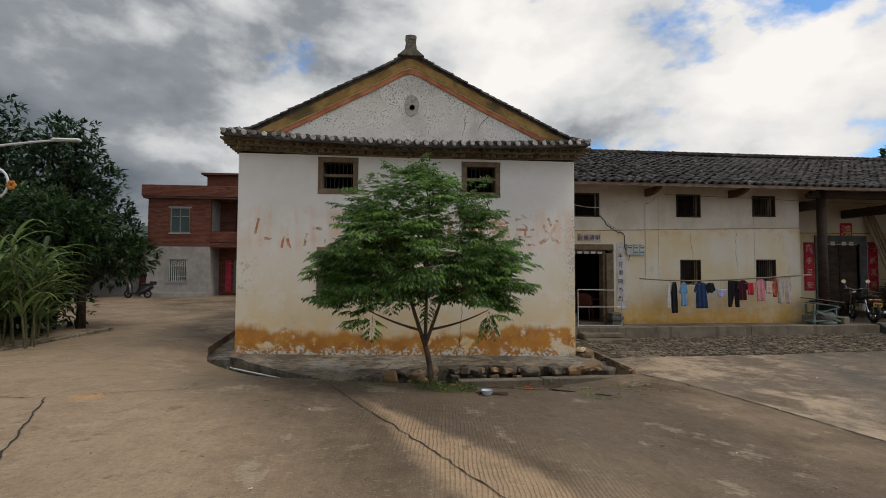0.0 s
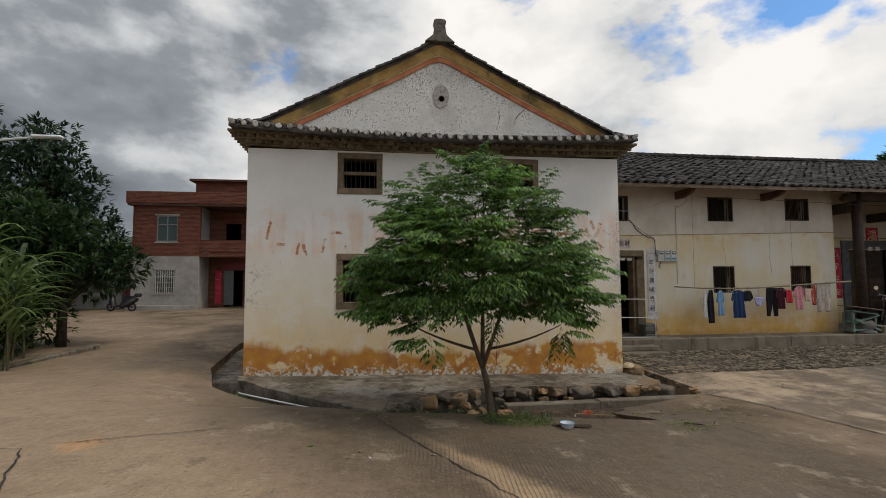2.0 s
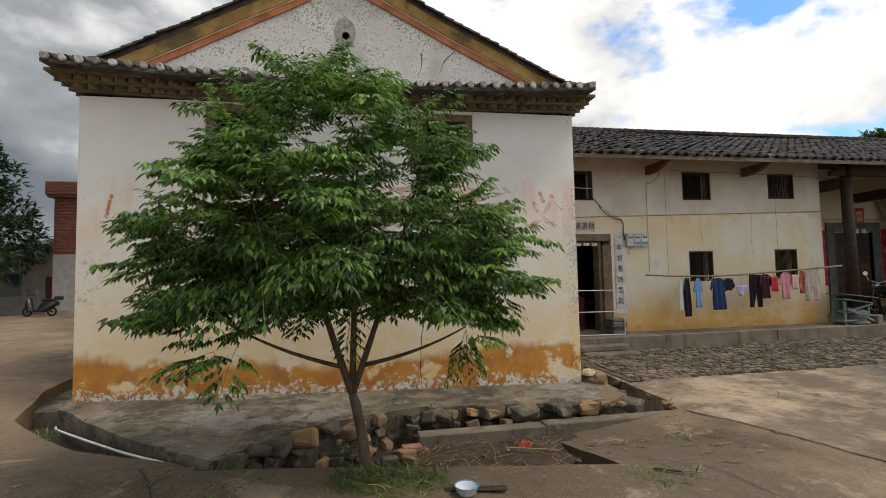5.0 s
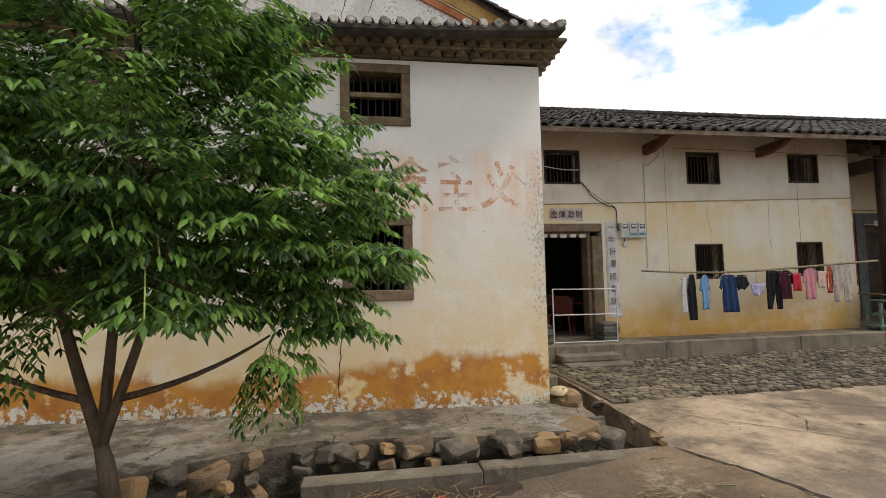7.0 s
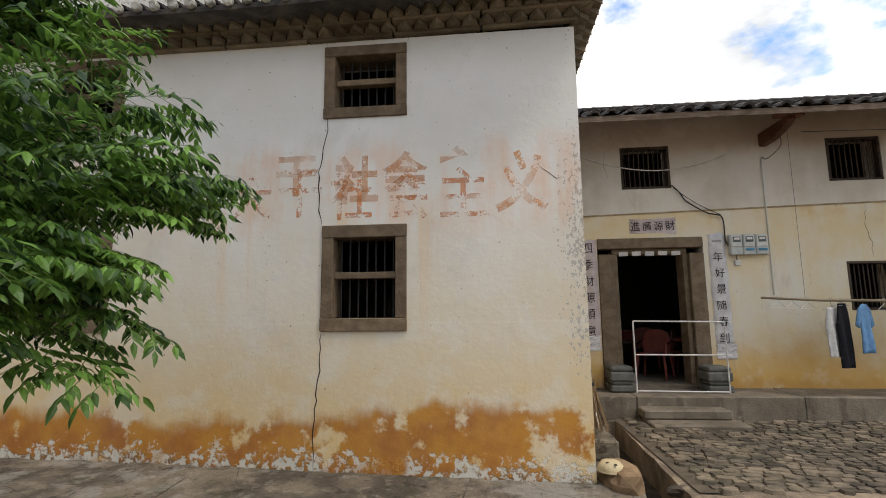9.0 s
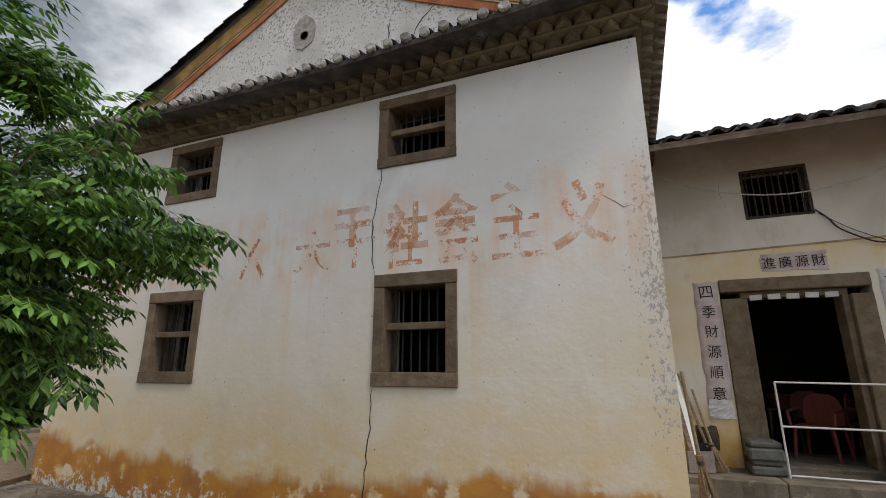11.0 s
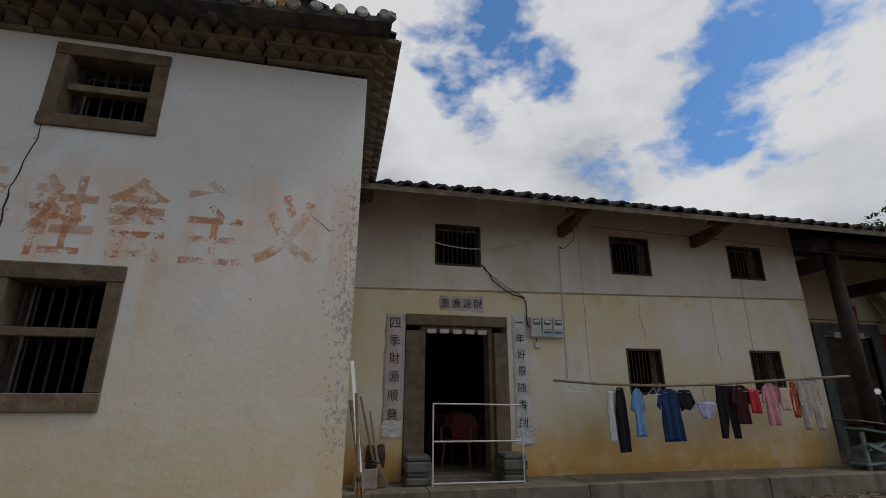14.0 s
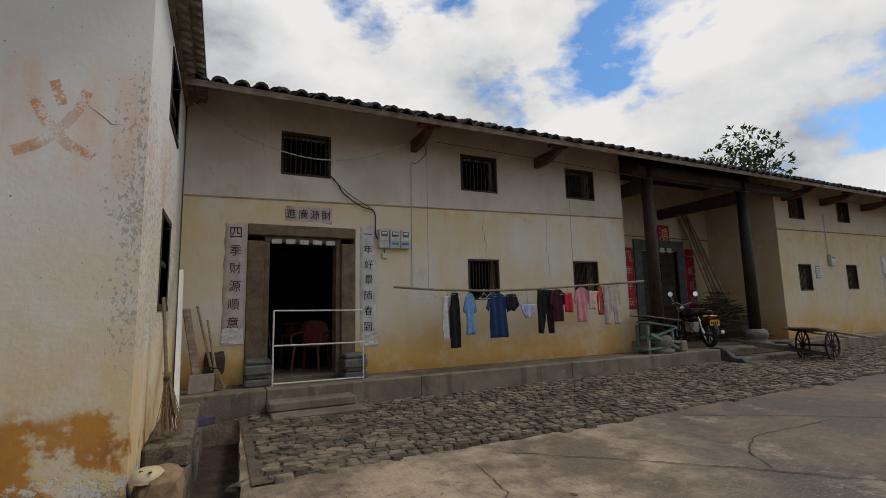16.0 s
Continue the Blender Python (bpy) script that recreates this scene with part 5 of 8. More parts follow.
RED1 = make_faded_paint("faded_red_slogan_paint", (0.80, 0.33, 0.15), 0.515, 0.8)
RED2 = make_faded_paint("ghost_orange_slogan_paint", (0.74, 0.34, 0.14), 0.44, 0.5)
RED3 = make_faded_paint("orange_slogan_paint", (0.88, 0.42, 0.18), 0.50, 0.7)
slogan = thing("wall_slogan", "faded flaking red painted slogan characters on the limewashed wall", "lettering", (0, YA - 0.003, 0), kind="structure")
for ch, x, z, w, h, mt in (("大", 0.62, 2.86, 0.46, 0.44, RED1), ("干", 1.14, 2.90, 0.46, 0.5, RED1), ("社", 1.67, 2.86, 0.44, 0.5, RED1), ("会", 2.24, 2.86, 0.46, 0.52, RED1), ("主", 2.80, 2.86, 0.46, 0.5, RED1)):
    part("character", text_mesh("character", ch, mt, w, h, 0.012), mt, slogan).matrix_basis = pose(x, 0, z)
for ch, x, z, w, h in (("社", 1.72, 3.02, 0.46, 0.5), ("会", 2.22, 3.05, 0.46, 0.5), ("主", 2.78, 3.08, 0.46, 0.5), ("义", 3.36, 2.95, 0.52, 0.62), ("干", 1.10, 3.08, 0.44, 0.42)):
    mt = RED3 if ch == "义" else RED2
    part("character", text_mesh("character", ch, mt, w, h, 0.03), mt, slogan).matrix_basis = pose(x, -0.0015, z)
# strokes that can no longer be read
for x, z, w, h, a in ((-0.22, 2.9, 0.05, 0.42, 28), (-0.12, 2.8, 0.05, 0.36, -32), (-0.28, 2.78, 0.04, 0.3, 20), (-2.95, 2.98, 0.05, 0.34, 12), (-2.72, 2.72, 0.16, 0.05, 5), (-2.42, 2.66, 0.05, 0.26, 8), (-2.30, 2.62, 0.06, 0.22, -14), (-1.95, 2.72, 0.05, 0.3, 12), (-1.72, 2.95, 0.22, 0.05, 4), (-1.55, 2.68, 0.05, 0.24, -18), (-0.9, 2.85, 0.2, 0.05, -6), (-0.75, 2.75, 0.05, 0.36, 8)):
    bm = bmesh.new()
    box(bm, -w / 2, w / 2, -0.0006, 0.0006, -h / 2, h / 2)
    part("stroke", bm, RED1, slogan).matrix_basis = pose(x, 0, z, 0, a, 0)

# ---- doorway of the wing ----
door_frame = thing("door_1", "grey-brown stone door frame with an open dark doorway", "doorway", (0, YB, 0), kind="structure")
for a, b in ((4.845, 5.085), (6.285, 6.515)):
    part("jamb", boxes((a, b, -0.03, 0.34, LEDGE_Z, 2.595), bevel=0.01), DOORSTONE, door_frame)
for a, b in ((5.088, 5.17), (6.21, 6.282)):
    part("inner_jamb", boxes((a, b, 0.05, 0.34, LEDGE_Z, 2.595), bevel=0.006), DOORSTONE, door_frame)
part("lintel", boxes((4.845, 6.515, -0.032, 0.34, 2.688, 2.858), bevel=0.01), DOORSTONE, door_frame)
part("inner_lintel", boxes((5.09, 6.28, 0.05, 0.34, 2.60, 2.684), bevel=0.006), DOORSTONE, door_frame)
part("threshold", boxes((5.09, 6.28, 0.0, 0.34, LEDGE_Z - 0.02, LEDGE_Z + 0.05), bevel=0.008), LEDGE, door_frame)
LIGHTSTONE = plain("pale_paper", (0.66, 0.63, 0.60), 0.9, var=0.2)
for k in range(5):
    bm = bmesh.new()
    box(bm, -0.072, 0.072, -0.002, 0.0, -0.035, 0.035)
    part("paper_slip", bm, LIGHTSTONE, door_frame, "small pale paper slip over the door").matrix_basis = pose(5.27 + 0.21 * k, 0.048, 2.606 + 0.004 * (k % 2), 8, (k * 37 % 7) - 3, 0)


def pedestal(x):
    """A moulded stone block at the foot of a door jamb."""
    p = thing("door_pedestal", "dark carved stone block at the foot of the door jamb", "pedestal", (x, 13.14, LEDGE_Z), group="door pedestals", kind="structure")
    for name, w, d, z0, z1 in (("foot", 0.18, 0.19, 0.0, 0.10), ("plinth", 0.155, 0.165, 0.102, 0.16), ("die", 0.18, 0.185, 0.162, 0.30), ("cap", 0.165, 0.175, 0.302, 0.375)):
        part(name, boxes((-w, w, -d, d, z0, z1), bevel=0.022), BASESTONE, p)


pedestal(5.015)
pedestal(6.42)

# ---- paper couplets ----


def make_paper(name, a, b):
    m = Mat(name, 0.9, spec=0.15)
    n = m.noise(5, 6, 0.62)
    c = m.mix(m.step(n, 0.35, 0.68), a, b)
    c = m.mix(m.mul(m.step(m.noise(11, 6, 0.7), 0.60, 0.66), 0.7), c, (0.66, 0.63, 0.58))
    m.color(c)
    m.bump(m.noise(14, 4), 0.01, 0.5)
    return m.m


PINKPAPER = make_paper("faded_mauve_paper", (0.46, 0.375, 0.36), (0.60, 0.51, 0.49))
GREYPAPER = make_paper("bleached_grey_paper", (0.52, 0.50, 0.50), (0.70, 0.68, 0.67))
REDPAPER = make_paper("crimson_paper", (0.42, 0.035, 0.06), (0.54, 0.05, 0.085))
INK = plain("black_ink", (0.02, 0.017, 0.016), 0.7, var=0.4)
GILT = plain("gold_ink", (0.62, 0.44, 0.24), 0.6, var=0.4)


def couplet(label, chars, x, z0, z1, w, y, paper, ink, torn=True, down=True, group=""):
    """A pasted paper strip with written characters, downwards or, for a banner, across."""
    c = thing("paper_couplet" if down else "paper_banner", label, "couplet", (x, y, z0), group=group)
    h = z1 - z0
    bm = bmesh.new()
    rngc = random.Random(int(x * 100))
    nv = 18
    rows = []
    for k in range(nv + 1):
        z = h * k / nv
        e = 0.012 * rngc.uniform(-1, 1) if torn else 0.0
        rows.append([bm.verts.new((sx * w / 2 + (e if sx else 0), -0.004 - 0.006 * noise.noise(Vector((sx, z * 6, x))), z + (0.02 * rngc.uniform(-1, 1) if torn and k in (0, nv) else 0))) for sx in (-1, -0.4, 0.3, 1)])
    for a, b in zip(rows, rows[1:]):
        for i in range(3):
            bm.faces.new((a[i], a[i + 1], b[i + 1], b[i]))
    r = bmesh.ops.extrude_face_region(bm, geom=bm.faces[:])
    bmesh.ops.translate(bm, verts=[v for v in r["geom"] if isinstance(v, bmesh.types.BMVert)], vec=(0, 0.003, 0))
    bmesh.ops.recalc_face_normals(bm, faces=bm.faces)
    part("paper", bm, paper, c, smooth_shade=True)
    n = len(chars)
    for k, ch in enumerate(chars):
        size = min(w * 0.53, h / n * 0.72) if down else min(h * 0.72, w / n * 0.8)
        if down:
            at = (rngc.uniform(-0.01, 0.01), -0.013, h - h * (k + 0.5) / n)
        else:
            at = (-w / 2 + w * (k + 0.5) / n, -0.013, h / 2)
        part("character", text_mesh("character", ch, ink, size, size * 1.05), ink, c).matrix_basis = pose(*at, 0, rngc.uniform(-4, 4), 0)
    return c


couplet("faded mauve paper couplet with black brush characters beside the door", "四季財源順意", 4.675, 1.22, 2.84, 0.30, YB - 0.002, PINKPAPER, INK, group="door couplets")
couplet("bleached grey paper couplet with black brush characters beside the door", "一年好景随春到", 6.735, 1.10, 2.91, 0.27, YB - 0.002, GREYPAPER, INK, group="door couplets")
couplet("grey paper banner with four black characters over the door", "進廣源財", 5.75, 2.925, 3.185, 0.74, YB - 0.002, PINKPAPER, INK, down=False)
for k, (x, z) in enumerate(((4.68, 1.16), (6.75, 1.02))):
    bm = bmesh.new()
    bmesh.ops.create_grid(bm, x_segments=9, y_segments=9, size=0.15)
    for v in bm.verts:
        u, w = v.co.x, v.co.y
        v.co = Vector((u * (1 + 0.2 * noise.noise(Vector((u * 9, w * 9, k)))), -0.012 - 0.028 * abs(noise.noise(Vector((u * 14, w * 14, k * 3)))), w * 0.8))
    r = bmesh.ops.extrude_face_region(bm, geom=bm.faces[:])
    bmesh.ops.translate(bm, verts=[v for v in r["geom"] if isinstance(v, bmesh.types.BMVert)], vec=(0, 0.004, 0))
    bmesh.ops.recalc_face_normals(bm, faces=bm.faces)
    ob = part("torn_paper", bm, GREYPAPER)
    ob.matrix_basis = pose(x, YB, z)
    tagged(ob, "crumpled torn scrap of whitish paper pasted on the wall", "paper")

# string course
bm = bmesh.new()
prism(bm, [(3.96, 3.222), (12.70, 3.425), (12.70, 3.447), (3.96, 3.244)], YB - 0.016, YB - 0.002)
structure("string_course", bm, make_stone("brown_string_course", (0.30, 0.22, 0.12), (0.42, 0.32, 0.19), 0.3, 4, 0), "thin stained ledge line across the wing's wall", "moulding")
bm = bmesh.new()
prism(bm, [(CX0, 3.50), (CX1, 3.60), (CX1, 3.62), (CX0, 3.522)], YB - 0.016, YB - 0.002)
structure("string_course", bm, LEDGE, "thin dark ledge line across the far wall", "moulding")
bm = bmesh.new()
prism(bm, [(BX1, 3.45), (CX0, 3.45), (CX0, 3.475), (BX1, 3.475)], 15.484, 15.498)
structure("string_course", bm, LEDGE, "thin dark ledge line across the portico wall", "moulding")

# ---- electricity ----
WHITEPLASTIC = plain("yellowed_white_plastic", (0.58, 0.58, 0.54), 0.5, var=0.12)
METERGREY = plain("grey_green_meter_case", (0.46, 0.48, 0.46), 0.5, var=0.12)
GLASSDARK = plain("dark_meter_window", (0.10, 0.12, 0.11), 0.25, var=0.2)
BLUE = plain("blue_meter_label", (0.05, 0.22, 0.34), 0.5)
WIRE = plain("black_cable", (0.03, 0.028, 0.026), 0.6)
PALEWIRE = plain("pale_cable", (0.50, 0.47, 0.42), 0.6)


def meter(x, z, w, label, group, labels=True):
    m_ = thing("electricity_meter", label, "electricity meter", (x, YB, z), group=group)
    part("case", boxes((-w / 2, w / 2, -0.10, 0, 0, 0.33), bevel=0.012), METERGREY, m_)
    part("cover", boxes((-w / 2 + 0.012, w / 2 - 0.012, -0.112, -0.1, 0.13, 0.315), bevel=0.005), WHITEPLASTIC, m_)
    part("window", boxes((-w / 2 + 0.035, w / 2 - 0.035, -0.116, -0.112, 0.20, 0.29)), GLASSDARK, m_)
    part("display", boxes((-w / 2 + 0.05, w / 2 - 0.05, -0.119, -0.116, 0.24, 0.275)), LIGHTSTONE, m_)
    if labels:
        part("label", boxes((-w / 2 + 0.03, w / 2 - 0.03, -0.115, -0.1, 0.065, 0.10)), BLUE, m_, "blue meter label")


for k in range(3):
    meter(6.995 + 0.194 * k, 2.54, 0.186, "grey electricity meter with a small window on the wall", "electricity meters", k > 0)
meter(21.1, 2.52, 0.24, "grey electricity meter box on the far ochre wall", "electricity meters", False)
sw = thing("switch_box", "small white plastic switch box under the meters", "switch", (7.02, YB, 2.37))
part("case", boxes((-0.045, 0.045, -0.05, 0, 0, 0.09), bevel=0.008), WHITEPLASTIC, sw)
part("cable", bar([(0.0, -0.02, 0.09), (0.0, -0.02, 0.17)], 0.008, 6), WIRE, sw)


def cable(name, label, pts, r, mat_, category="cable"):
    """A hanging or pinned cable through points, smoothed."""
    pts = [Vector(p) for p in pts]
    line = []
    for i in range(len(pts) - 1):
        a, b, c, d = pts[max(0, i - 1)], pts[i], pts[i + 1], pts[min(len(pts) - 1, i + 2)]
        for k in range(7):
            t = k / 7
            line.append(0.5 * ((2 * b) + (c - a) * t + (2 * a - 5 * b + 4 * c - d) * t * t + (3 * b - a - 3 * c + d) * t ** 3))
    line.append(pts[-1])
    return tagged(part(name, bar(line, r, 5), mat_, smooth_shade=True), label, category)


cable("cable", "thin pale cable sagging under the eave", [(3.94, 13.25, 4.66), (4.72, 13.25, 4.19), (5.69, 13.25, 3.96), (6.58, 13.25, 4.06), (7.3, 13.1, 4.36)], 0.010, PALEWIRE)
cable("cable", "black cable loop from window to meters", [(6.09, 13.37, 3.73), (6.21, 13.37, 3.60), (6.31, 13.36, 3.44), (6.6, 13.36, 3.25), (6.80, 13.37, 3.2), (6.86, 13.38, 3.1), (6.865, 13.38, 2.80), (6.90, 13.38, 2.70)], 0.011, WIRE)
cable("cable", "thin brown cable slanting to the meters", [(6.12, 13.38, 3.68), (6.45, 13.38, 3.42), (6.84, 13.38, 3.20)], 0.005, WIRE)
cable("cable", "thin dark wire strung along the eave", [(7.7, 12.62, 4.28), (10.4, 12.6, 4.22), (13.2, 12.6, 4.14), (16.0, 12.6, 4.16), (19.0, 12.66, 4.36), (22.6, 12.6, 4.22), (23.4, 12.66, 4.36)], 0.006, WIRE)
cable("cable", "dark wire drooping from the beam end", [(7.55, 12.9, 4.4), (7.75, 13.2, 4.28), (7.62, 13.36, 4.12), (7.55, 13.38, 4.16)], 0.006, WIRE)
cable("conduit", "white plastic conduit down the wall", [(7.545, 13.39, 4.15), (7.54, 13.39, 3.3), (7.535, 13.39, 2.5), (7.53, 13.39, 1.9)], 0.011, WHITEPLASTIC, "conduit")
cable("conduit", "white plastic conduit on the far wall", [(21.0, 13.39, 4.1), (21.0, 13.39, 3.3), (21.05, 13.39, 2.85)], 0.011, WHITEPLASTIC, "conduit")
wall_crack([(9.05, 3.32), (9.0, 2.95), (9.06, 2.7), (9.07, 2.45)], 0.004, 11, lambda u, v: (u, YB - 0.002, v))
wall_crack([(10.55, 3.35), (10.5, 2.7), (10.55, 2.1)], 0.004, 12, lambda u, v: (u, YB - 0.002, v))
wall_crack([(5.05, 4.3), (5.02, 4.1), (5.08, 3.9)], 0.004, 13, lambda u, v: (u, YB - 0.002, v))

# ---- beams under the eave ----


def beam(x, drop=0.0):
    b = thing("eave_beam", "red-brown carved beam end under the tiled eave", "beam", (x, YB, 4.36 - drop), group="eave beams", kind="structure")
    bm = bmesh.new()
    prism(bm, [(0.02, -0.02), (-0.30, -0.02), (-0.55, 0.03), (-0.70, 0.08), (-0.78, 0.13), (-0.78, 0.20), (0.02, 0.20)], -0.06, 0.06, "x")
    bmesh.ops.bevel(bm, geom=bm.edges[:], offset=0.012, segments=1, affect="EDGES")
    part("bracket", bm, REDWOOD, b)
    part("purlin_block", boxes((-0.2, 0.2, -0.78, -0.64, 0.19, 0.26), bevel=0.01), REDWOOD, b)


for x in (7.60, 10.35, 19.0, 21.0, 23.4):
    beam(x)
structure("purlin", bar([(3.97, 12.72, 4.68), (28.5, 12.72, 4.70)], 0.05, 8), REDWOOD, "round red-brown purlin along the eave", "beam")

# ---- portico ----
POST = make_wood("black_lacquered_post", (0.016, 0.010, 0.007), (0.045, 0.027, 0.018), 0.6)


def portico_post(x):
    p = thing("portico_post", "dark lacquered wooden post on a round stone base", "post", (x, 12.98, LEDGE_Z), group="portico posts", kind="structure")
    bm = bmesh.new()
    lathe(bm, [(0.28, 0), (0.28, 0.07), (0.20, 0.10), (0.24, 0.16), (0.27, 0.24), (0.24, 0.33), (0.19, 0.37)], sides=20)
    part("stone_base", bm, make_stone("grey_post_base", (0.13, 0.125, 0.115), (0.20, 0.19, 0.175), 0.2, 7, 0.1), p, smooth_shade=True)
    part("shaft", bar([(0, 0, 0.36), (0, 0, 2.2), (0, 0, 4.2)], [0.135, 0.13, 0.12], 16), POST, p, smooth_shade=True)
    part("tie_beam", boxes((-0.09, 0.09, 0.05, 2.5, 3.55, 3.85), bevel=0.02), DARKWOOD, p)
    part("bracket", boxes((-0.5, 0.5, -0.07, 0.07, 3.86, 4.0), bevel=0.02), DARKWOOD, p)


portico_post(13.05)
portico_post(16.42)
structure("portico_beam", boxes((BX1, CX0, 12.9, 13.1, 4.33, 4.55), (BX1, CX0, 14.0, 14.2, 4.9, 5.1), bevel=0.015), DARKWOOD, "dark timber beams across the open portico", "beam")
pd = thing("door_2", "dark double wooden door in a grey stone frame", "door", (16.3, 15.5, LEDGE_Z), kind="structure")
GREYSTONE = make_stone("grey_portico_stone", (0.085, 0.09, 0.092), (0.13, 0.135, 0.137), 0.1, 5, 0)
for a, b in ((-1.05, -0.75), (0.75, 1.05)):
    part("jamb", boxes((a, b, -0.05, 0.25, 0, 2.62), bevel=0.01), GREYSTONE, pd)
part("lintel", boxes((-1.05, 1.05, -0.052, 0.25, 2.622, 2.92), bevel=0.01), GREYSTONE, pd)
for a, b in ((-0.74, -0.01), (0.01, 0.74)):
    leaf = part("door_leaf", boxes((a, b, 0.06, 0.12, 0.02, 2.61), bevel=0.006), DARKWOOD, pd)
    for z in (0.2, 0.95, 1.7):
        part("door_panel", boxes((a + 0.09, b - 0.09, 0.045, 0.06, z, z + 0.62), bevel=0.006), DARKWOOD, leaf)
    part("door_ring", bar([(0.05 * math.cos(t) + (a + b) / 2, 0.035, 1.25 + 0.05 * math.sin(t)) for t in [k * math.pi / 6 for k in range(12)]], 0.007, 5), IRON, leaf)
for k in (-0.35, 0.1, 0.4):
    part("paper_slip", boxes((k - 0.09, k + 0.09, -0.056, -0.053, 2.56, 2.70)), LIGHTSTONE, pd, "small pale paper slip")
couplet("crimson paper couplet with worn gold characters by the portico door", "四季平安", 15.02, 1.35, 3.12, 0.42, 15.494, REDPAPER, GILT, False, group="portico couplets")
couplet("crimson paper couplet with worn gold characters by the portico door", "一帆風順", 17.62, 1.35, 3.15, 0.42, 15.494, REDPAPER, GILT, False, group="portico couplets")
ban = couplet("square crimson paper with a gold character above the portico door", "鴻", 16.55, 3.30, 3.85, 0.5, 15.494, REDPAPER, GILT, False, down=False)
structure("portico_ceiling", boxes((BX1 - 0.3, CX0 + 0.3, 14.3, 15.49, 5.11, 5.15)), DARKWOOD, "dark boards above the portico", "ceiling")

# ---- laundry ----
BAMBOO = make_wood("old_bamboo", (0.20, 0.155, 0.10), (0.33, 0.26, 0.17))
pole = thing("laundry_pole", "long weathered bamboo laundry pole hung before the wall", "pole", (0, 12.66, 0))
LINE = [(6.93, 1.84), (7.7, 1.795), (8.6, 1.775), (9.6, 1.80), (10.6, 1.86), (11.5, 1.91), (12.35, 1.96)]
part("rod", bar([(x, 0, z) for x, z in LINE], [0.017, 0.018, 0.019, 0.02, 0.02, 0.021, 0.022], 8), BAMBOO, pole, smooth_shade=True)
for x, z in ((7.52, 1.81), (10.52, 1.855)):
    part("hanging_string", bar([(x, 0, z), (x + 0.02, 0.02, 4.45)], 0.0025, 5), WIRE, pole)


def line_z(x):
    for (xa, za), (xb, zb) in zip(LINE, LINE[1:]):
        if xa <= x <= xb:
            return za + (zb - za) * (x - xa) / (xb - xa)
    return 1.85


def cloth(name, c, var=0.2):
    return plain(name, c, 0.95, var=var, scale=14, dist=0.004, spec=0.1)


HANGWIRE = plain("hanger_wire", (0.30, 0.30, 0.30), 0.4, 0.6)


def sheet(outline, thick, seed, fold=0.02):
    """A hanging piece of cloth from an outline in x-z, with soft folds and thickness."""
    from mathutils import geometry
    zs = [p[1] for p in outline]
    pts = densify(outline, 0.035)
    links = [(i, (i + 1) % len(pts)) for i in range(len(pts))]
    v = [Vector(p) for p in pts]
    x0, x1 = min(p[0] for p in pts), max(p[0] for p in pts)
    for i in range(int((x1 - x0) / 0.035) + 1):
        for j in range(int((max(zs) - min(zs)) / 0.04) + 1):
            p = (x0 + 0.035 * i + 0.011, min(zs) + 0.04 * j + 0.013)
            if inside(*p, outline) and min(math.dist(p, q) for q in pts) > 0.018:
                v.append(Vector(p))
    v2, _, faces, *_ = geometry.delaunay_2d_cdt(v, links, [], 0, 1e-5)
    bm = bmesh.new()
    vs = [bm.verts.new((p.x, fold * (math.sin(p.x * 46 + seed + p.y * 3) * (0.4 + 0.6 * min(1, (max(zs) - p.y) * 2)) + 0.7 * noise.noise(Vector((p.x * 7, p.y * 4, seed)))), p.y)) for p in v2]
    for f in faces:
        c = (v2[f[0]] + v2[f[1]] + v2[f[2]]) / 3
        if inside(c.x, c.y, outline):
            bm.faces.new([vs[i] for i in f])
    r = bmesh.ops.extrude_face_region(bm, geom=bm.faces[:])
    bmesh.ops.translate(bm, verts=[q for q in r["geom"] if isinstance(q, bmesh.types.BMVert)], vec=(0, thick, 0))
    bmesh.ops.delete(bm, geom=[q for q in bm.verts if not q.link_faces], context="VERTS")
    bmesh.ops.recalc_face_normals(bm, faces=bm.faces)
    return bm


SHAPES = {
    "shirt": [(-0.16, -0.02), (-0.05, 0.05), (0.05, 0.05), (0.16, -0.02), (0.22, -0.24), (0.15, -0.27), (0.13, -0.16), (0.13, -0.6), (-0.13, -0.6), (-0.13, -0.16), (-0.15, -0.27), (-0.22, -0.24)],
    "trousers": [(-0.15, 0.03), (0.15, 0.03), (0.16, -0.2), (0.15, -0.75), (0.04, -0.75), (0.0, -0.28), (-0.05, -0.75), (-0.15, -0.74), (-0.16, -0.2)],
    "narrow": [(-0.06, 0.03), (0.06, 0.03), (0.11, -0.2), (0.10, -0.66), (-0.08, -0.66), (-0.10, -0.2)],
    "dress": [(-0.15, 0.0), (-0.05, 0.05), (0.05, 0.05), (0.16, 0.0), (0.23, -0.24), (0.16, -0.28), (0.13, -0.15), (0.16, -0.70), (-0.15, -0.70), (-0.12, -0.15), (-0.15, -0.26), (-0.21, -0.2)],
    "small": [(-0.08, 0.03), (0.08, 0.03), (0.13, -0.16), (0.05, -0.27), (-0.05, -0.24), (-0.10, -0.12)],
    "briefs": [(-0.13, 0.02), (0.14, 0.02), (0.11, -0.12), (0.04, -0.22), (-0.04, -0.22), (-0.10, -0.1)],
    "towel": [(-0.06, 0.02), (0.07, 0.02), (0.07, -0.34), (-0.06, -0.33)],
}


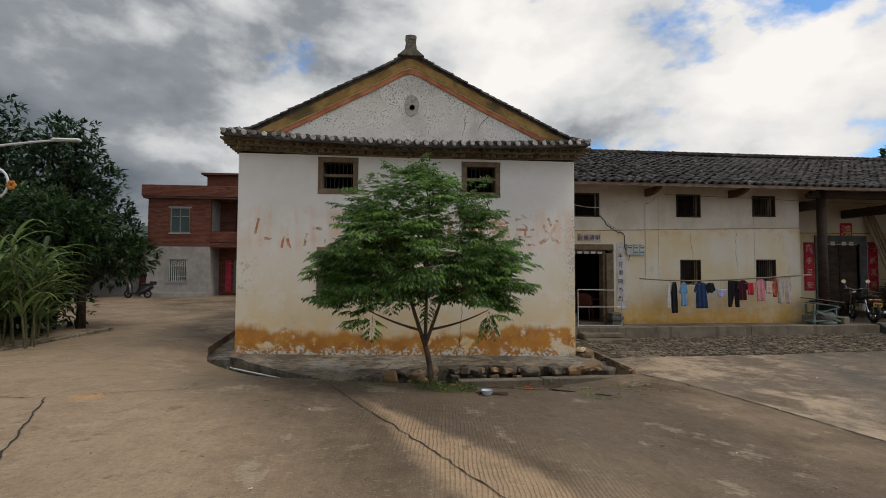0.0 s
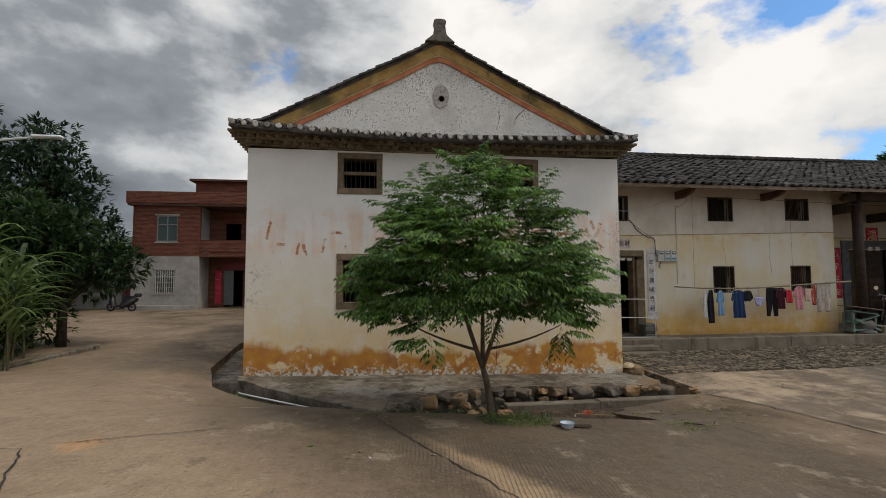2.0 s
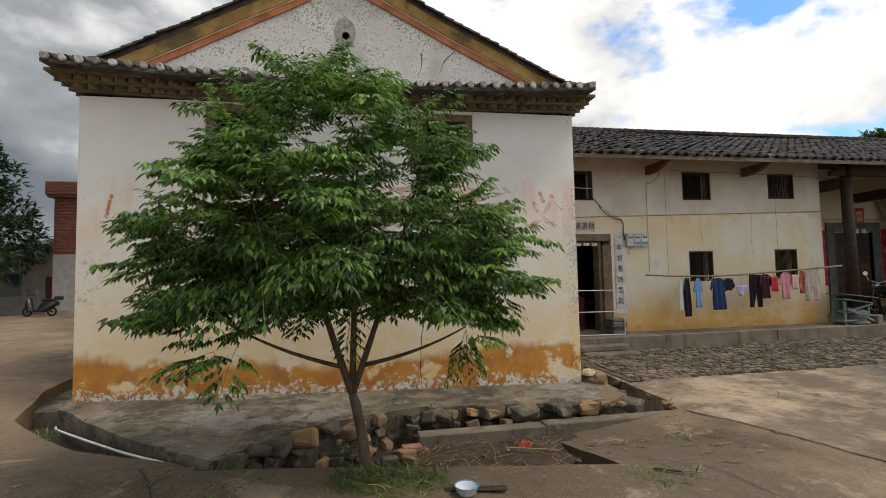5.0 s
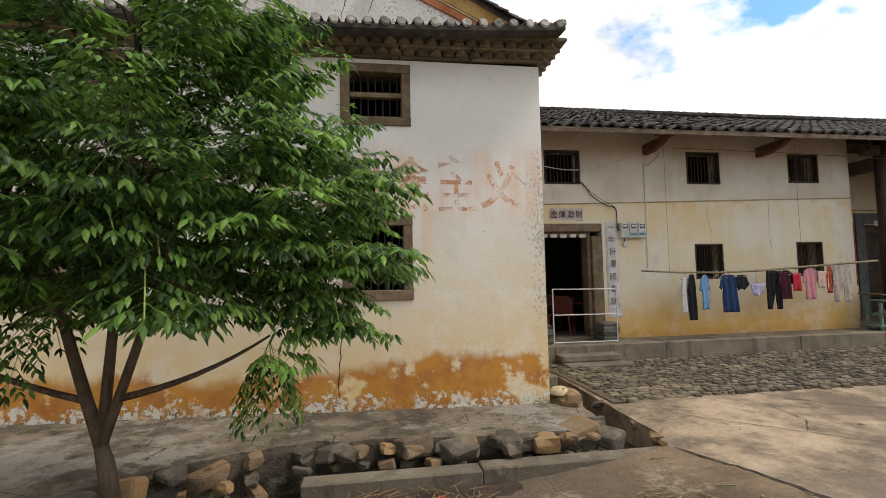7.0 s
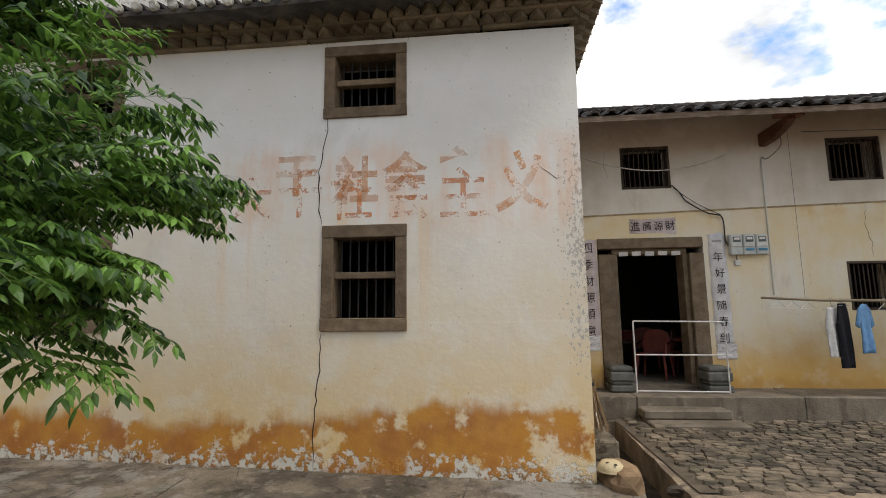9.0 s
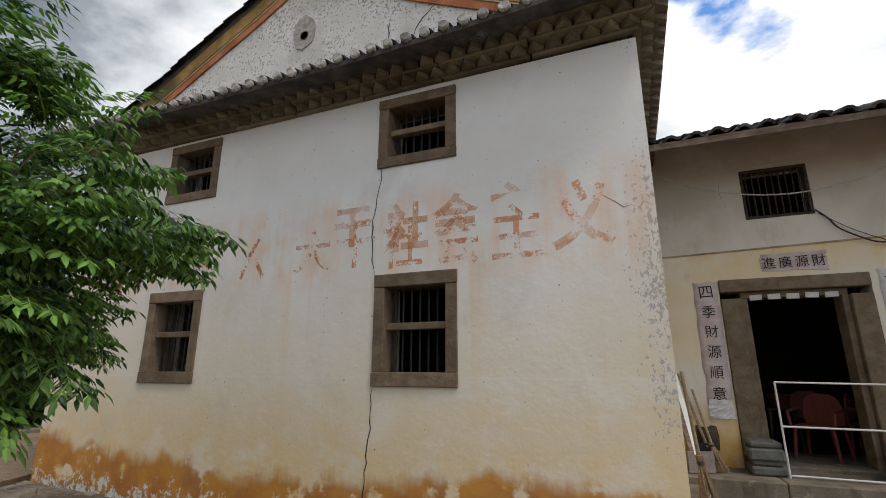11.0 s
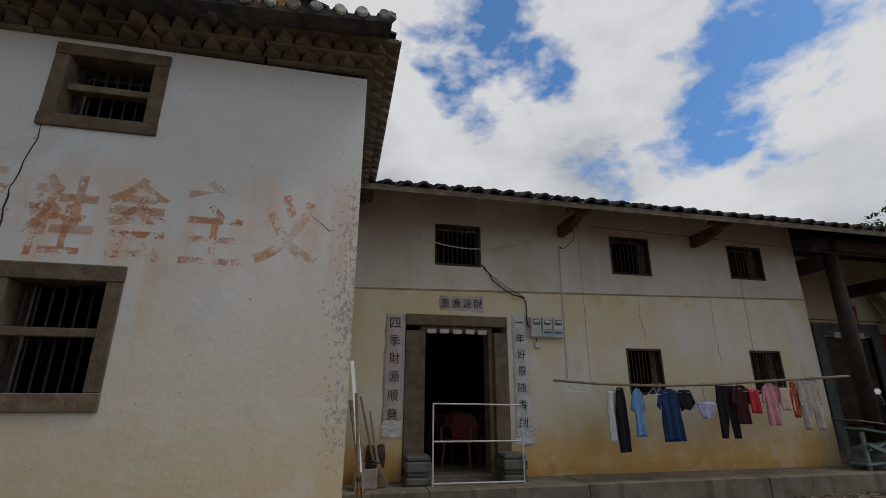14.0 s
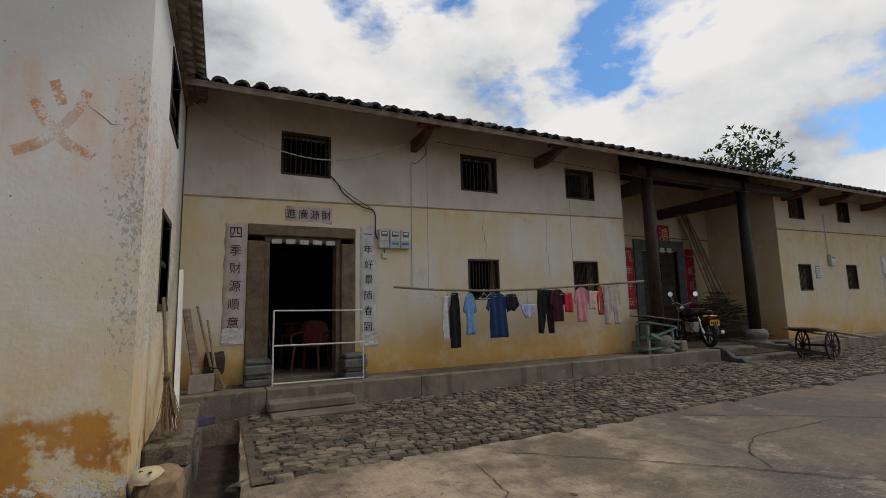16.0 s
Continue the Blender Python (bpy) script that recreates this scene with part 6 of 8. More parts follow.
def garment(kind, name, label, x, scale_x, scale_z, drop, colour, seed, turn=0.0):
    z = line_z(x)
    g = thing(name, label, "clothing", (x, 12.66, z), turn * 0.5, group="laundry")
    scale_x *= 1.22
    o = [(u * scale_x, v * scale_z - drop) for u, v in SHAPES[kind]]
    part("fabric", sheet(o, 0.012, seed, 0.016), colour, g, smooth_shade=True)
    top = -drop + 0.045 * scale_z
    part("hanger", bar([(0, 0.012, -0.01), (0.018, 0.012, 0.026), (-0.012, 0.012, 0.034), (-0.02, 0.012, 0.0), (0, 0.012, -0.03), (0, 0.006, top), (0.13 * scale_x, 0.006, top - 0.05), (-0.13 * scale_x, 0.006, top - 0.05), (0, 0.006, top)], 0.004, 5), HANGWIRE, g)
    return g


garment("narrow", "vest_top", "grey-white sleeveless top on the laundry pole", 7.86, 1.0, 1.0, 0.13, cloth("greyish_white_cloth", (0.50, 0.49, 0.47)), 1, 30)
garment("narrow", "black_slip", "black and white slip on the laundry pole", 7.99, 0.9, 1.3, 0.08, cloth("black_cloth", (0.018, 0.018, 0.022)), 2, 40)
garment("shirt", "blue_shirt", "light blue shirt hung sideways on the pole", 8.28, 0.6, 1.05, 0.10, cloth("light_blue_cloth", (0.14, 0.28, 0.48)), 3, 35)
garment("dress", "navy_dress", "navy blue dress on the laundry pole", 8.82, 1.0, 1.0, 0.10, cloth("navy_cloth", (0.022, 0.045, 0.11)), 4, 8)
garment("small", "black_shorts", "small black shorts on the laundry pole", 9.10, 1.0, 1.0, 0.10, cloth("black_cotton", (0.02, 0.02, 0.022)), 5)
garment("briefs", "lilac_briefs", "pale lilac underwear clipped on a wire hanger", 9.44, 1.0, 1.0, 0.28, cloth("lilac_cloth", (0.42, 0.40, 0.60)), 6)
garment("trousers", "black_trousers", "long black trousers hung on the laundry pole", 9.84, 1.0, 1.0, 0.06, cloth("black_twill", (0.016, 0.015, 0.018)), 7, 6)
garment("shirt", "maroon_shirt", "dark maroon shirt on the laundry pole", 10.12, 0.9, 0.9, 0.08, cloth("maroon_cloth", (0.055, 0.016, 0.022)), 8, 15)
garment("towel", "red_towel", "bright red cloth hung on the pole", 10.36, 1.2, 1.0, 0.14, cloth("red_cloth", (0.46, 0.035, 0.055)), 9)
garment("shirt", "pink_shirt", "pink long shirt on the laundry pole", 10.70, 0.85, 1.0, 0.08, cloth("pink_cloth", (0.56, 0.24, 0.27)), 10, 12)
garment("towel", "peach_towel", "thin peach cloth on the laundry pole", 10.98, 1.6, 1.0, 0.14, cloth("peach_cloth", (0.62, 0.44, 0.36)), 11)
garment("narrow", "striped_shorts", "red and black patterned cloth on the pole", 11.16, 0.7, 0.8, 0.06, cloth("rust_pattern_cloth", (0.40, 0.08, 0.045), 0.7), 12, 20)
garment("trousers", "beige_trousers", "pale beige trousers hung on the pole", 11.46, 1.15, 1.0, 0.05, cloth("beige_cloth", (0.44, 0.37, 0.33)), 13, 5)
for x in (7.15, 7.35, 7.55, 8.55, 8.68):
    h = thing("wire_hanger", "empty pale wire hanger on the laundry pole", "hanger", (x, 12.66, line_z(x)), 20, group="empty hangers")
    part("wire", bar([(0.018, 0, 0.026), (-0.012, 0, 0.034), (-0.02, 0, 0.0), (0, 0, -0.04), (0.14, 0, -0.13), (-0.14, 0, -0.13), (0, 0, -0.04)], 0.004, 5), WHITEPLASTIC, h)

# ---- doorway things ----
PIPE = plain("white_painted_pipe", (0.62, 0.60, 0.57), 0.5, var=0.15)
gate = thing("pipe_gate", "white painted pipe barrier across the doorway", "barrier", (5.2, 12.93, LEDGE_Z))
part("post", bar([(0, 0, 0), (0, 0, 1.06)], 0.012, 8), PIPE, gate)
part("post", bar([(1.32, 0, 0.0), (1.32, 0, 1.04)], 0.011, 8), PIPE, gate)
for a, b in ((1.06, 1.04), (0.56, 0.55), (0.03, 0.02)):
    part("rail", bar([(0, 0, a), (1.32, 0, b)], 0.011, 8), PIPE, gate)

# red taken down in colour for the room's shade
CHAIRRED = plain("faded_red_plastic_shaded", (0.22, 0.055, 0.04), 0.5, var=0.15)


def plastic_chair():
    """A moulded garden armchair, front towards -y."""
    c = thing("plastic_chair", "faded red moulded plastic armchair inside the doorway", "chair", (0, 0, 0), group="plastic chairs")
    part("seat", boxes((-0.23, 0.23, -0.22, 0.22, 0.42, 0.45), bevel=0.014), CHAIRRED, c)
    bm = bmesh.new()
    prism(bm, [(-0.24, 0.44), (-0.25, 0.62), (-0.2, 0.80), (-0.1, 0.86), (0.1, 0.86), (0.2, 0.80), (0.25, 0.62), (0.24, 0.44)], 0.21, 0.235)
    back = part("backrest", bm, CHAIRRED, c)
    for k in range(5):
        part("slat", boxes((-0.17 + 0.075 * k, -0.13 + 0.075 * k, 0.203, 0.209, 0.5, 0.78)), CHAIRRED, back)
    for sx in (-1, 1):
        part("armrest", bar([(sx * 0.26, 0.22, 0.66), (sx * 0.29, 0.0, 0.65), (sx * 0.28, -0.22, 0.62), (sx * 0.26, -0.24, 0.43)], 0.022, 6), CHAIRRED, c)
        for sy in (-1, 1):
            part("leg", bar([(sx * 0.22, sy * 0.2, 0.43), (sx * 0.26, sy * 0.24, 0.0)], [0.026, 0.02], 6), CHAIRRED, c)
    return c


ch = plastic_chair()
ch.matrix_basis = pose(6.0, 14.5, LEDGE_Z, 0, 0, -35)
copy_thing(ch, pose(6.75, 14.9, LEDGE_Z, 0, 0, 60))
copy_thing(ch, pose(6.3, 15.9, LEDGE_Z, 0, 0, 160))
bk = thing("red_bucket", "red plastic bucket on a stool in the dim room", "bucket", (5.75, 15.3, LEDGE_Z + 0.62))
bm = bmesh.new()
lathe(bm, [(0.12, 0), (0.16, 0.2), (0.165, 0.2), (0.15, 0.18), (0.11, 0.02)])
part("body", bm, CHAIRRED, bk, smooth_shade=True)
st = thing("wooden_stool", "dark wooden stool in the dim room", "stool", (5.75, 15.3, LEDGE_Z))
part("seat", boxes((-0.22, 0.22, -0.17, 0.17, 0.575, 0.615), bevel=0.01), DARKWOOD, st)
for sx in (-1, 1):
    for sy in (-1, 1):
        part("leg", bar([(sx * 0.17, sy * 0.12, 0.58), (sx * 0.2, sy * 0.15, 0)], 0.02, 6), DARKWOOD, st)
tagged(part("leaning_pole", bar([(5.45, 15.6, LEDGE_Z), (5.25, 15.9, 2.35)], 0.018, 6), BAMBOO), "pale bamboo pole leaning in the dim room", "pole")

# ---- tools in the corner by the side wall ----
BROOMTWIG = plain("dry_broom_twigs", (0.30, 0.205, 0.115), 0.9, var=0.4, scale=40)


def broom(name, at, top, head, label, long_head=0.55, spread=0.13):
    b = thing(name, label, "broom", at)
    top = Vector(top)
    d = top.normalized()
    part("handle", bar([d * (head * 0.8), d * top.length], [0.017, 0.014], 8), BAMBOO, b)
    rngb = random.Random(len(label))
    bm = bmesh.new()
    for k in range(70):
        a = rngb.uniform(0, 2 * math.pi)
        r = spread * math.sqrt(rngb.random())
        foot = Vector((r * math.cos(a), r * math.sin(a) * 0.7, rngb.uniform(0.0, 0.06)))
        tube(bm, [foot, foot.lerp(d * head, 0.6) + Vector((rngb.gauss(0, 0.012), rngb.gauss(0, 0.012), 0)), d * head + Vector((rngb.gauss(0, 0.012), rngb.gauss(0, 0.012), 0))], [0.003, 0.004, 0.004], 4)
    part("bristles", bm, BROOMTWIG, b)
    part("binding", bar([d * (head * 0.86), d * (head * 0.92)], 0.03, 8), WIRE, b)
    return b


BROWNSTONE = make_stone("brown_sandstone", (0.16, 0.10, 0.055), (0.30, 0.20, 0.115), 0.15, 5.0, 0.1)
corner_slab = thing("corner_slab", "thick worn stone slab on the ledge beside the house", "stone slab", (4.13, 11.35, platform_z(4.1) - 0.01), kind="structure")
part("slab", boxes((-0.19, 0.18, -0.75, 1.3, 0.0, 0.22), bevel=0.03), PLATMAT, corner_slab)
me = stone_mesh("stone", 0.24, 0.42, 0.20, 0.4, 3.3, BROWNSTONE)
ob = part("boulder", me, BROWNSTONE)
ob.matrix_basis = pose(4.14, 9.98, platform_z(4.1) + 0.055, 0, 0, 8)
tagged(ob, "large brown boulder at the corner of the house", "stone")
broom("twig_broom", (4.13, 10.72, 0.43), (-0.10, 0.0, 1.22), 0.55, "twig broom with a bamboo handle leaning on the house wall")
basin = thing("enamel_basin", "upturned cream enamel basin on the boulder", "basin", (4.065, 9.98, 0.285), 0)
bm = bmesh.new()
lathe(bm, [(0.115, 0.0), (0.12, 0.008), (0.105, 0.05), (0.08, 0.078), (0.04, 0.088), (0.005, 0.09)], sides=24)
part("bowl", bm, plain("cream_enamel", (0.62, 0.50, 0.30), 0.4, var=0.15, scale=16), basin, smooth_shade=True)
part("rim", bar([(0.118 * math.cos(2 * math.pi * k / 24), 0.118 * math.sin(2 * math.pi * k / 24), 0.006) for k in range(25)], 0.007, 5), plain("rim_enamel", (0.45, 0.36, 0.22), 0.4), basin)
for k, (dx, dz, l) in enumerate(((0.05, 0.066, 2), (-0.04, 0.078, 1), (0.02, 0.076, 3))):
    part("chip", boxes((dx - 0.012, dx + 0.012, -0.012 - 0.05 * k, 0.012 - 0.05 * k, dz, dz + 0.006)), IRON, basin)
PVC = plain("white_pvc", (0.66, 0.65, 0.62), 0.4, var=0.1)
tagged(part("pvc_board", bar([(4.17, 10.8, 0.45), (4.03, 12.65, 2.05)], 0.032, 4), PVC), "long white plastic profile leaning on the house wall", "plank")
tagged(part("timber_plank", boxes((-0.05, 0.05, -0.015, 0.015, 0.0, 1.15), bevel=0.004), FASCIA), "grey timber plank leaning in the corner", "plank").matrix_basis = pose(4.28, 12.95, LEDGE_Z, -14, -6, 20)
shovel = thing("shovel", "worn shovel with wooden handle leaning on the wall", "shovel", (4.42, 13.15, LEDGE_Z))
part("handle", bar([(0.0, 0.0, 0.26), (-0.22, 0.20, 1.15)], [0.018, 0.016], 8), BAMBOO, shovel)
bm = bmesh.new()
prism(bm, [(-0.11, 0.28), (-0.12, 0.08), (0.0, 0.0), (0.12, 0.08), (0.11, 0.28), (0.04, 0.31), (-0.04, 0.31)], -0.012, 0.012)
part("blade", bm, IRON, shovel)
dust = thing("dustpan_basket", "dark hanging basket by the corner wall", "basket", (4.45, 13.32, 0.78))
bm = bmesh.new()
lathe(bm, [(0.08, -0.2), (0.13, -0.1), (0.14, 0.05), (0.12, 0.17), (0.10, 0.16), (0.12, 0.05), (0.11, -0.1), (0.06, -0.18)], sides=16)
part("basket", bm, DARKWOOD, dust, smooth_shade=True)
broom("straw_broom", (4.52, 12.98, LEDGE_Z), (-0.18, 0.30, 0.95), 0.34, "short straw broom leaning on the wall by the door", 0.3, 0.09)
for x, y, w, d, h, t_, nm in ((4.30, 12.88, 0.16, 0.02, 0.24, 20, "cardboard_sheet"), (4.36, 12.30, 0.12, 0.06, 0.09, 30, "small_box")):
    tagged(part(nm, boxes((-w, w, -d, d, 0, h), bevel=0.006), plain(nm + "_card", (0.24, 0.2, 0.17) if d < 0.05 else (0.07, 0.05, 0.10), 0.9)), "small faded box standing beside the ledge wall", "box").matrix_basis = pose(x, y, LEDGE_Z if y > 12.6 else platform_z(x) - 0.005 + 0.22 * (y < 12.06), 0, 0, t_)

# ---- portico things ----
CHROME = plain("dull_chrome", (0.42, 0.42, 0.42), 0.25, 0.9)
BLACKPAINT = plain("black_vehicle_paint", (0.022, 0.02, 0.022), 0.35, var=0.2)
RUBBER = plain("tyre_rubber", (0.02, 0.02, 0.02), 0.9)
SEATV = plain("black_vinyl", (0.025, 0.024, 0.024), 0.5)
YELLOWPLATE = plain("yellow_plate", (0.62, 0.36, 0.03), 0.5, var=0.1)
REDLENS = plain("red_lens", (0.30, 0.02, 0.02), 0.3)
MIRRORGLASS = Mat("mirror_glass", 0.03, 1.0).color((0.8, 0.8, 0.8)).m


def wheel(parent, x, z, r, width, spokes=8):
    w = part("wheel", bar([(x, -width * 0.6, z), (x, width * 0.6, z)], r * 0.2, 12), IRON, parent)
    part("tyre", bar([(x + r * math.cos(2 * math.pi * k / 24), 0, z + r * math.sin(2 * math.pi * k / 24)) for k in range(25)], width * 0.5, 8), RUBBER, w, smooth_shade=True)
    part("rim", bar([(x + r * 0.8 * math.cos(2 * math.pi * k / 24), 0, z + r * 0.8 * math.sin(2 * math.pi * k / 24)) for k in range(25)], width * 0.2, 6), CHROME, w)
    for k in range(spokes):
        a = 2 * math.pi * k / spokes
        part("spoke", bar([(x + r * 0.15 * math.cos(a), 0, z + r * 0.15 * math.sin(a)), (x + r * 0.8 * math.cos(a), 0, z + r * 0.8 * math.sin(a))], 0.006, 4), CHROME, w)
    return w


def motorcycle(at, turn):
    """Front towards +x."""
    m_ = thing("motorcycle", "dark worn motorcycle with a yellow number plate parked in the portico", "motorcycle", at, turn)
    wheel(m_, 0.64, 0.29, 0.25, 0.09)
    wheel(m_, -0.62, 0.29, 0.25, 0.11)
    part("frame", bar([(0.5, 0, 0.82), (0.1, 0, 0.62), (-0.3, 0, 0.6), (-0.62, 0, 0.29)], 0.03, 8), BLACKPAINT, m_)
    part("frame_cradle", bar([(0.48, 0, 0.78), (0.28, 0, 0.32), (-0.25, 0, 0.28), (-0.3, 0, 0.6)], 0.025, 8), BLACKPAINT, m_)
    bm = bmesh.new()
    bmesh.ops.create_uvsphere(bm, u_segments=16, v_segments=10, radius=1, matrix=pose(0.2, 0, 0.78) @ Matrix.Diagonal((0.28, 0.13, 0.13, 1)))
    part("fuel_tank", bm, BLACKPAINT, m_, smooth_shade=True)
    bm = bmesh.new()
    prism(bm, [(-0.72, 0.80), (-0.70, 0.86), (-0.4, 0.83), (-0.05, 0.80), (0.0, 0.72), (-0.3, 0.72), (-0.65, 0.74)], -0.12, 0.12)
    bmesh.ops.bevel(bm, geom=bm.edges[:], offset=0.03, segments=2, affect="EDGES")
    part("seat", bm, SEATV, m_, smooth_shade=True)
    part("engine", boxes((-0.1, 0.2, -0.12, 0.12, 0.3, 0.6), bevel=0.03), CHROME, m_)
    for k in range(4):
        part("fin", boxes((-0.02, 0.16, -0.14, 0.14, 0.48 + 0.04 * k, 0.495 + 0.04 * k)), IRON, m_)
    for s in (-1, 1):
        part("fork", bar([(0.64, 0.08 * s, 0.29), (0.46, 0.08 * s, 0.92)], 0.02, 8), CHROME, m_)
        part("shock", bar([(-0.6, 0.12 * s, 0.32), (-0.45, 0.12 * s, 0.70)], 0.028, 8), CHROME, m_)
        part("handlebar", bar([(0.42, 0.0, 0.98), (0.38, 0.2 * s, 1.05), (0.25, 0.36 * s, 1.02)], 0.014, 7), CHROME, m_)
        mir = part("mirror", bar([(0.36, 0.26 * s, 1.05), (0.40, 0.32 * s, 1.24)], 0.007, 6), CHROME, m_)
        bm = bmesh.new()
        lathe(bm, [(0.03, 0), (0.062, 0.01), (0.062, 0.022)], sides=14)
        bmesh.ops.rotate(bm, verts=bm.verts, matrix=Euler((0, radians(-90), 0)).to_matrix())
        bmesh.ops.translate(bm, verts=bm.verts, vec=(0.40, 0.33 * s, 1.27))
        part("mirror_glass", bm, MIRRORGLASS, mir)
        part("turn_signal", bar([(-0.70, 0.05 * s, 0.72), (-0.72, 0.16 * s, 0.72)], 0.024, 8), YELLOWPLATE, m_)
    bm = bmesh.new()
    bmesh.ops.create_uvsphere(bm, u_segments=14, v_segments=9, radius=0.1, matrix=pose(0.58, 0, 0.9))
    part("headlight", bm, CHROME, m_, smooth_shade=True)
    part("mudguard", bar([(-0.62 + 0.33 * math.cos(a), 0, 0.29 + 0.33 * math.sin(a)) for a in [math.pi * k / 10 for k in range(3, 10)]], 0.05, 6), BLACKPAINT, m_)
    part("front_mudguard", bar([(0.64 + 0.31 * math.cos(a), 0, 0.29 + 0.31 * math.sin(a)) for a in [math.pi * k / 10 for k in range(2, 9)]], 0.05, 6), BLACKPAINT, m_)
    part("number_plate", boxes((-0.885, -0.875, -0.11, 0.11, 0.50, 0.64)), YELLOWPLATE, m_, "yellow number plate")
    for k in range(4):
        part("plate_bar", boxes((-0.889, -0.886, -0.08 + 0.045 * k, -0.05 + 0.045 * k, 0.54, 0.60)), IRON, m_)
    part("tail_light", boxes((-0.80, -0.72, -0.07, 0.07, 0.66, 0.74), bevel=0.015), REDLENS, m_)
    part("exhaust", bar([(0.1, -0.16, 0.32), (-0.3, -0.18, 0.27), (-0.85, -0.19, 0.36)], [0.025, 0.045, 0.045], 8), CHROME, m_)
    part("kick_stand", bar([(-0.05, 0.1, 0.28), (-0.05, 0.28, 0.0)], 0.014, 6), IRON, m_)


motorcycle((15.15, 13.7, LEDGE_Z + 0.004), 66)

GREENPAINT = plain("faded_green_paint", (0.16, 0.23, 0.20), 0.7, var=0.3)
bench = thing("tipped_bench", "stack of faded green benches covered with a board", "bench", (12.95, 13.0, LEDGE_Z))
for k, (x, z, a) in enumerate(((0.0, 0.60, 8), (0.05, 0.42, -14), (0.1, 0.27, 10), (-0.05, 0.12, -4))):
    part("seat_board", boxes((-0.42, 0.42, -0.16, 0.16, -0.018, 0.018), bevel=0.006), GREENPAINT, bench).matrix_basis = pose(x, -0.05, z, 0, a, 0)
for sx in (-0.36, 0.36):
    for sy in (-0.14, 0.14):
        part("leg", boxes((sx - 0.025, sx + 0.025, sy - 0.025, sy + 0.025, 0.0, 0.60 if sx < 0 else 0.48)), GREENPAINT, bench)
part("brace", boxes((-0.40, 0.45, -0.03, 0.03, -0.03, 0.03)), GREENPAINT, bench).matrix_basis = pose(0.02, -0.2, 0.26, 0, 22, 0)
cov = tagged(part("cover_sheet", boxes((-0.48, 0.48, -0.26, 0.26, 0.0, 0.022), bevel=0.006), plain("brown_sheet_board", (0.22, 0.155, 0.11), 0.85)), "curved brown board lying on the stacked benches", "board")
cov.matrix_basis = pose(12.98, 12.98, LEDGE_Z + 0.72, 0, 7, -6)
blk = tagged(part("concrete_block", boxes((-0.16, 0.16, -0.12, 0.12, 0, 0.22), bevel=0.02), LEDGE), "rough concrete block beside the benches", "block")
blk.matrix_basis = pose(13.62, 12.95, LEDGE_Z + 0.002, 0, 0, 20)
prop = tagged(part("cover_prop", boxes((-0.3, 0.3, -0.1, 0.1, 0, 0.085)), DARKWOOD), "dark timber blocks under the board", "block")
prop.matrix_basis = pose(12.95, 13.0, LEDGE_Z + 0.625, 0, 0, 0)

# firewood heap, bamboo poles
STRAW = plain("dry_brushwood", (0.10, 0.07, 0.045), 0.95, var=0.5, scale=30)
rng = random.Random(77)
bm = bmesh.new()
for k in range(700):
    x, y = 17.3 + rng.gauss(0, 0.45), 14.45 + rng.gauss(0, 0.35)
    z = LEDGE_Z + rng.random() * max(0.05, 1.5 - 1.1 * math.hypot(x - 17.25, y - 14.45))
    a, l = rng.uniform(0, math.pi), rng.uniform(0.3, 0.7)
    tube(bm, [(x - l / 2 * math.cos(a), y - l / 2 * math.sin(a), max(LEDGE_Z + 0.01, z + rng.gauss(0, 0.06))), (x + l / 2 * math.cos(a), y + l / 2 * math.sin(a), max(LEDGE_Z + 0.01, z + rng.gauss(0, 0.06)))], 0.012, 4, False)
tagged(part("brushwood_heap", bm, STRAW), "dark heap of dry brushwood stacked in the portico corner", "brushwood", kind="stuff")
for k in range(5):
    tagged(part("bamboo_pole", bar([(17.85 + 0.07 * k, 14.6 - 0.07 * k, LEDGE_Z), (17.25 + 0.06 * k, 15.40, 4.1 + 0.2 * (k % 3))], [0.05, 0.035], 7), BAMBOO), "long pale bamboo pole leaning in the portico", "pole", "bamboo poles")

# stone stair cheeks, ladders and hand cart before the portico
DARKSTONE = make_stone("dark_stair_stone", (0.055, 0.055, 0.055), (0.095, 0.093, 0.09), 0.2, 5, 0.1)
stair = thing("portico_stairs", "dark stone stairs with scrolled cheek stones before the portico", "stairs", (15.9, 12.6, 0.12), kind="structure")
for k in range(2):
    part("step", boxes((-1.12, 1.15, -0.28 + 0.3 * k, 0.395, 0.0 + 0.165 * k + 0.001 * k, 0.16 + 0.165 * k), bevel=0.015), LEDGE, stair)
for x in (-1.30, 1.22):
    bm = bmesh.new()
    prism(bm, [(-0.45, 0.0), (-0.45, 0.10), (-0.36, 0.17), (-0.25, 0.16), (-0.15, 0.20), (-0.05, 0.30), (0.06, 0.36), (0.2, 0.37), (0.38, 0.35), (0.38, 0.0)], x, x + 0.16, "x")
    bmesh.ops.bevel(bm, geom=bm.edges[:], offset=0.012, segments=1, affect="EDGES")
    part("cheek", bm, DARKSTONE, stair, "dark scrolled cheek stone")
for k in range(4):
    tagged(part("timber_rail", boxes((-1.0, 1.0, -0.025, 0.025, -0.02, 0.02), bevel=0.005), DARKWOOD), "dark timber rail lying across the stairs", "timber", "timber rails").matrix_basis = pose(15.9 + 0.1 * k, 12.35 - 0.13 * k, 0.50 - 0.045 * k, 0, 9, -24)
cart = thing("hand_cart", "old wooden hand cart with one large spoked wheel", "cart", (16.55, 11.75, 0.20), 4)
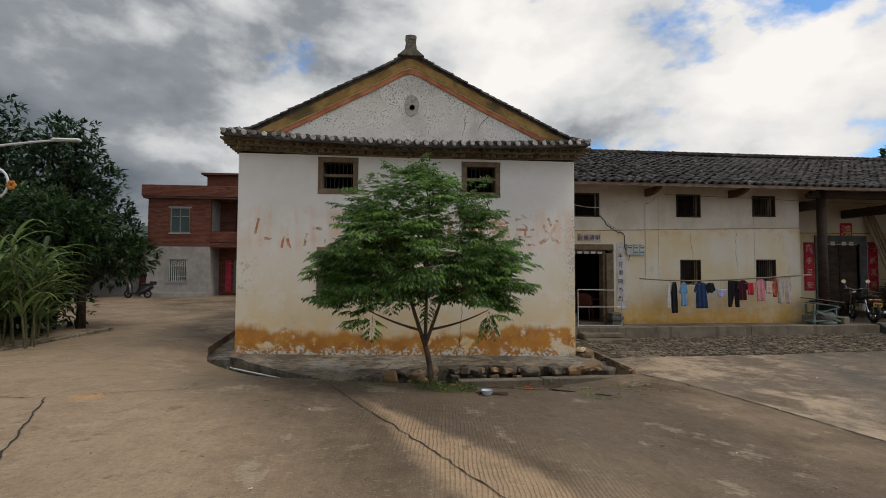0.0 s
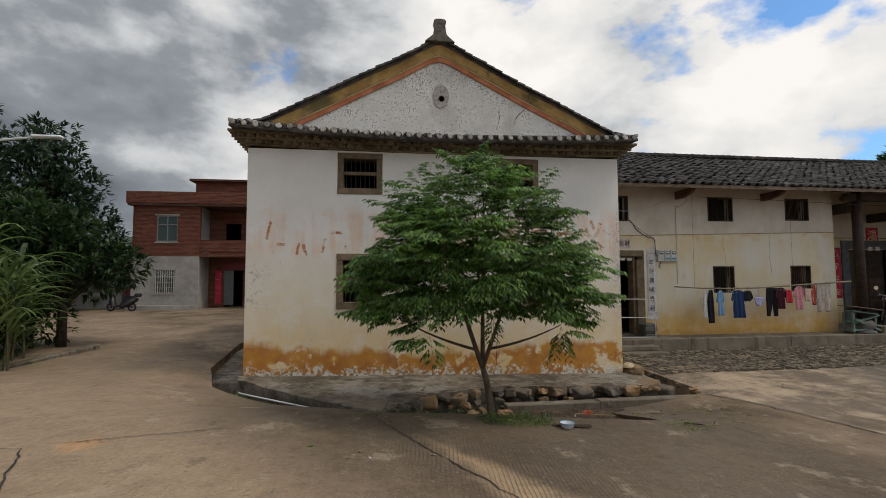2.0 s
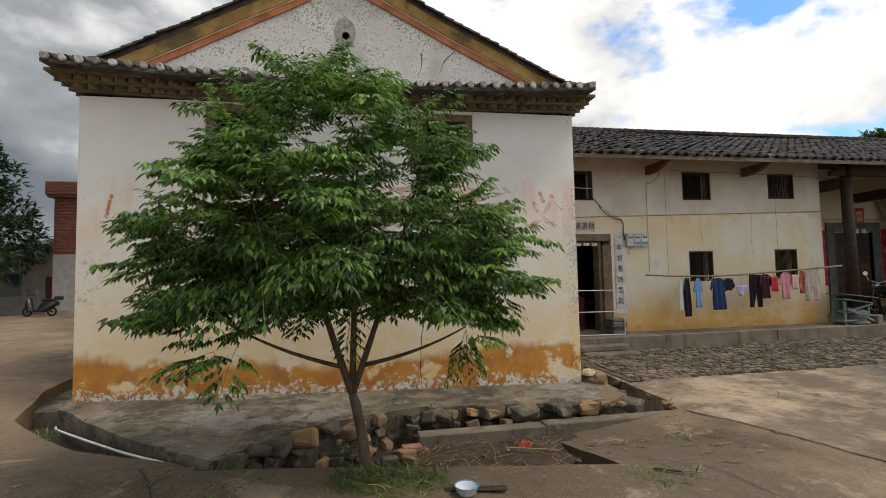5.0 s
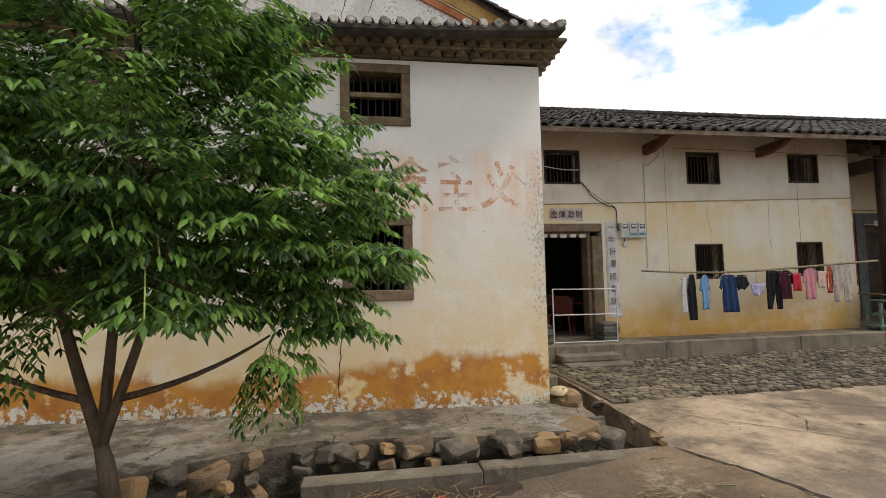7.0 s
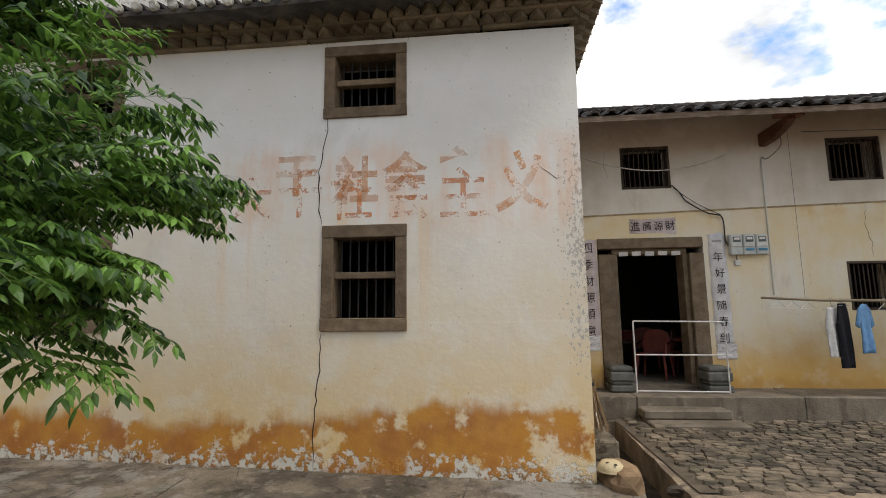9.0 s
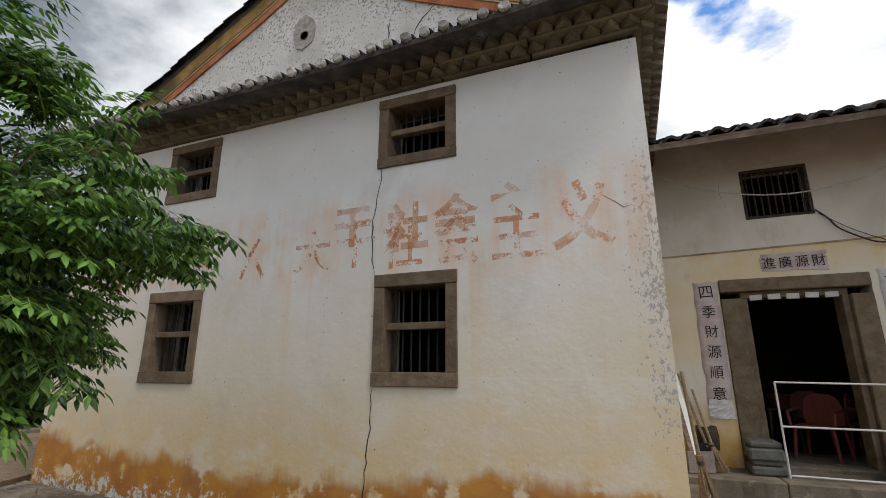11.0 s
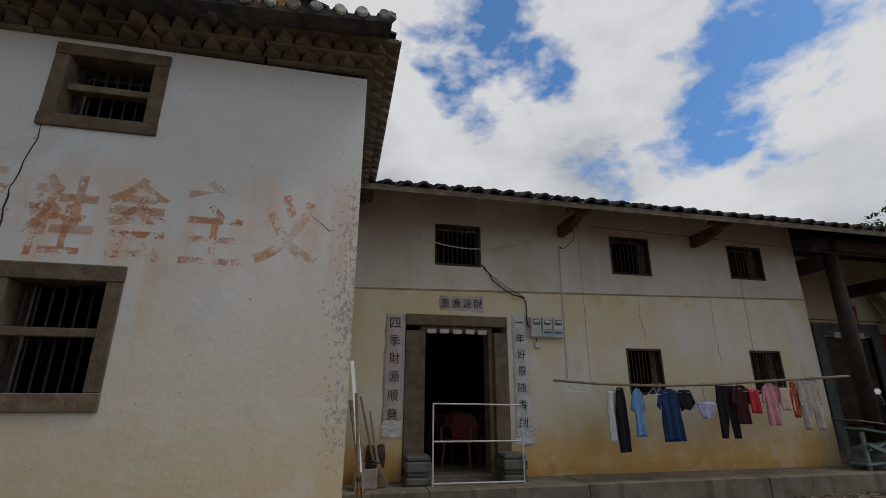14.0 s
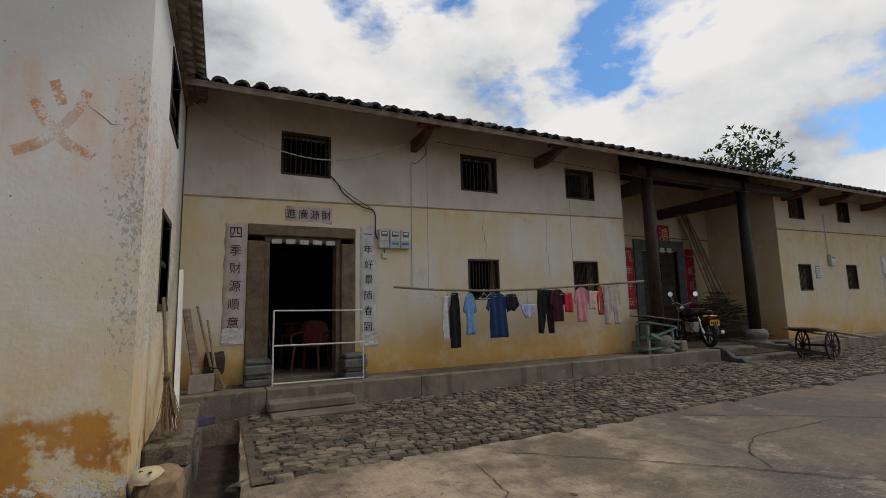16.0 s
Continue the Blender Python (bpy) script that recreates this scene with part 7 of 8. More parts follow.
for y in (-0.28, 0.28):
    w = part("wheel", bar([(0, y - 0.05, 0.30), (0, y + 0.05, 0.30)], 0.05, 10), DARKWOOD, cart)
    part("rim", bar([(0.31 * math.cos(2 * math.pi * k / 28), y, 0.30 + 0.31 * math.sin(2 * math.pi * k / 28)) for k in range(29)], 0.022, 6), IRON, w)
    for k in range(12):
        a = 2 * math.pi * k / 12
        part("spoke", bar([(0.04 * math.cos(a), y, 0.30 + 0.04 * math.sin(a)), (0.30 * math.cos(a), y, 0.30 + 0.30 * math.sin(a))], 0.012, 5), DARKWOOD, w)
    part("shaft", bar([(-0.65, y * 1.15, 0.68), (0.4, y * 1.1, 0.56), (2.3, y, 0.34)], 0.028, 6), FASCIA, cart)
part("axle", bar([(0, -0.34, 0.30), (0, 0.34, 0.30)], 0.025, 8), IRON, cart)
part("bed", boxes((-0.62, 0.55, -0.30, 0.30, 0.60, 0.63), bevel=0.006), FASCIA, cart).matrix_basis = pose(0, 0, 0.02, 0, 6, 0)
plq = thing("wall_plaque", "small bluish notice plate on the far wall", "plaque", (20.37, YB, 2.12))
part("plate", boxes((-0.11, 0.11, -0.012, 0, 0, 0.38)), plain("blue_grey_plate", (0.22, 0.26, 0.32), 0.5), plq)
for k in range(5):
    part("text_bar", boxes((-0.08, 0.08, -0.014, -0.012, 0.05 + 0.065 * k, 0.08 + 0.065 * k)), LIGHTSTONE, plq)
couplet("pale paper couplet on the far ochre wall", "春", 24.35, 1.6, 2.9, 0.3, YB - 0.002, GREYPAPER, INK)

# roof of a farther wing
bm = bmesh.new()
prism(bm, [(13.5, 4.9), (17.5, 6.9), (21.5, 4.9), (21.5, 4.8), (17.5, 6.8), (13.5, 4.8)], 31.0, 44.0, "x")
far_wing = thing("far_wing", "farther tiled wing of the compound", "house")
part("roof", bm, TILE, far_wing)
part("wall", boxes((31.3, 43.7, 14.2, 20.8, 0.0, 4.85)), PLASTER_B, far_wing)

# ---- brick house up the road ----


def make_brickwork():
    """Rough red brick courses with pale uneven joints."""
    m = Mat("rough_red_brick", 0.9, spec=0.15)
    b = m.t.nodes.new("ShaderNodeTexBrick")
    mp = m.t.nodes.new("ShaderNodeMapping")
    mp.inputs["Rotation"].default_value = (radians(90), 0, 0)
    m.t.links.new(m.pos, mp.inputs[0])
    m.t.links.new(mp.outputs[0], b.inputs["Vector"])
    for k, v in (("Scale", 1.0), ("Brick Width", 0.24), ("Row Height", 0.075), ("Mortar Size", 0.008), ("Mortar Smooth", 0.3)):
        b.inputs[k].default_value = v
    b.inputs["Color1"].default_value = (0.15, 0.042, 0.026, 1)
    b.inputs["Color2"].default_value = (0.095, 0.027, 0.018, 1)
    b.inputs["Mortar"].default_value = (0.16, 0.11, 0.085, 1)
    streak = m.step(m.noise(1.0, 5, 0.6, m.stretch(1.5, 1.5, 9)), 0.52, 0.62)
    m.color(m.mix(m.mul(streak, 0.5), b.outputs[0], (0.22, 0.10, 0.06)))
    m.bump(b.outputs["Fac"], 0.012, 0.6)
    return m.m


BRICK = make_brickwork()
RENDERGREY = make_stone("grey_cement_render", (0.26, 0.245, 0.225), (0.36, 0.34, 0.31), 0.15, 0.9, 0)
ALU = plain("grey_window_frame", (0.20, 0.21, 0.20), 0.4, 0.3)
COPING = make_stone("dark_brick_coping", (0.075, 0.04, 0.03), (0.125, 0.065, 0.048), 0.4, 2, 0)
PANE = Mat("dark_green_pane", 0.12, spec=0.6).color((0.035, 0.06, 0.055)).m
HX0, HX1, HY, HF, HP, HT = -14.9, -5.0, 29.5, 3.40, 6.30, 7.10
house = thing("brick_house", "two-storey house, red brick above grey cement render", "house", (0, 0, 0))
part("lower_wall", wall_with_openings(HX0, -11.3, 0.2, HF, HY, HY + 0.25, [(-13.64, -12.58, 1.30, 2.62)]), RENDERGREY, house, "grey cement rendered wall")
part("upper_wall", wall_with_openings(HX0, -11.3, HF + 0.004, HP, HY + 0.004, HY + 0.25, [(-13.63, -12.5, 4.24, 5.74)]), BRICK, house, "rough red brick wall")
part("recess_wall", wall_with_openings(-11.3, HX1, 0.2, HP, HY + 1.6, HY + 1.8, [(-10.4, -9.3, 0.3, 2.95), (-10.35, -9.45, 4.35, 5.5)]), BRICK, house)
part("recess_side", boxes((-11.55, -11.304, HY + 0.256, HY + 1.596, 0.2, HP)), RENDERGREY, house)
part("side_wall", boxes((HX0, HX0 + 0.25, HY + 0.256, HY + 9, 0.2, HP), (HX1 - 0.25, HX1, HY + 0.01, HY + 9, 0.2, HP), (HX0 + 0.26, HX1 - 0.26, HY + 8.8, HY + 9, 0.2, HP)), BRICK, house)
part("balcony", boxes((-11.296, HX1, HY + 0.05, HY + 0.2, HF + 0.28, HF + 0.95), (-11.296, HX1, HY + 0.03, HY + 1.59, HF - 0.02, HF + 0.22)), BRICK, house, "red brick balcony parapet")
part("parapet", boxes((HX0 - 0.28, HX1 + 0.3, HY - 0.28, HY + 9.2, HP + 0.12, HT), bevel=0.02), BRICK, house)
part("roof_slab", boxes((HX0 - 0.22, HX1 + 0.3, HY - 0.22, HY + 9.2, HP + 0.004, HP + 0.116)), COPING, house)
part("stair_tower", boxes((-12.7, -8.0, HY + 3.0, HY + 6.5, HT + 0.002, HT + 1.25)), BRICK, house)
part("tower_roof", boxes((-13.0, -7.7, HY + 2.7, HY + 6.8, HT + 1.254, HT + 1.38)), COPING, house)
part("plinth", boxes((HX0 - 0.02, -11.2, HY - 0.5, HY - 0.004, 0.2, 0.62)), RENDERGREY, house)
for k, (a, b, c, d) in enumerate(((-13.63, -12.5, 4.24, 5.74), (-13.64, -12.58, 1.30, 2.62))):
    w = part("window", boxes((a + 0.06, b - 0.06, HY + 0.1, HY + 0.12, c + 0.06, d - 0.06)), PANE, house)
    for x0, x1, z0, z1 in ((a, a + 0.06, c, d), (b - 0.06, b, c, d), (a + 0.06, b - 0.06, c, c + 0.06), (a + 0.06, b - 0.06, d - 0.06, d), ((a + b) / 2 - 0.03, (a + b) / 2 + 0.03, c + 0.06, d - 0.06), (a + 0.06, b - 0.06, c + 0.95 * (d - c) * 0.68, c + 0.95 * (d - c) * 0.68 + 0.05)):
        part("frame", boxes((x0, x1, HY + 0.04, HY + 0.14, z0, z1)), ALU, w)
    part("lintel", boxes((a - 0.1, b + 0.1, HY - 0.04, HY + 0.1, d + 0.002, d + 0.09)), RENDERGREY, house)
    part("sill", boxes((a - 0.06, b + 0.06, HY - 0.05, HY + 0.1, c - 0.08, c - 0.002)), RENDERGREY, house)
    if k == 1:
        for j in range(9):
            x = a + 0.05 + (b - a - 0.1) * j / 8
            part("grille_bar", bar([(x, HY + 0.01, c + 0.02), (x, HY + 0.01, d - 0.02)], 0.014, 4), WHITEPLASTIC, w)
        for z in (c + 0.3, c + 0.62, c + 0.95):
            part("grille_bar", bar([(a, HY + 0.01, z), (b, HY + 0.01, z)], 0.014, 4), WHITEPLASTIC, w)
        for s in (-1, 1):
            for r in (0.12, 0.24):
                part("grille_scroll", bar([((a + b) / 2 + s * 0.26 + r * math.cos(t), HY + 0.01, c + 0.97 + r * math.sin(t)) for t in [math.pi * q / 8 for q in range(9)]], 0.013, 4), WHITEPLASTIC, w)
DOORRED = plain("dull_red_door", (0.16, 0.03, 0.03), 0.6)
dr = part("door", boxes((-10.4, -9.85, HY + 1.62, HY + 1.68, 0.5, 2.6)), plain("grey_metal_door", (0.14, 0.15, 0.15), 0.5, 0.4), house, "grey metal door leaf")
part("transom", boxes((-10.5, -9.2, HY + 1.55, HY + 1.598, 2.62, 3.05)), DOORRED, house)
for x in (-10.72, -9.0):
    part("door_couplet", boxes((x - 0.17, x + 0.17, HY + 1.57, HY + 1.598, 0.6, 2.6)), REDPAPER, house, "red paper couplet")
annex = thing("annex", "low grey rendered annex with a dark door", "house", (0, 0, 0))
part("wall", wall_with_openings(-20.5, -14.95, 0.2, 3.9, 31.0, 31.25, [(-16.1, -15.3, 0.3, 2.3), (-18.6, -17.2, 1.3, 2.5)]), RENDERGREY, annex)
part("roof", boxes((-20.8, -14.95, 30.7, 36, 3.904, 4.05)), RENDERGREY, annex)
part("door", boxes((-16.1, -15.3, 31.12, 31.18, 0.3, 2.3)), DOORRED, annex)
part("window", boxes((-18.6, -17.2, 31.1, 31.14, 1.3, 2.5)), PANE, annex)
part("rear_wall", boxes((-20.5, -14.95, 35.7, 35.9, 0.2, 3.9)), RENDERGREY, annex)

gz_far = ground_z(-14.75, 28.4) + 0.01
sc = thing("scooter", "black motor scooter parked by the brick house", "scooter", (-14.75, 28.4, gz_far), 172)
wheel(sc, 0.6, 0.22, 0.19, 0.09, 6)
wheel(sc, -0.55, 0.22, 0.19, 0.09, 6)
bm = bmesh.new()
prism(bm, [(-0.85, 0.55), (-0.8, 0.72), (-0.2, 0.74), (-0.05, 0.5), (0.1, 0.3), (0.38, 0.3), (0.45, 0.85), (0.52, 0.9), (0.66, 0.5), (0.5, 0.22), (-0.35, 0.2), (-0.6, 0.4)], -0.15, 0.15)
bmesh.ops.bevel(bm, geom=bm.edges[:], offset=0.04, segments=2, affect="EDGES")
part("body", bm, BLACKPAINT, sc, smooth_shade=True)
part("seat", boxes((-0.75, -0.1, -0.14, 0.14, 0.742, 0.83), bevel=0.035), SEATV, sc)
part("top_box", boxes((-1.0, -0.72, -0.16, 0.16, 0.75, 0.95), bevel=0.04), BLACKPAINT, sc)
part("handlebar", bar([(0.45, -0.33, 1.02), (0.5, 0, 0.98), (0.45, 0.33, 1.02)], 0.02, 7), BLACKPAINT, sc)
part("headlight", boxes((0.6, 0.68, -0.08, 0.08, 0.62, 0.74), bevel=0.02), CHROME, sc)
for s in (-1, 1):
    part("mirror", bar([(0.45, 0.28 * s, 1.02), (0.42, 0.34 * s, 1.2)], [0.008, 0.05], 8), CHROME, sc)

# ---- planting up the road ----
LOQUAT = make_leaf("dark_broad_leaf", (0.014, 0.036, 0.012), (0.035, 0.068, 0.02), 0.4)
EUCA = make_leaf("grey_green_leaf", (0.016, 0.040, 0.020), (0.035, 0.068, 0.032), 0.55)
CANE = make_leaf("cane_leaf", (0.055, 0.105, 0.030), (0.13, 0.19, 0.06), 0.5)
SHRUB = make_leaf("hedge_leaf", (0.020, 0.045, 0.014), (0.045, 0.08, 0.022), 0.6)
DARKBARK = make_bark("dark_bark", (0.035, 0.028, 0.022), (0.075, 0.06, 0.045))


def blades(name, places, material, length, width, seed, whorl=1, bend=0.25):
    """Broad simple leaves in whorls at the places (base, direction)."""
    rng = np.random.default_rng(seed)
    verts, faces = [], []
    zaxis = np.array((0, 0, 1.0))
    for base, d in places:
        d = np.array(d, float)
        d /= np.linalg.norm(d)
        for k in range(whorl):
            t = d + rng.normal(0, 0.55, 3)
            t /= np.linalg.norm(t)
            across = np.cross(t, zaxis + rng.normal(0, 0.3, 3))
            across /= max(1e-6, np.linalg.norm(across))
            nrm = np.cross(across, t)
            L, W = length * rng.uniform(0.7, 1.25), width * rng.uniform(0.8, 1.2)
            p = np.array(base, float)
            i = len(verts)
            verts += [p, p + t * L * 0.5 + across * W * 0.5, p + t * L - nrm * L * bend, p + t * L * 0.5 - across * W * 0.5, p + t * L * 0.5 - nrm * W * 0.12]
            faces += [(i, i + 1, i + 4), (i + 1, i + 2, i + 4), (i + 2, i + 3, i + 4), (i + 3, i, i + 4)]
    me = bpy.data.meshes.new(name)
    me.from_pydata([tuple(v) for v in verts], [], faces)
    me.materials.append(material)
    return me


def big_tree(name, label, at, height, lumps, material, leaf, width, count, whorl, seed, trunk_r=0.14, lean=(0, 0)):
    """A tree of a tapered trunk, limbs to each lump (x, y, z, radius) and leaves gathered in the lumps."""
    t_ = thing(name, label, "tree", at)
    rng = random.Random(seed)
    part("trunk", bar([(0, 0, -0.3), (lean[0] * 0.3, lean[1] * 0.3, height * 0.25), (lean[0], lean[1], height * 0.8)], [trunk_r, trunk_r * 0.8, trunk_r * 0.25], 9), DARKBARK, t_, smooth_shade=True)
    places = []
    for x, y, z, r in lumps:
        s = min(height * 0.6, z * 0.5)
        part("limb", bar([(lean[0] * s / height, lean[1] * s / height, s), (x * 0.5, y * 0.5, (s + z) / 2 + 0.1), (x, y, z)], [trunk_r * 0.4, trunk_r * 0.28, 0.02], 6), DARKBARK, t_, smooth_shade=True)
    weights = [l[3] ** 2.2 for l in lumps]
    for k in range(count):
        x, y, z, r = rng.choices(lumps, weights)[0]
        d = Vector((rng.gauss(0, 1), rng.gauss(0, 1), rng.gauss(0.15, 0.9))).normalized()
        rad = r * (0.55 + 0.45 * rng.random() ** 0.5) * (1 + 0.35 * noise.noise(d * 2.2 + Vector((x, y, z))))
        places.append((Vector((x, y, z)) + Vector((d.x, d.y, d.z * 0.85)) * rad, d + Vector((0, 0, 0.25))))
    part("crown", blades("crown", places, material, leaf, width, seed, whorl), material, t_, kind="stuff")
    return t_


def gz(x, y, d=0.0):
    return ground_z(x, y) + d


def crowd(seed, n, rx, ry, z0, z1, r0, r1, taper=0.5):
    """Lumps of a crown: n of them in an upright shape that narrows towards the top."""
    rng = random.Random(seed)
    out = []
    for k in range(n):
        u = k / max(1, n - 1)
        w = (1 - taper * u)
        a = rng.uniform(0, 2 * math.pi)
        q = math.sqrt(rng.random()) * w
        out.append((rx * q * math.cos(a), ry * q * math.sin(a), z0 + (z1 - z0) * u, r0 + (r1 - r0) * u))
    return out


big_tree("loquat_tree", "dense dark green broad-leaved tree at the road's edge", (-8.95, 14.2, gz(-9, 14.2)), 3.4, crowd(3, 18, 1.45, 1.5, 1.75, 3.3, 0.68, 0.5, 0.35), LOQUAT, 0.24, 0.075, 1500, 5, 3, 0.13)
big_tree("loquat_tree", "dark broad-leaved tree behind the cane", (-11.6, 14.8, gz(-11.6, 14.8)), 4.2, crowd(5, 18, 1.9, 1.8, 1.2, 4.0, 0.9, 0.6, 0.4), LOQUAT, 0.25, 0.08, 1500, 5, 5, 0.14)
big_tree("tall_tree", "tall grey-green tree rising over the road", (-18.4, 28.0, 0.4), 9.5, crowd(7, 26, 3.0, 3.0, 3.0, 9.4, 1.9, 1.0, 0.62), EUCA, 0.42, 0.14, 2600, 4, 7, 0.25)
big_tree("tall_tree", "tall grey-green tree rising over the road", (-22.6, 27.0, 0.4), 10.4, crowd(9, 26, 3.0, 3.0, 3.0, 10.3, 1.9, 1.1, 0.6), EUCA, 0.42, 0.14, 2400, 4, 9, 0.25)
big_tree("tall_tree", "tall dark tree behind the low houses", (-28.0, 33.0, 0.4), 11.0, crowd(11, 24, 4.0, 3.0, 3.0, 10.5, 2.2, 1.3, 0.5), EUCA, 0.5, 0.18, 2000, 4, 11, 0.3)
big_tree("round_tree", "round green tree beyond the brick house", (-17.0, 41.0, 0.4), 6.5, crowd(13, 14, 3.0, 2.5, 2.0, 6.2, 1.8, 1.2, 0.5), SHRUB, 0.4, 0.16, 1300, 4, 13, 0.2)
for k, (x, y, h, s) in enumerate(((-13.9, 16.0, 2.6, 21), (-10.3, 12.7, 1.7, 23), (-16.5, 15.0, 3.4, 25), (-12.2, 11.6, 2.0, 27), (-9.5, 14.0, 1.7, 35), (-9.7, 13.1, 1.7, 37))):
    big_tree("shrub", "tangled dark green shrub beside the road", (x, y, gz(x, y)), h, crowd(s, 10, 1.2, 1.0, 0.35, h * 0.85, 0.7, 0.5, 0.35), SHRUB, 0.2, 0.06, 750, 4, s, 0.05)
big_tree("pomelo_tree", "leafy green tree rising behind the tiled roof", (46.5, 30.0, 0.0), 15.5, crowd(31, 16, 5.5, 3.5, 9.5, 16.0, 2.0, 1.1, 0.6), SHRUB, 0.55, 0.21, 620, 4, 31, 0.3)
big_tree("pomelo_tree", "leafy green tree behind the far roof", (37.5, 30.0, 0.0), 11.2, crowd(33, 8, 2.0, 2.0, 8.0, 11.3, 1.1, 0.7, 0.5), SHRUB, 0.6, 0.22, 420, 4, 33, 0.3)


CANESTALK = plain("green_brown_cane", (0.10, 0.095, 0.04), 0.6, var=0.35)


def cane_clump(at, stalks, seed, spread, tall):
    c = thing("sugarcane", "clump of tall sugarcane with long arching leaves", "sugarcane", at, group="sugarcane clumps")
    rng = random.Random(seed)
    leaves = bmesh.new()
    for k in range(stalks):
        x, y = rng.gauss(0, spread), rng.gauss(0, spread * 0.7)
        h = tall * rng.uniform(0.55, 0.85)
        lx, ly = rng.gauss(0, 0.18), rng.gauss(0, 0.18)
        part("stalk", bar([(x, y, -0.1), (x + lx * 0.4, y + ly * 0.4, h * 0.5), (x + lx, y + ly, h)], [0.02, 0.018, 0.012], 6), CANESTALK, c)
        for j in range(16):
            u = rng.uniform(0.25, 1.0)
            base = Vector((x + lx * u, y + ly * u, h * u))
            a = rng.uniform(0, 2 * math.pi)
            d = Vector((math.cos(a) * 0.5, math.sin(a) * 0.5, 1)).normalized()
            n, L, w = 8, rng.uniform(0.8, 1.5) * tall / 2.6, rng.uniform(0.026, 0.046)
            p, rows = base, []
            side = d.cross(Vector((0, 0, 1))).normalized()
            for i in range(n + 1):
                t = i / n
                ww = w * (1 - t ** 2.2) * min(1, 0.5 + 2 * t)
                rows.append((leaves.verts.new(p + side * ww), leaves.verts.new(p - Vector((0, 0, ww * 0.4))), leaves.verts.new(p - side * ww)))
                d = (d + Vector((math.cos(a) * 0.10, math.sin(a) * 0.10, -0.20 * (0.4 + t * 1.6)))).normalized()
                p = p + d * (L / n)
            for r0, r1 in zip(rows, rows[1:]):
                leaves.faces.new((r0[0], r0[1], r1[1], r1[0]))
                leaves.faces.new((r0[1], r0[2], r1[2], r1[1]))
    part("leaves", leaves, CANE, c, kind="stuff")


cane_clump((-8.05, 10.5, gz(-8, 10.5)), 9, 41, 0.35, 2.7)
cane_clump((-8.9, 10.3, gz(-8.9, 10.3)), 9, 43, 0.4, 2.6)
cane_clump((-9.7, 11.2, gz(-9.7, 11.2)), 9, 45, 0.4, 2.9)
cane_clump((-8.3, 11.7, gz(-8.3, 11.7)), 6, 47, 0.3, 2.3)

# low wall along the road's edge under the planting
structure("road_edge_wall", boxes((-7.9, -7.70, 8.6, 13.6, 0.0, 0.50), bevel=0.02), PLATMAT, "dark low kerb wall at the road's edge", "kerb")
LAMPWHITE = plain("white_lamp_paint", (0.62, 0.63, 0.63), 0.4, var=0.08)
lamp = thing("street_lamp", "white street lamp with a long slanted arm and flower ornament", "street lamp", (-10.75, 13.4, gz(-10.7, 13.4)))
part("pole", bar([(0, 0, 0), (0, 0, 5.35)], [0.075, 0.05], 12), LAMPWHITE, lamp, smooth_shade=True)
part("arm", bar([(0, 0, 4.95), (0.9, 0.05, 5.1), (1.75, 0.1, 5.22)], [0.035, 0.03, 0.03], 8), LAMPWHITE, lamp)
part("lamp_head", boxes((1.35, 2.05, 0.02, 0.2, 5.16, 5.24), bevel=0.03), LAMPWHITE, lamp)
part("ring_arm", bar([(0.36 * math.sin(a), 0, 3.95 + 0.42 * math.cos(a)) for a in [math.pi * k / 10 for k in range(11)]], 0.03, 7), LAMPWHITE, lamp)
ORANGE = plain("orange_plastic_petal", (0.50, 0.19, 0.03), 0.4)
for k in range(6):
    a = 2 * math.pi * k / 6
    bm = bmesh.new()
    bmesh.ops.create_uvsphere(bm, u_segments=8, v_segments=6, radius=1, matrix=pose(0.45 + 0.08 * math.cos(a), -0.02, 3.9 + 0.08 * math.sin(a)) @ Matrix.Diagonal((0.06, 0.02, 0.06, 1)))
    part("petal", bm, ORANGE, lamp, "orange flower petal ornament", smooth_shade=True)

# low houses and hills far off
HILL = plain("far_wooded_hill", (0.035, 0.055, 0.035), 0.95, var=0.4, scale=0.08, dist=0.5)
bm = bmesh.new()
rows = []
for j, (dist, hmax) in enumerate(((120, 2), (170, 14), (240, 30), (330, 38))):
    row = []
    for i in range(80):
        a = radians(-110 + 150 * i / 79)
        h = 0.0 if j == 0 else hmax * (0.35 + 0.65 * abs(noise.noise(Vector((math.cos(a) * 3, math.sin(a) * 3, j * 0.4)))) + 0.1 * noise.noise(Vector((math.cos(a) * 14, math.sin(a) * 14, j))))
        row.append(bm.verts.new((dist * math.sin(a), dist * math.cos(a), h)))
    rows.append(row)
for a, b in zip(rows, rows[1:]):
    for i in range(79):
        bm.faces.new((a[i], a[i + 1], b[i + 1], b[i]))
structure("backdrop", bm, HILL, "distant dark wooded hills", "hills", True)

# ---- lines and cracks in the paving ----


def on_ground(u, v):
    return (u, v, ground_z(u, v) + 0.012 * noise.noise(Vector((u * 0.8, v * 0.8, 0))) + 0.007)


def paving_crack(pts, width, seed, label="dark crooked crack in the concrete paving"):
    structure("paving_crack", ribbon(pts, width, on_ground, seed), JOINT, label, "crack")


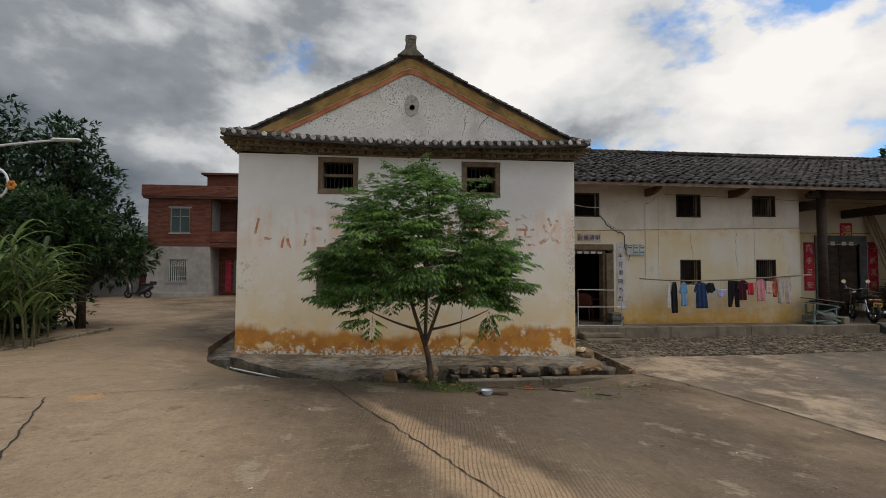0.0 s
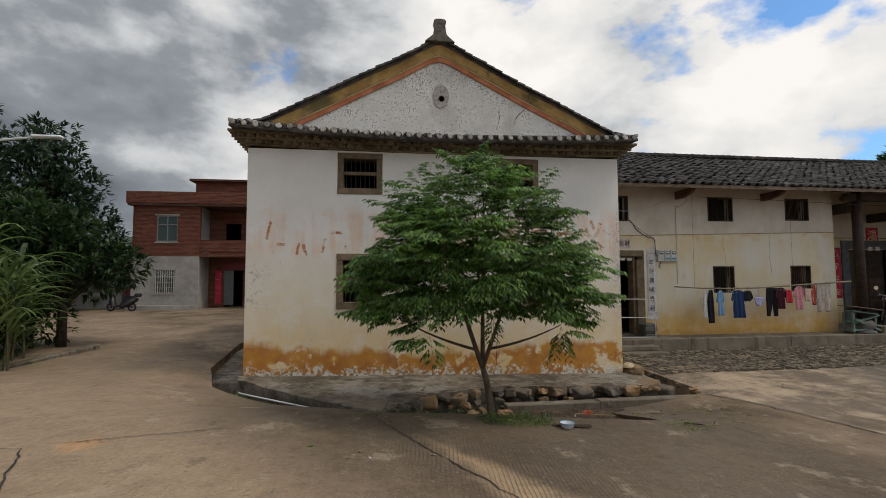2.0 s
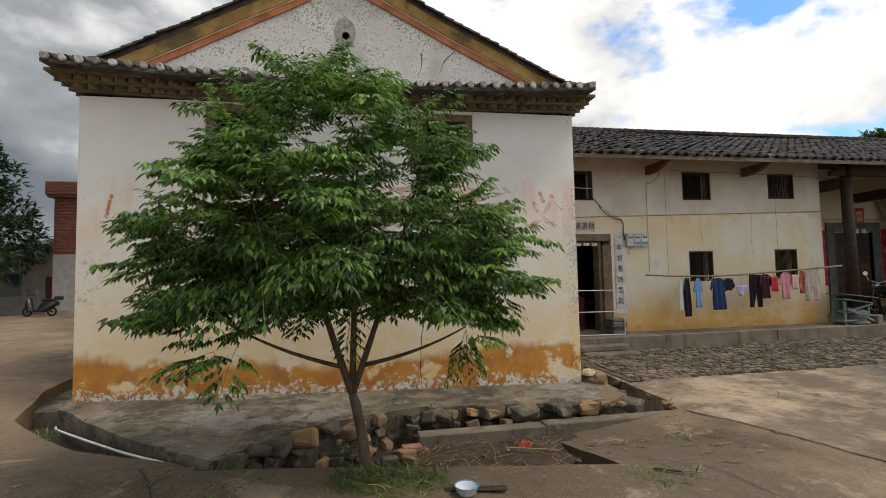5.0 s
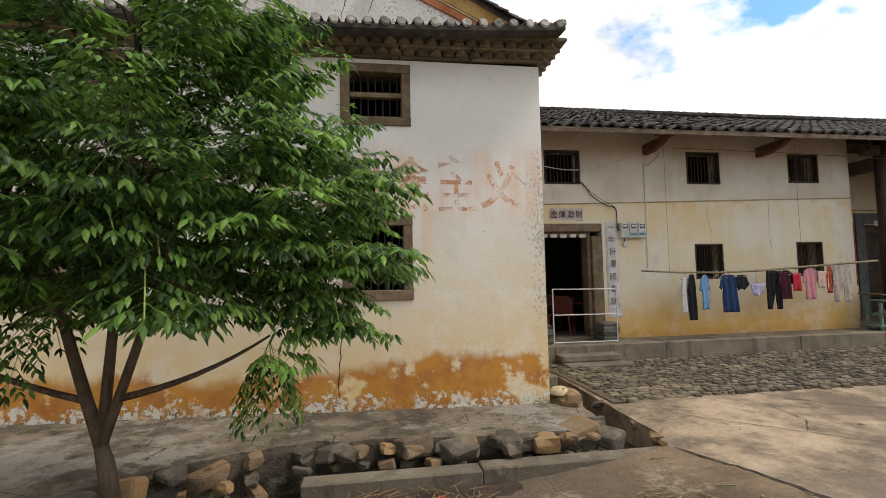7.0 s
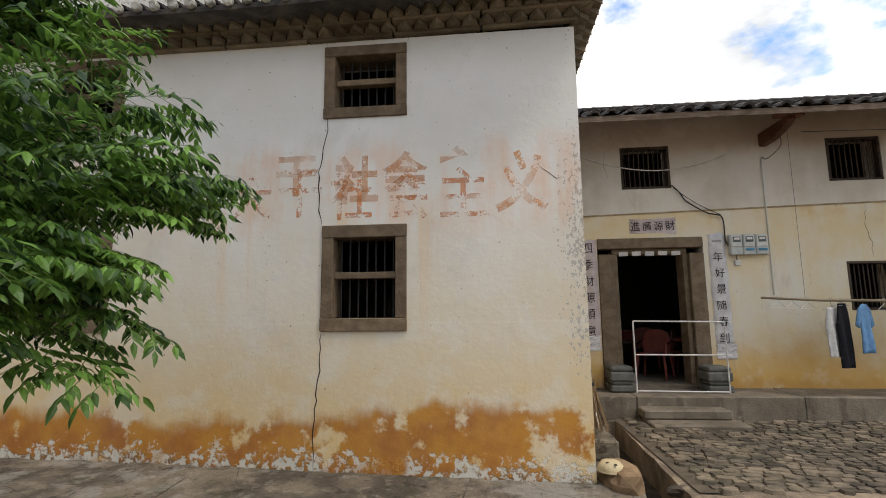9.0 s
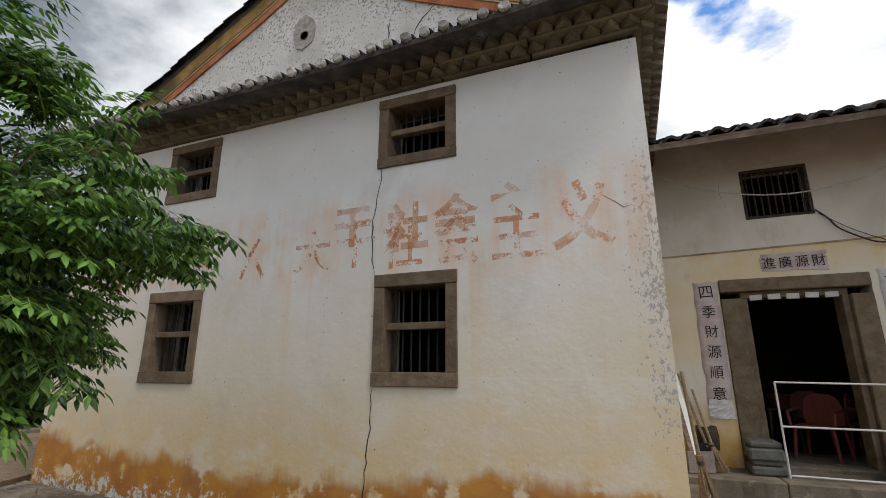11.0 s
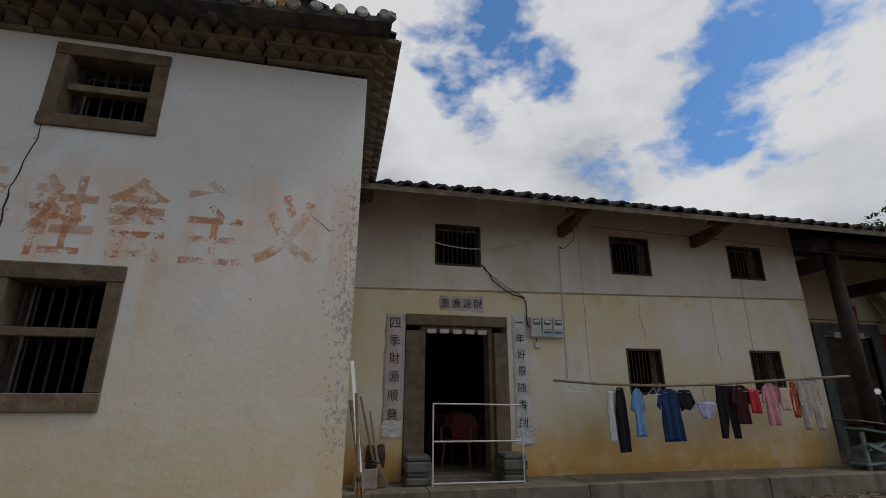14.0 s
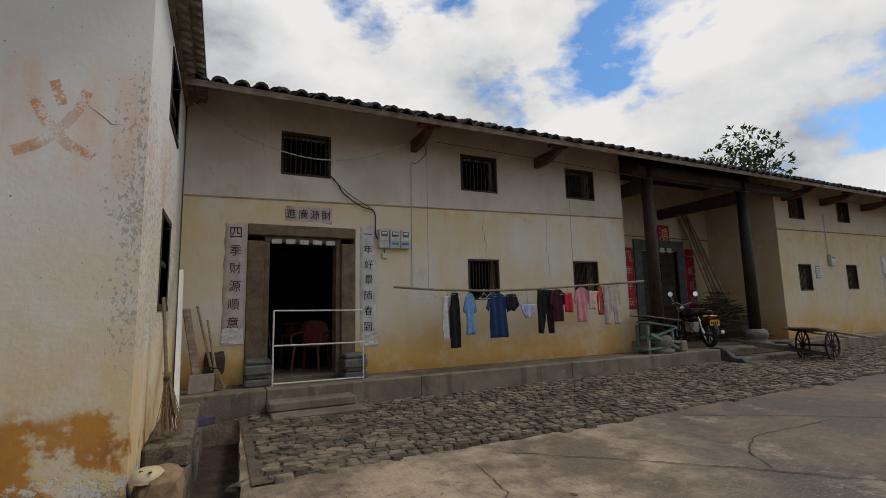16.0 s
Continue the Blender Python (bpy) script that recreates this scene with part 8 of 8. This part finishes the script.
paving_crack([(-1.25, 7.0), (-0.45, 5.35), (0.15, 4.25), (0.64, 3.26), (1.3, 1.8), (2.0, 0.2)], 0.008, 1, "straight joint between two concrete slabs")
paving_crack([(4.56, 8.45), (4.78, 7.72), (5.10, 6.47), (5.45, 5.0), (6.1, 2.5)], 0.014, 2, "open joint beside the pale yard slabs")
paving_crack([(-3.85, 5.45), (-3.5, 4.8), (-3.3, 4.4), (-2.85, 3.5), (-2.6, 3.0), (-2.1, 2.0)], 0.010, 3)
paving_crack([(-6.5, 5.6), (-4.8, 5.5), (-3.85, 5.45)], 0.010, 4)
paving_crack([(-3.6, 5.6), (-2.3, 5.95)], 0.006, 5)
paving_crack([(5.2, 9.2), (6.1, 8.5), (7.4, 7.4), (8.3, 6.6), (9.5, 6.0)], 0.006, 6)
paving_crack([(7.0, 9.75), (7.9, 8.9), (8.6, 8.2), (9.4, 7.3), (10.5, 6.2)], 0.006, 7)
paving_crack([(8.6, 8.2), (8.9, 8.6), (9.5, 8.9), (10.8, 8.8)], 0.005, 8)
paving_crack([(6.1, 8.5), (6.5, 8.9), (6.6, 9.6)], 0.005, 9)
paving_crack([(9.6, 9.9), (11.3, 8.6), (13.5, 7.0)], 0.007, 10)
paving_crack([(12.4, 8.2), (13.2, 8.9), (15.5, 9.2)], 0.006, 12)
paving_crack([(2.9, 7.0), (3.4, 6.5), (3.5, 5.9)], 0.005, 11)

# ---- rubble along the platform's edge ----


def block_stone(seed):
    """A roughly squared field stone with broken corners and worn edges."""
    rngb = random.Random(seed)
    bm = bmesh.new()
    bmesh.ops.create_cube(bm, size=0.9)
    bmesh.ops.scale(bm, vec=(1.0, 0.8, 0.72), verts=bm.verts)
    for v in bm.verts:
        v.co += Vector((rngb.uniform(-0.16, 0.16), rngb.uniform(-0.14, 0.14), rngb.uniform(-0.15, 0.15)))
    bmesh.ops.bevel(bm, geom=bm.edges[:], offset=0.19, segments=3, profile=0.55, affect="EDGES")
    for v in bm.verts:
        v.co += v.co.normalized() * (0.09 * noise.noise(v.co * 2.6 + Vector((seed, 0, 0))) + 0.03 * noise.noise(v.co * 8 + Vector((0, seed, 0))))
    return mesh_of("stone", bm, RUBBLE)


STONES = [stone_mesh("stone", 1.0, 0.8, 0.72, 0.55, s, RUBBLE) if s % 4 == 0 else block_stone(s) for s in range(8)]
rng = random.Random(14)


def lay(parent, x, y, z, size, name="stone", flat=1.0):
    ob = part(name, STONES[rng.randrange(8)], RUBBLE, parent)
    ob.matrix_basis = pose(x, y, z, rng.uniform(-14, 14), rng.uniform(-14, 14), rng.uniform(0, 360)) @ Matrix.Diagonal((size * rng.uniform(0.85, 1.3), size * rng.uniform(0.8, 1.1), size * rng.uniform(0.7, 1.0) * flat, 1))
    return ob


front = [(-0.80, 7.52), (-0.52, 7.92), (-0.08, 8.36), (0.56, 8.68), (1.2, 8.88), (2.3, 8.85), (3.36, 8.86), (4.08, 8.86)]
for (xa, ya), (xb, yb) in zip(front, front[1:]):
    n = max(2, int(math.dist((xa, ya), (xb, yb)) / 0.24))
    for k in range(n):
        u = (k + rng.uniform(0.3, 0.7)) / n
        x, y = xa + (xb - xa) * u, ya + (yb - ya) * u
        s = rng.uniform(0.15, 0.31)
        lay(platform, x, y + 0.02, platform_z(x) - 0.07 + rng.uniform(-0.02, 0.02), s)
        for q in range(2):
            lay(platform, x + rng.uniform(-0.1, 0.1), y - 0.05 - 0.05 * q, platform_z(x) - 0.20 - 0.11 * q, rng.uniform(0.10, 0.16))
for k in range(8):
    lay(platform, 4.22 + rng.uniform(-0.03, 0.03), 9.0 + 0.42 * k, platform_z(4.2) - 0.1, rng.uniform(0.13, 0.18))
for k in range(46):
    x, y = rng.uniform(-0.72, 1.0), rng.uniform(6.95, 8.3)
    if y > 7.7 + 0.7 * (x + 0.6):
        continue
    s = rng.uniform(0.06, 0.16)
    tagged(lay(None, x, y, -0.05 + 0.28 * smooth((7.6 - y) / 0.8) * 0.4 + s * 0.35, s, "loose_stone"), "loose field stone in the pit beside the tree", "stone", "loose stones")
tagged(lay(None, 0.18, 7.0, 0.16, 0.24, "loose_stone"), "large yellow-brown stone beside the tree trunk", "stone", "loose stones")
for k in range(16):
    x, y = rng.uniform(1.1, 2.6), rng.uniform(6.85, 8.3)
    tagged(lay(None, x, y, 0.08 - 0.085 * (y - 6.7) + 0.01, rng.uniform(0.025, 0.06), "pebble"), "small stone lying on the soil of the bed", "stone", "pebbles")
for x, y, z, s, fl in ((3.05, 8.80, 0.14, 0.27, 0.9), (3.42, 8.80, 0.13, 0.31, 0.9), (3.82, 9.0, 0.14, 0.36, 0.5), (4.14, 8.98, 0.07, 0.36, 0.7), (4.16, 9.38, 0.09, 0.34, 0.6), (2.55, 8.82, 0.12, 0.28, 0.7), (2.1, 8.84, 0.14, 0.27, 0.8), (1.45, 8.86, 0.15, 0.30, 0.9), (0.35, 8.55, 0.14, 0.30, 0.8)):
    lay(platform, x, y, z, s, "stone", fl)
# stones at the broken rim of the yard slab beside the ditch
for x, y, s in ((4.78, 10.2, 0.2), (4.82, 9.75, 0.24), (4.76, 9.3, 0.2), (4.72, 8.85, 0.22), (4.66, 8.62, 0.18)):
    lay(ground, x - 0.04, y, ground_z(4.9, y) - 0.07, s, "stone", 0.7)
brk = tagged(part("broken_brick", boxes((-0.11, 0.11, -0.055, 0.055, 0, 0.06), bevel=0.008), plain("pinkish_brick", (0.30, 0.15, 0.10), 0.9)), "broken pinkish brick lying by the rubble", "brick")
brk.matrix_basis = pose(1.0, 8.12, 0.005, 4, 3, 12)

# ---- litter and plants on the ground ----
GRASS = make_leaf("cut_grass", (0.06, 0.12, 0.025), (0.14, 0.20, 0.05), 0.6)


def tuft(name, label, x, y, z, r, count, seed, material, length, flat=0.5):
    rng = random.Random(seed)
    pl = []
    for k in range(count):
        a, q = rng.uniform(0, 2 * math.pi), r * math.sqrt(rng.random())
        px, py = x + q * math.cos(a), y + 0.6 * q * math.sin(a)
        pl.append((Vector((px, py, z(px, py) + rng.uniform(0.0, 0.07) * (1 - q / r))), Vector((rng.gauss(0, 1), rng.gauss(0, 1), abs(rng.gauss(0, flat))))))
    ob = tagged(part(name, blades(name, pl, material, length, 0.012, seed, 1, 0.2), material), label, "grass", kind="stuff")
    return ob


def on_soil(x, y):
    return 0.085 - 0.085 * (y - 6.7)


tuft("cut_grass", "heap of cut green grass at the foot of the tree", 0.66, 6.36, lambda x, y: gz(x, y, 0.008), 0.46, 560, 3, GRASS, 0.12, 0.22)
tuft("cut_grass", "scattered cut green grass on the concrete", 2.85, 6.35, lambda x, y: gz(x, y, 0.008), 0.32, 70, 5, GRASS, 0.10, 0.1)
tuft("cut_grass", "scattered cut green stalks on the slab", 3.6, 7.4, lambda x, y: gz(x, y, 0.008), 0.5, 22, 6, GRASS, 0.08, 0.08)
tuft("cut_grass", "scattered green clippings on the road", -0.7, 6.5, lambda x, y: gz(x, y, 0.008), 0.55, 90, 8, GRASS, 0.09, 0.08)
tuft("weeds", "small weeds growing in the bed", 1.75, 6.88, on_soil, 0.35, 160, 9, LEAF, 0.10, 0.8)
tuft("weeds", "small weeds along the ditch", 3.75, 8.74, lambda x, y: -0.08, 0.45, 260, 10, LEAF, 0.10, 0.8)
tuft("weeds", "small weeds in the trench by the platform", -3.3, 9.1, lambda x, y: 0.12, 0.3, 160, 12, LEAF, 0.12, 0.8)
tuft("weeds", "small weeds between the rubble", 0.35, 8.3, lambda x, y: 0.0, 0.3, 90, 13, LEAF, 0.09, 0.8)
# dry twigs and straw in the bed
bm = bmesh.new()
for k in range(170):
    x, y, a, l = rng.uniform(1.05, 2.6), rng.uniform(6.85, 8.35), rng.uniform(0, math.pi), rng.uniform(0.05, 0.26)
    z = on_soil(x, y) + rng.uniform(0.0, 0.03)
    tube(bm, [(x, y, z), (x + l * math.cos(a), min(8.4, y + l * math.sin(a)), z + rng.uniform(-0.01, 0.02))], 0.004, 4, False)
tagged(part("dry_twigs", bm, BROOMTWIG), "dry twigs and straw scattered over the bed", "twigs", kind="stuff")
# scattered small litter on the paving
for k in range(60):
    x, y = rng.uniform(-3, 9), rng.uniform(2.6, 9.5)
    if inside(x, y, HOLE):
        continue
    l = rng.uniform(0.008, 0.028)
    ob = part("litter_bit", boxes((-l, l, -l * 0.35, l * 0.35, 0, 0.006)), LIGHTSTONE if k % 9 == 0 else GRASS if k % 3 == 1 else BROOMTWIG)
    ob.matrix_basis = pose(x, y, gz(x, y, 0.006), rng.uniform(-5, 5), rng.uniform(-5, 5), rng.uniform(0, 180))
    tagged(ob, "tiny scrap of litter lying on the concrete", "litter", "litter scraps")
# cut stems on the slab
bm = bmesh.new()
for k in range(30):
    x, y, a, l = rng.gauss(3.7, 0.55), rng.gauss(7.35, 0.45), rng.gauss(-0.35, 0.6), rng.uniform(0.04, 0.20)
    if inside(x, y, HOLE) or inside(x + l * math.cos(a), y + l * math.sin(a), HOLE):
        continue
    xe, ye = x + l * math.cos(a), y + l * math.sin(a)
    tube(bm, [(x, y, gz(x, y, 0.012)), (xe, ye, gz(xe, ye, 0.014))], 0.006, 4, False)
tagged(part("cut_stems", bm, plain("pale_green_stem", (0.24, 0.22, 0.10), 0.7, var=0.3)), "pale green cut stems scattered on the slab", "stems", kind="stuff")
# red mesh bag
bm = bmesh.new()
for k in range(26):
    a, r = rng.uniform(0, 2 * math.pi), rng.uniform(0.02, 0.09)
    b = a + rng.uniform(0.8, 2.4)
    tube(bm, [(r * math.cos(a), r * math.sin(a) * 0.7, rng.uniform(0.0, 0.03)), (0.5 * r * math.cos((a + b) / 2), 0.5 * r * math.sin((a + b) / 2), rng.uniform(0.03, 0.08)), (r * math.cos(b), r * math.sin(b) * 0.7, rng.uniform(0.0, 0.03))], 0.008, 5)
mb = tagged(part("mesh_bag", bm, plain("coral_red_plastic", (0.62, 0.10, 0.055), 0.5)), "crumpled coral-red plastic mesh bag on the soil", "bag")
mb.matrix_basis = pose(2.28, 8.02, on_soil(2.28, 8.02), 0, 0, 20)
tagged(part("twig_stick", bar([(2.0, 7.85, 0.05), (2.5, 7.6, 0.075)], [0.012, 0.008], 6), BROOMTWIG), "brown stick lying on the soil", "stick")
for x, y in ((1.42, 7.2), (1.37, 7.12), (2.05, 7.95)):
    ob = tagged(part("eggshell", stone_mesh("eggshell", 0.028, 0.026, 0.022, 0.3, x, LIGHTSTONE), LIGHTSTONE), "white eggshell on the dark soil", "eggshell", "eggshells")
    ob.matrix_basis = pose(x, y, on_soil(x, y) + 0.012)
bowl = thing("tin_bowl", "white enamel bowl with dark bottom on the paving", "bowl", (1.17, 6.10, gz(1.17, 6.10, 0.004)))
bm = bmesh.new()
lathe(bm, [(0.045, 0.0), (0.068, 0.022), (0.08, 0.062), (0.083, 0.064), (0.077, 0.060), (0.064, 0.026), (0.04, 0.008)], sides=20)
part("body", bm, plain("white_enamel", (0.66, 0.67, 0.70), 0.35, var=0.1), bowl, smooth_shade=True)
part("rim", bar([(0.082 * math.cos(2 * math.pi * k / 20), 0.082 * math.sin(2 * math.pi * k / 20), 0.064) for k in range(21)], 0.005, 5), BLUE, bowl)
tagged(part("bark_strip", boxes((-0.22, 0.22, -0.03, 0.03, 0, 0.02), bevel=0.008), DARKWOOD), "dark strip of wood lying by the bowl", "stick").matrix_basis = pose(1.25, 6.16, gz(1.25, 6.16, 0.006), 0, 0, -8)
tagged(part("bark_strip", boxes((-0.12, 0.12, -0.012, 0.012, 0, 0.014), bevel=0.005), DARKWOOD), "dark stick lying at the slab's corner", "stick").matrix_basis = pose(2.95, 6.45, gz(2.95, 6.45, 0.006), 0, 0, -30)
cable("pvc_pipe", "white plastic water pipe lying in the trench", [(-3.28, 9.52, 0.15), (-3.08, 9.25, 0.17), (-2.15, 8.40, 0.195), (-1.76, 8.08, 0.20), (-1.39, 7.80, 0.205), (-0.93, 7.42, 0.215)], 0.014, PVC, "pipe")
cable("pvc_pipe", "short white plastic pipe in the trench", [(-1.45, 7.80, 0.22), (-1.12, 7.47, 0.25)], 0.014, PVC, "pipe")
structure("trench_floor", boxes((-4.66, -3.36, 10.25, 21.9, -0.2, 0.17), bevel=0.01), PLATMAT, "worn concrete floor of the trench along the house", "paving")
structure("ditch_fill", boxes((-3.9, -0.9, 7.2, 10.2, -0.21, -0.02)), SOIL, "dark mud in the trench beside the platform", "mud")

# ---- cobbles ----


def cobble_edge(x):
    return 10.02 + 0.10 * noise.noise(Vector((x * 0.8, 0, 0))) + 0.16 * noise.noise(Vector((x * 2.9, 3, 0))) - 0.18 * smooth((6.0 - x) / 1.5)


bm = bmesh.new()
rows = []
for i in range(120):
    x = 4.775 + 22.2 * i / 119
    rows.append([bm.verts.new((x, y, gz(x, y, 0.010))) for y in [cobble_edge(x) + 0.03 + (LEDGE_Y + 0.05 - cobble_edge(x)) * j / 6 for j in range(7)]])
for a, b in zip(rows, rows[1:]):
    for j in range(6):
        bm.faces.new((a[j], b[j], b[j + 1], a[j + 1]))
COBBLEBED = make_stone("earth_between_cobbles", (0.085, 0.066, 0.047), (0.15, 0.118, 0.084), 0.2, 6, 0)
cobbles = structure("cobble_strip", bm, COBBLEBED, "strip of worn dark cobbles set in earth before the ledge", "paving", True)


def cobble(bm, x, y, z, w, d, rng):
    n = rng.choice((5, 6, 6, 7))
    a0 = rng.uniform(0, 6)
    lo, hi = [], []
    for k in range(n):
        a = a0 + 2 * math.pi * k / n + rng.uniform(-0.25, 0.25)
        c, s = math.cos(a), math.sin(a)
        c, s = math.copysign(abs(c) ** 0.7, c), math.copysign(abs(s) ** 0.7, s)
        lo.append(bm.verts.new((x + c * w / 2, y + s * d / 2, z - 0.03)))
        hi.append(bm.verts.new((x + c * w / 2 * 0.84, y + s * d / 2 * 0.82, z + 0.015 + rng.uniform(-0.006, 0.006))))
    bm.faces.new(hi)
    for k in range(n):
        bm.faces.new((lo[k], lo[(k + 1) % n], hi[(k + 1) % n], hi[k]))


rng = random.Random(3)
SHARED = []
for k in range(24):
    b1 = bmesh.new()
    cobble(b1, 0, 0, 0, 1, 1, rng)
    SHARED.append(mesh_of("cobble", b1, COBBLE))
rest = bmesh.new()
count = 0
y = 9.86
while y < 12.62:
    x = 4.84 + rng.uniform(0, 0.1)
    d = rng.uniform(0.065, 0.11)
    while x < 26.9:
        w = rng.uniform(0.085, 0.20)
        cx, cy = x + w / 2, y + d / 2 + rng.uniform(-0.018, 0.018)
        x += w + 0.010
        if cy < cobble_edge(cx) or (5.05 < cx < 6.4 and cy > 12.0) or (14.4 < cx < 17.5 and cy > 12.0):
            continue
        z = gz(cx, cy, 0.016 + rng.uniform(-0.006, 0.008))
        if cx < 6.4 and cy > 10.0 and count < 300:
            ob = part("cobble", SHARED[rng.randrange(24)], COBBLE, cobbles)
            ob.matrix_basis = pose(cx, cy, z, rng.uniform(-3, 3), rng.uniform(-3, 3), rng.choice((0, 180)) + rng.uniform(-9, 9)) @ Matrix.Diagonal((w * 1.14, d * 1.18, 0.8, 1))
            count += 1
        else:
            cobble(rest, cx, cy, z, w * 1.14, d * 1.18, rng)
    y += d + 0.004
part("cobbles", rest, COBBLE_FAR, cobbles, "many worn cobbles set in earth", kind="stuff")
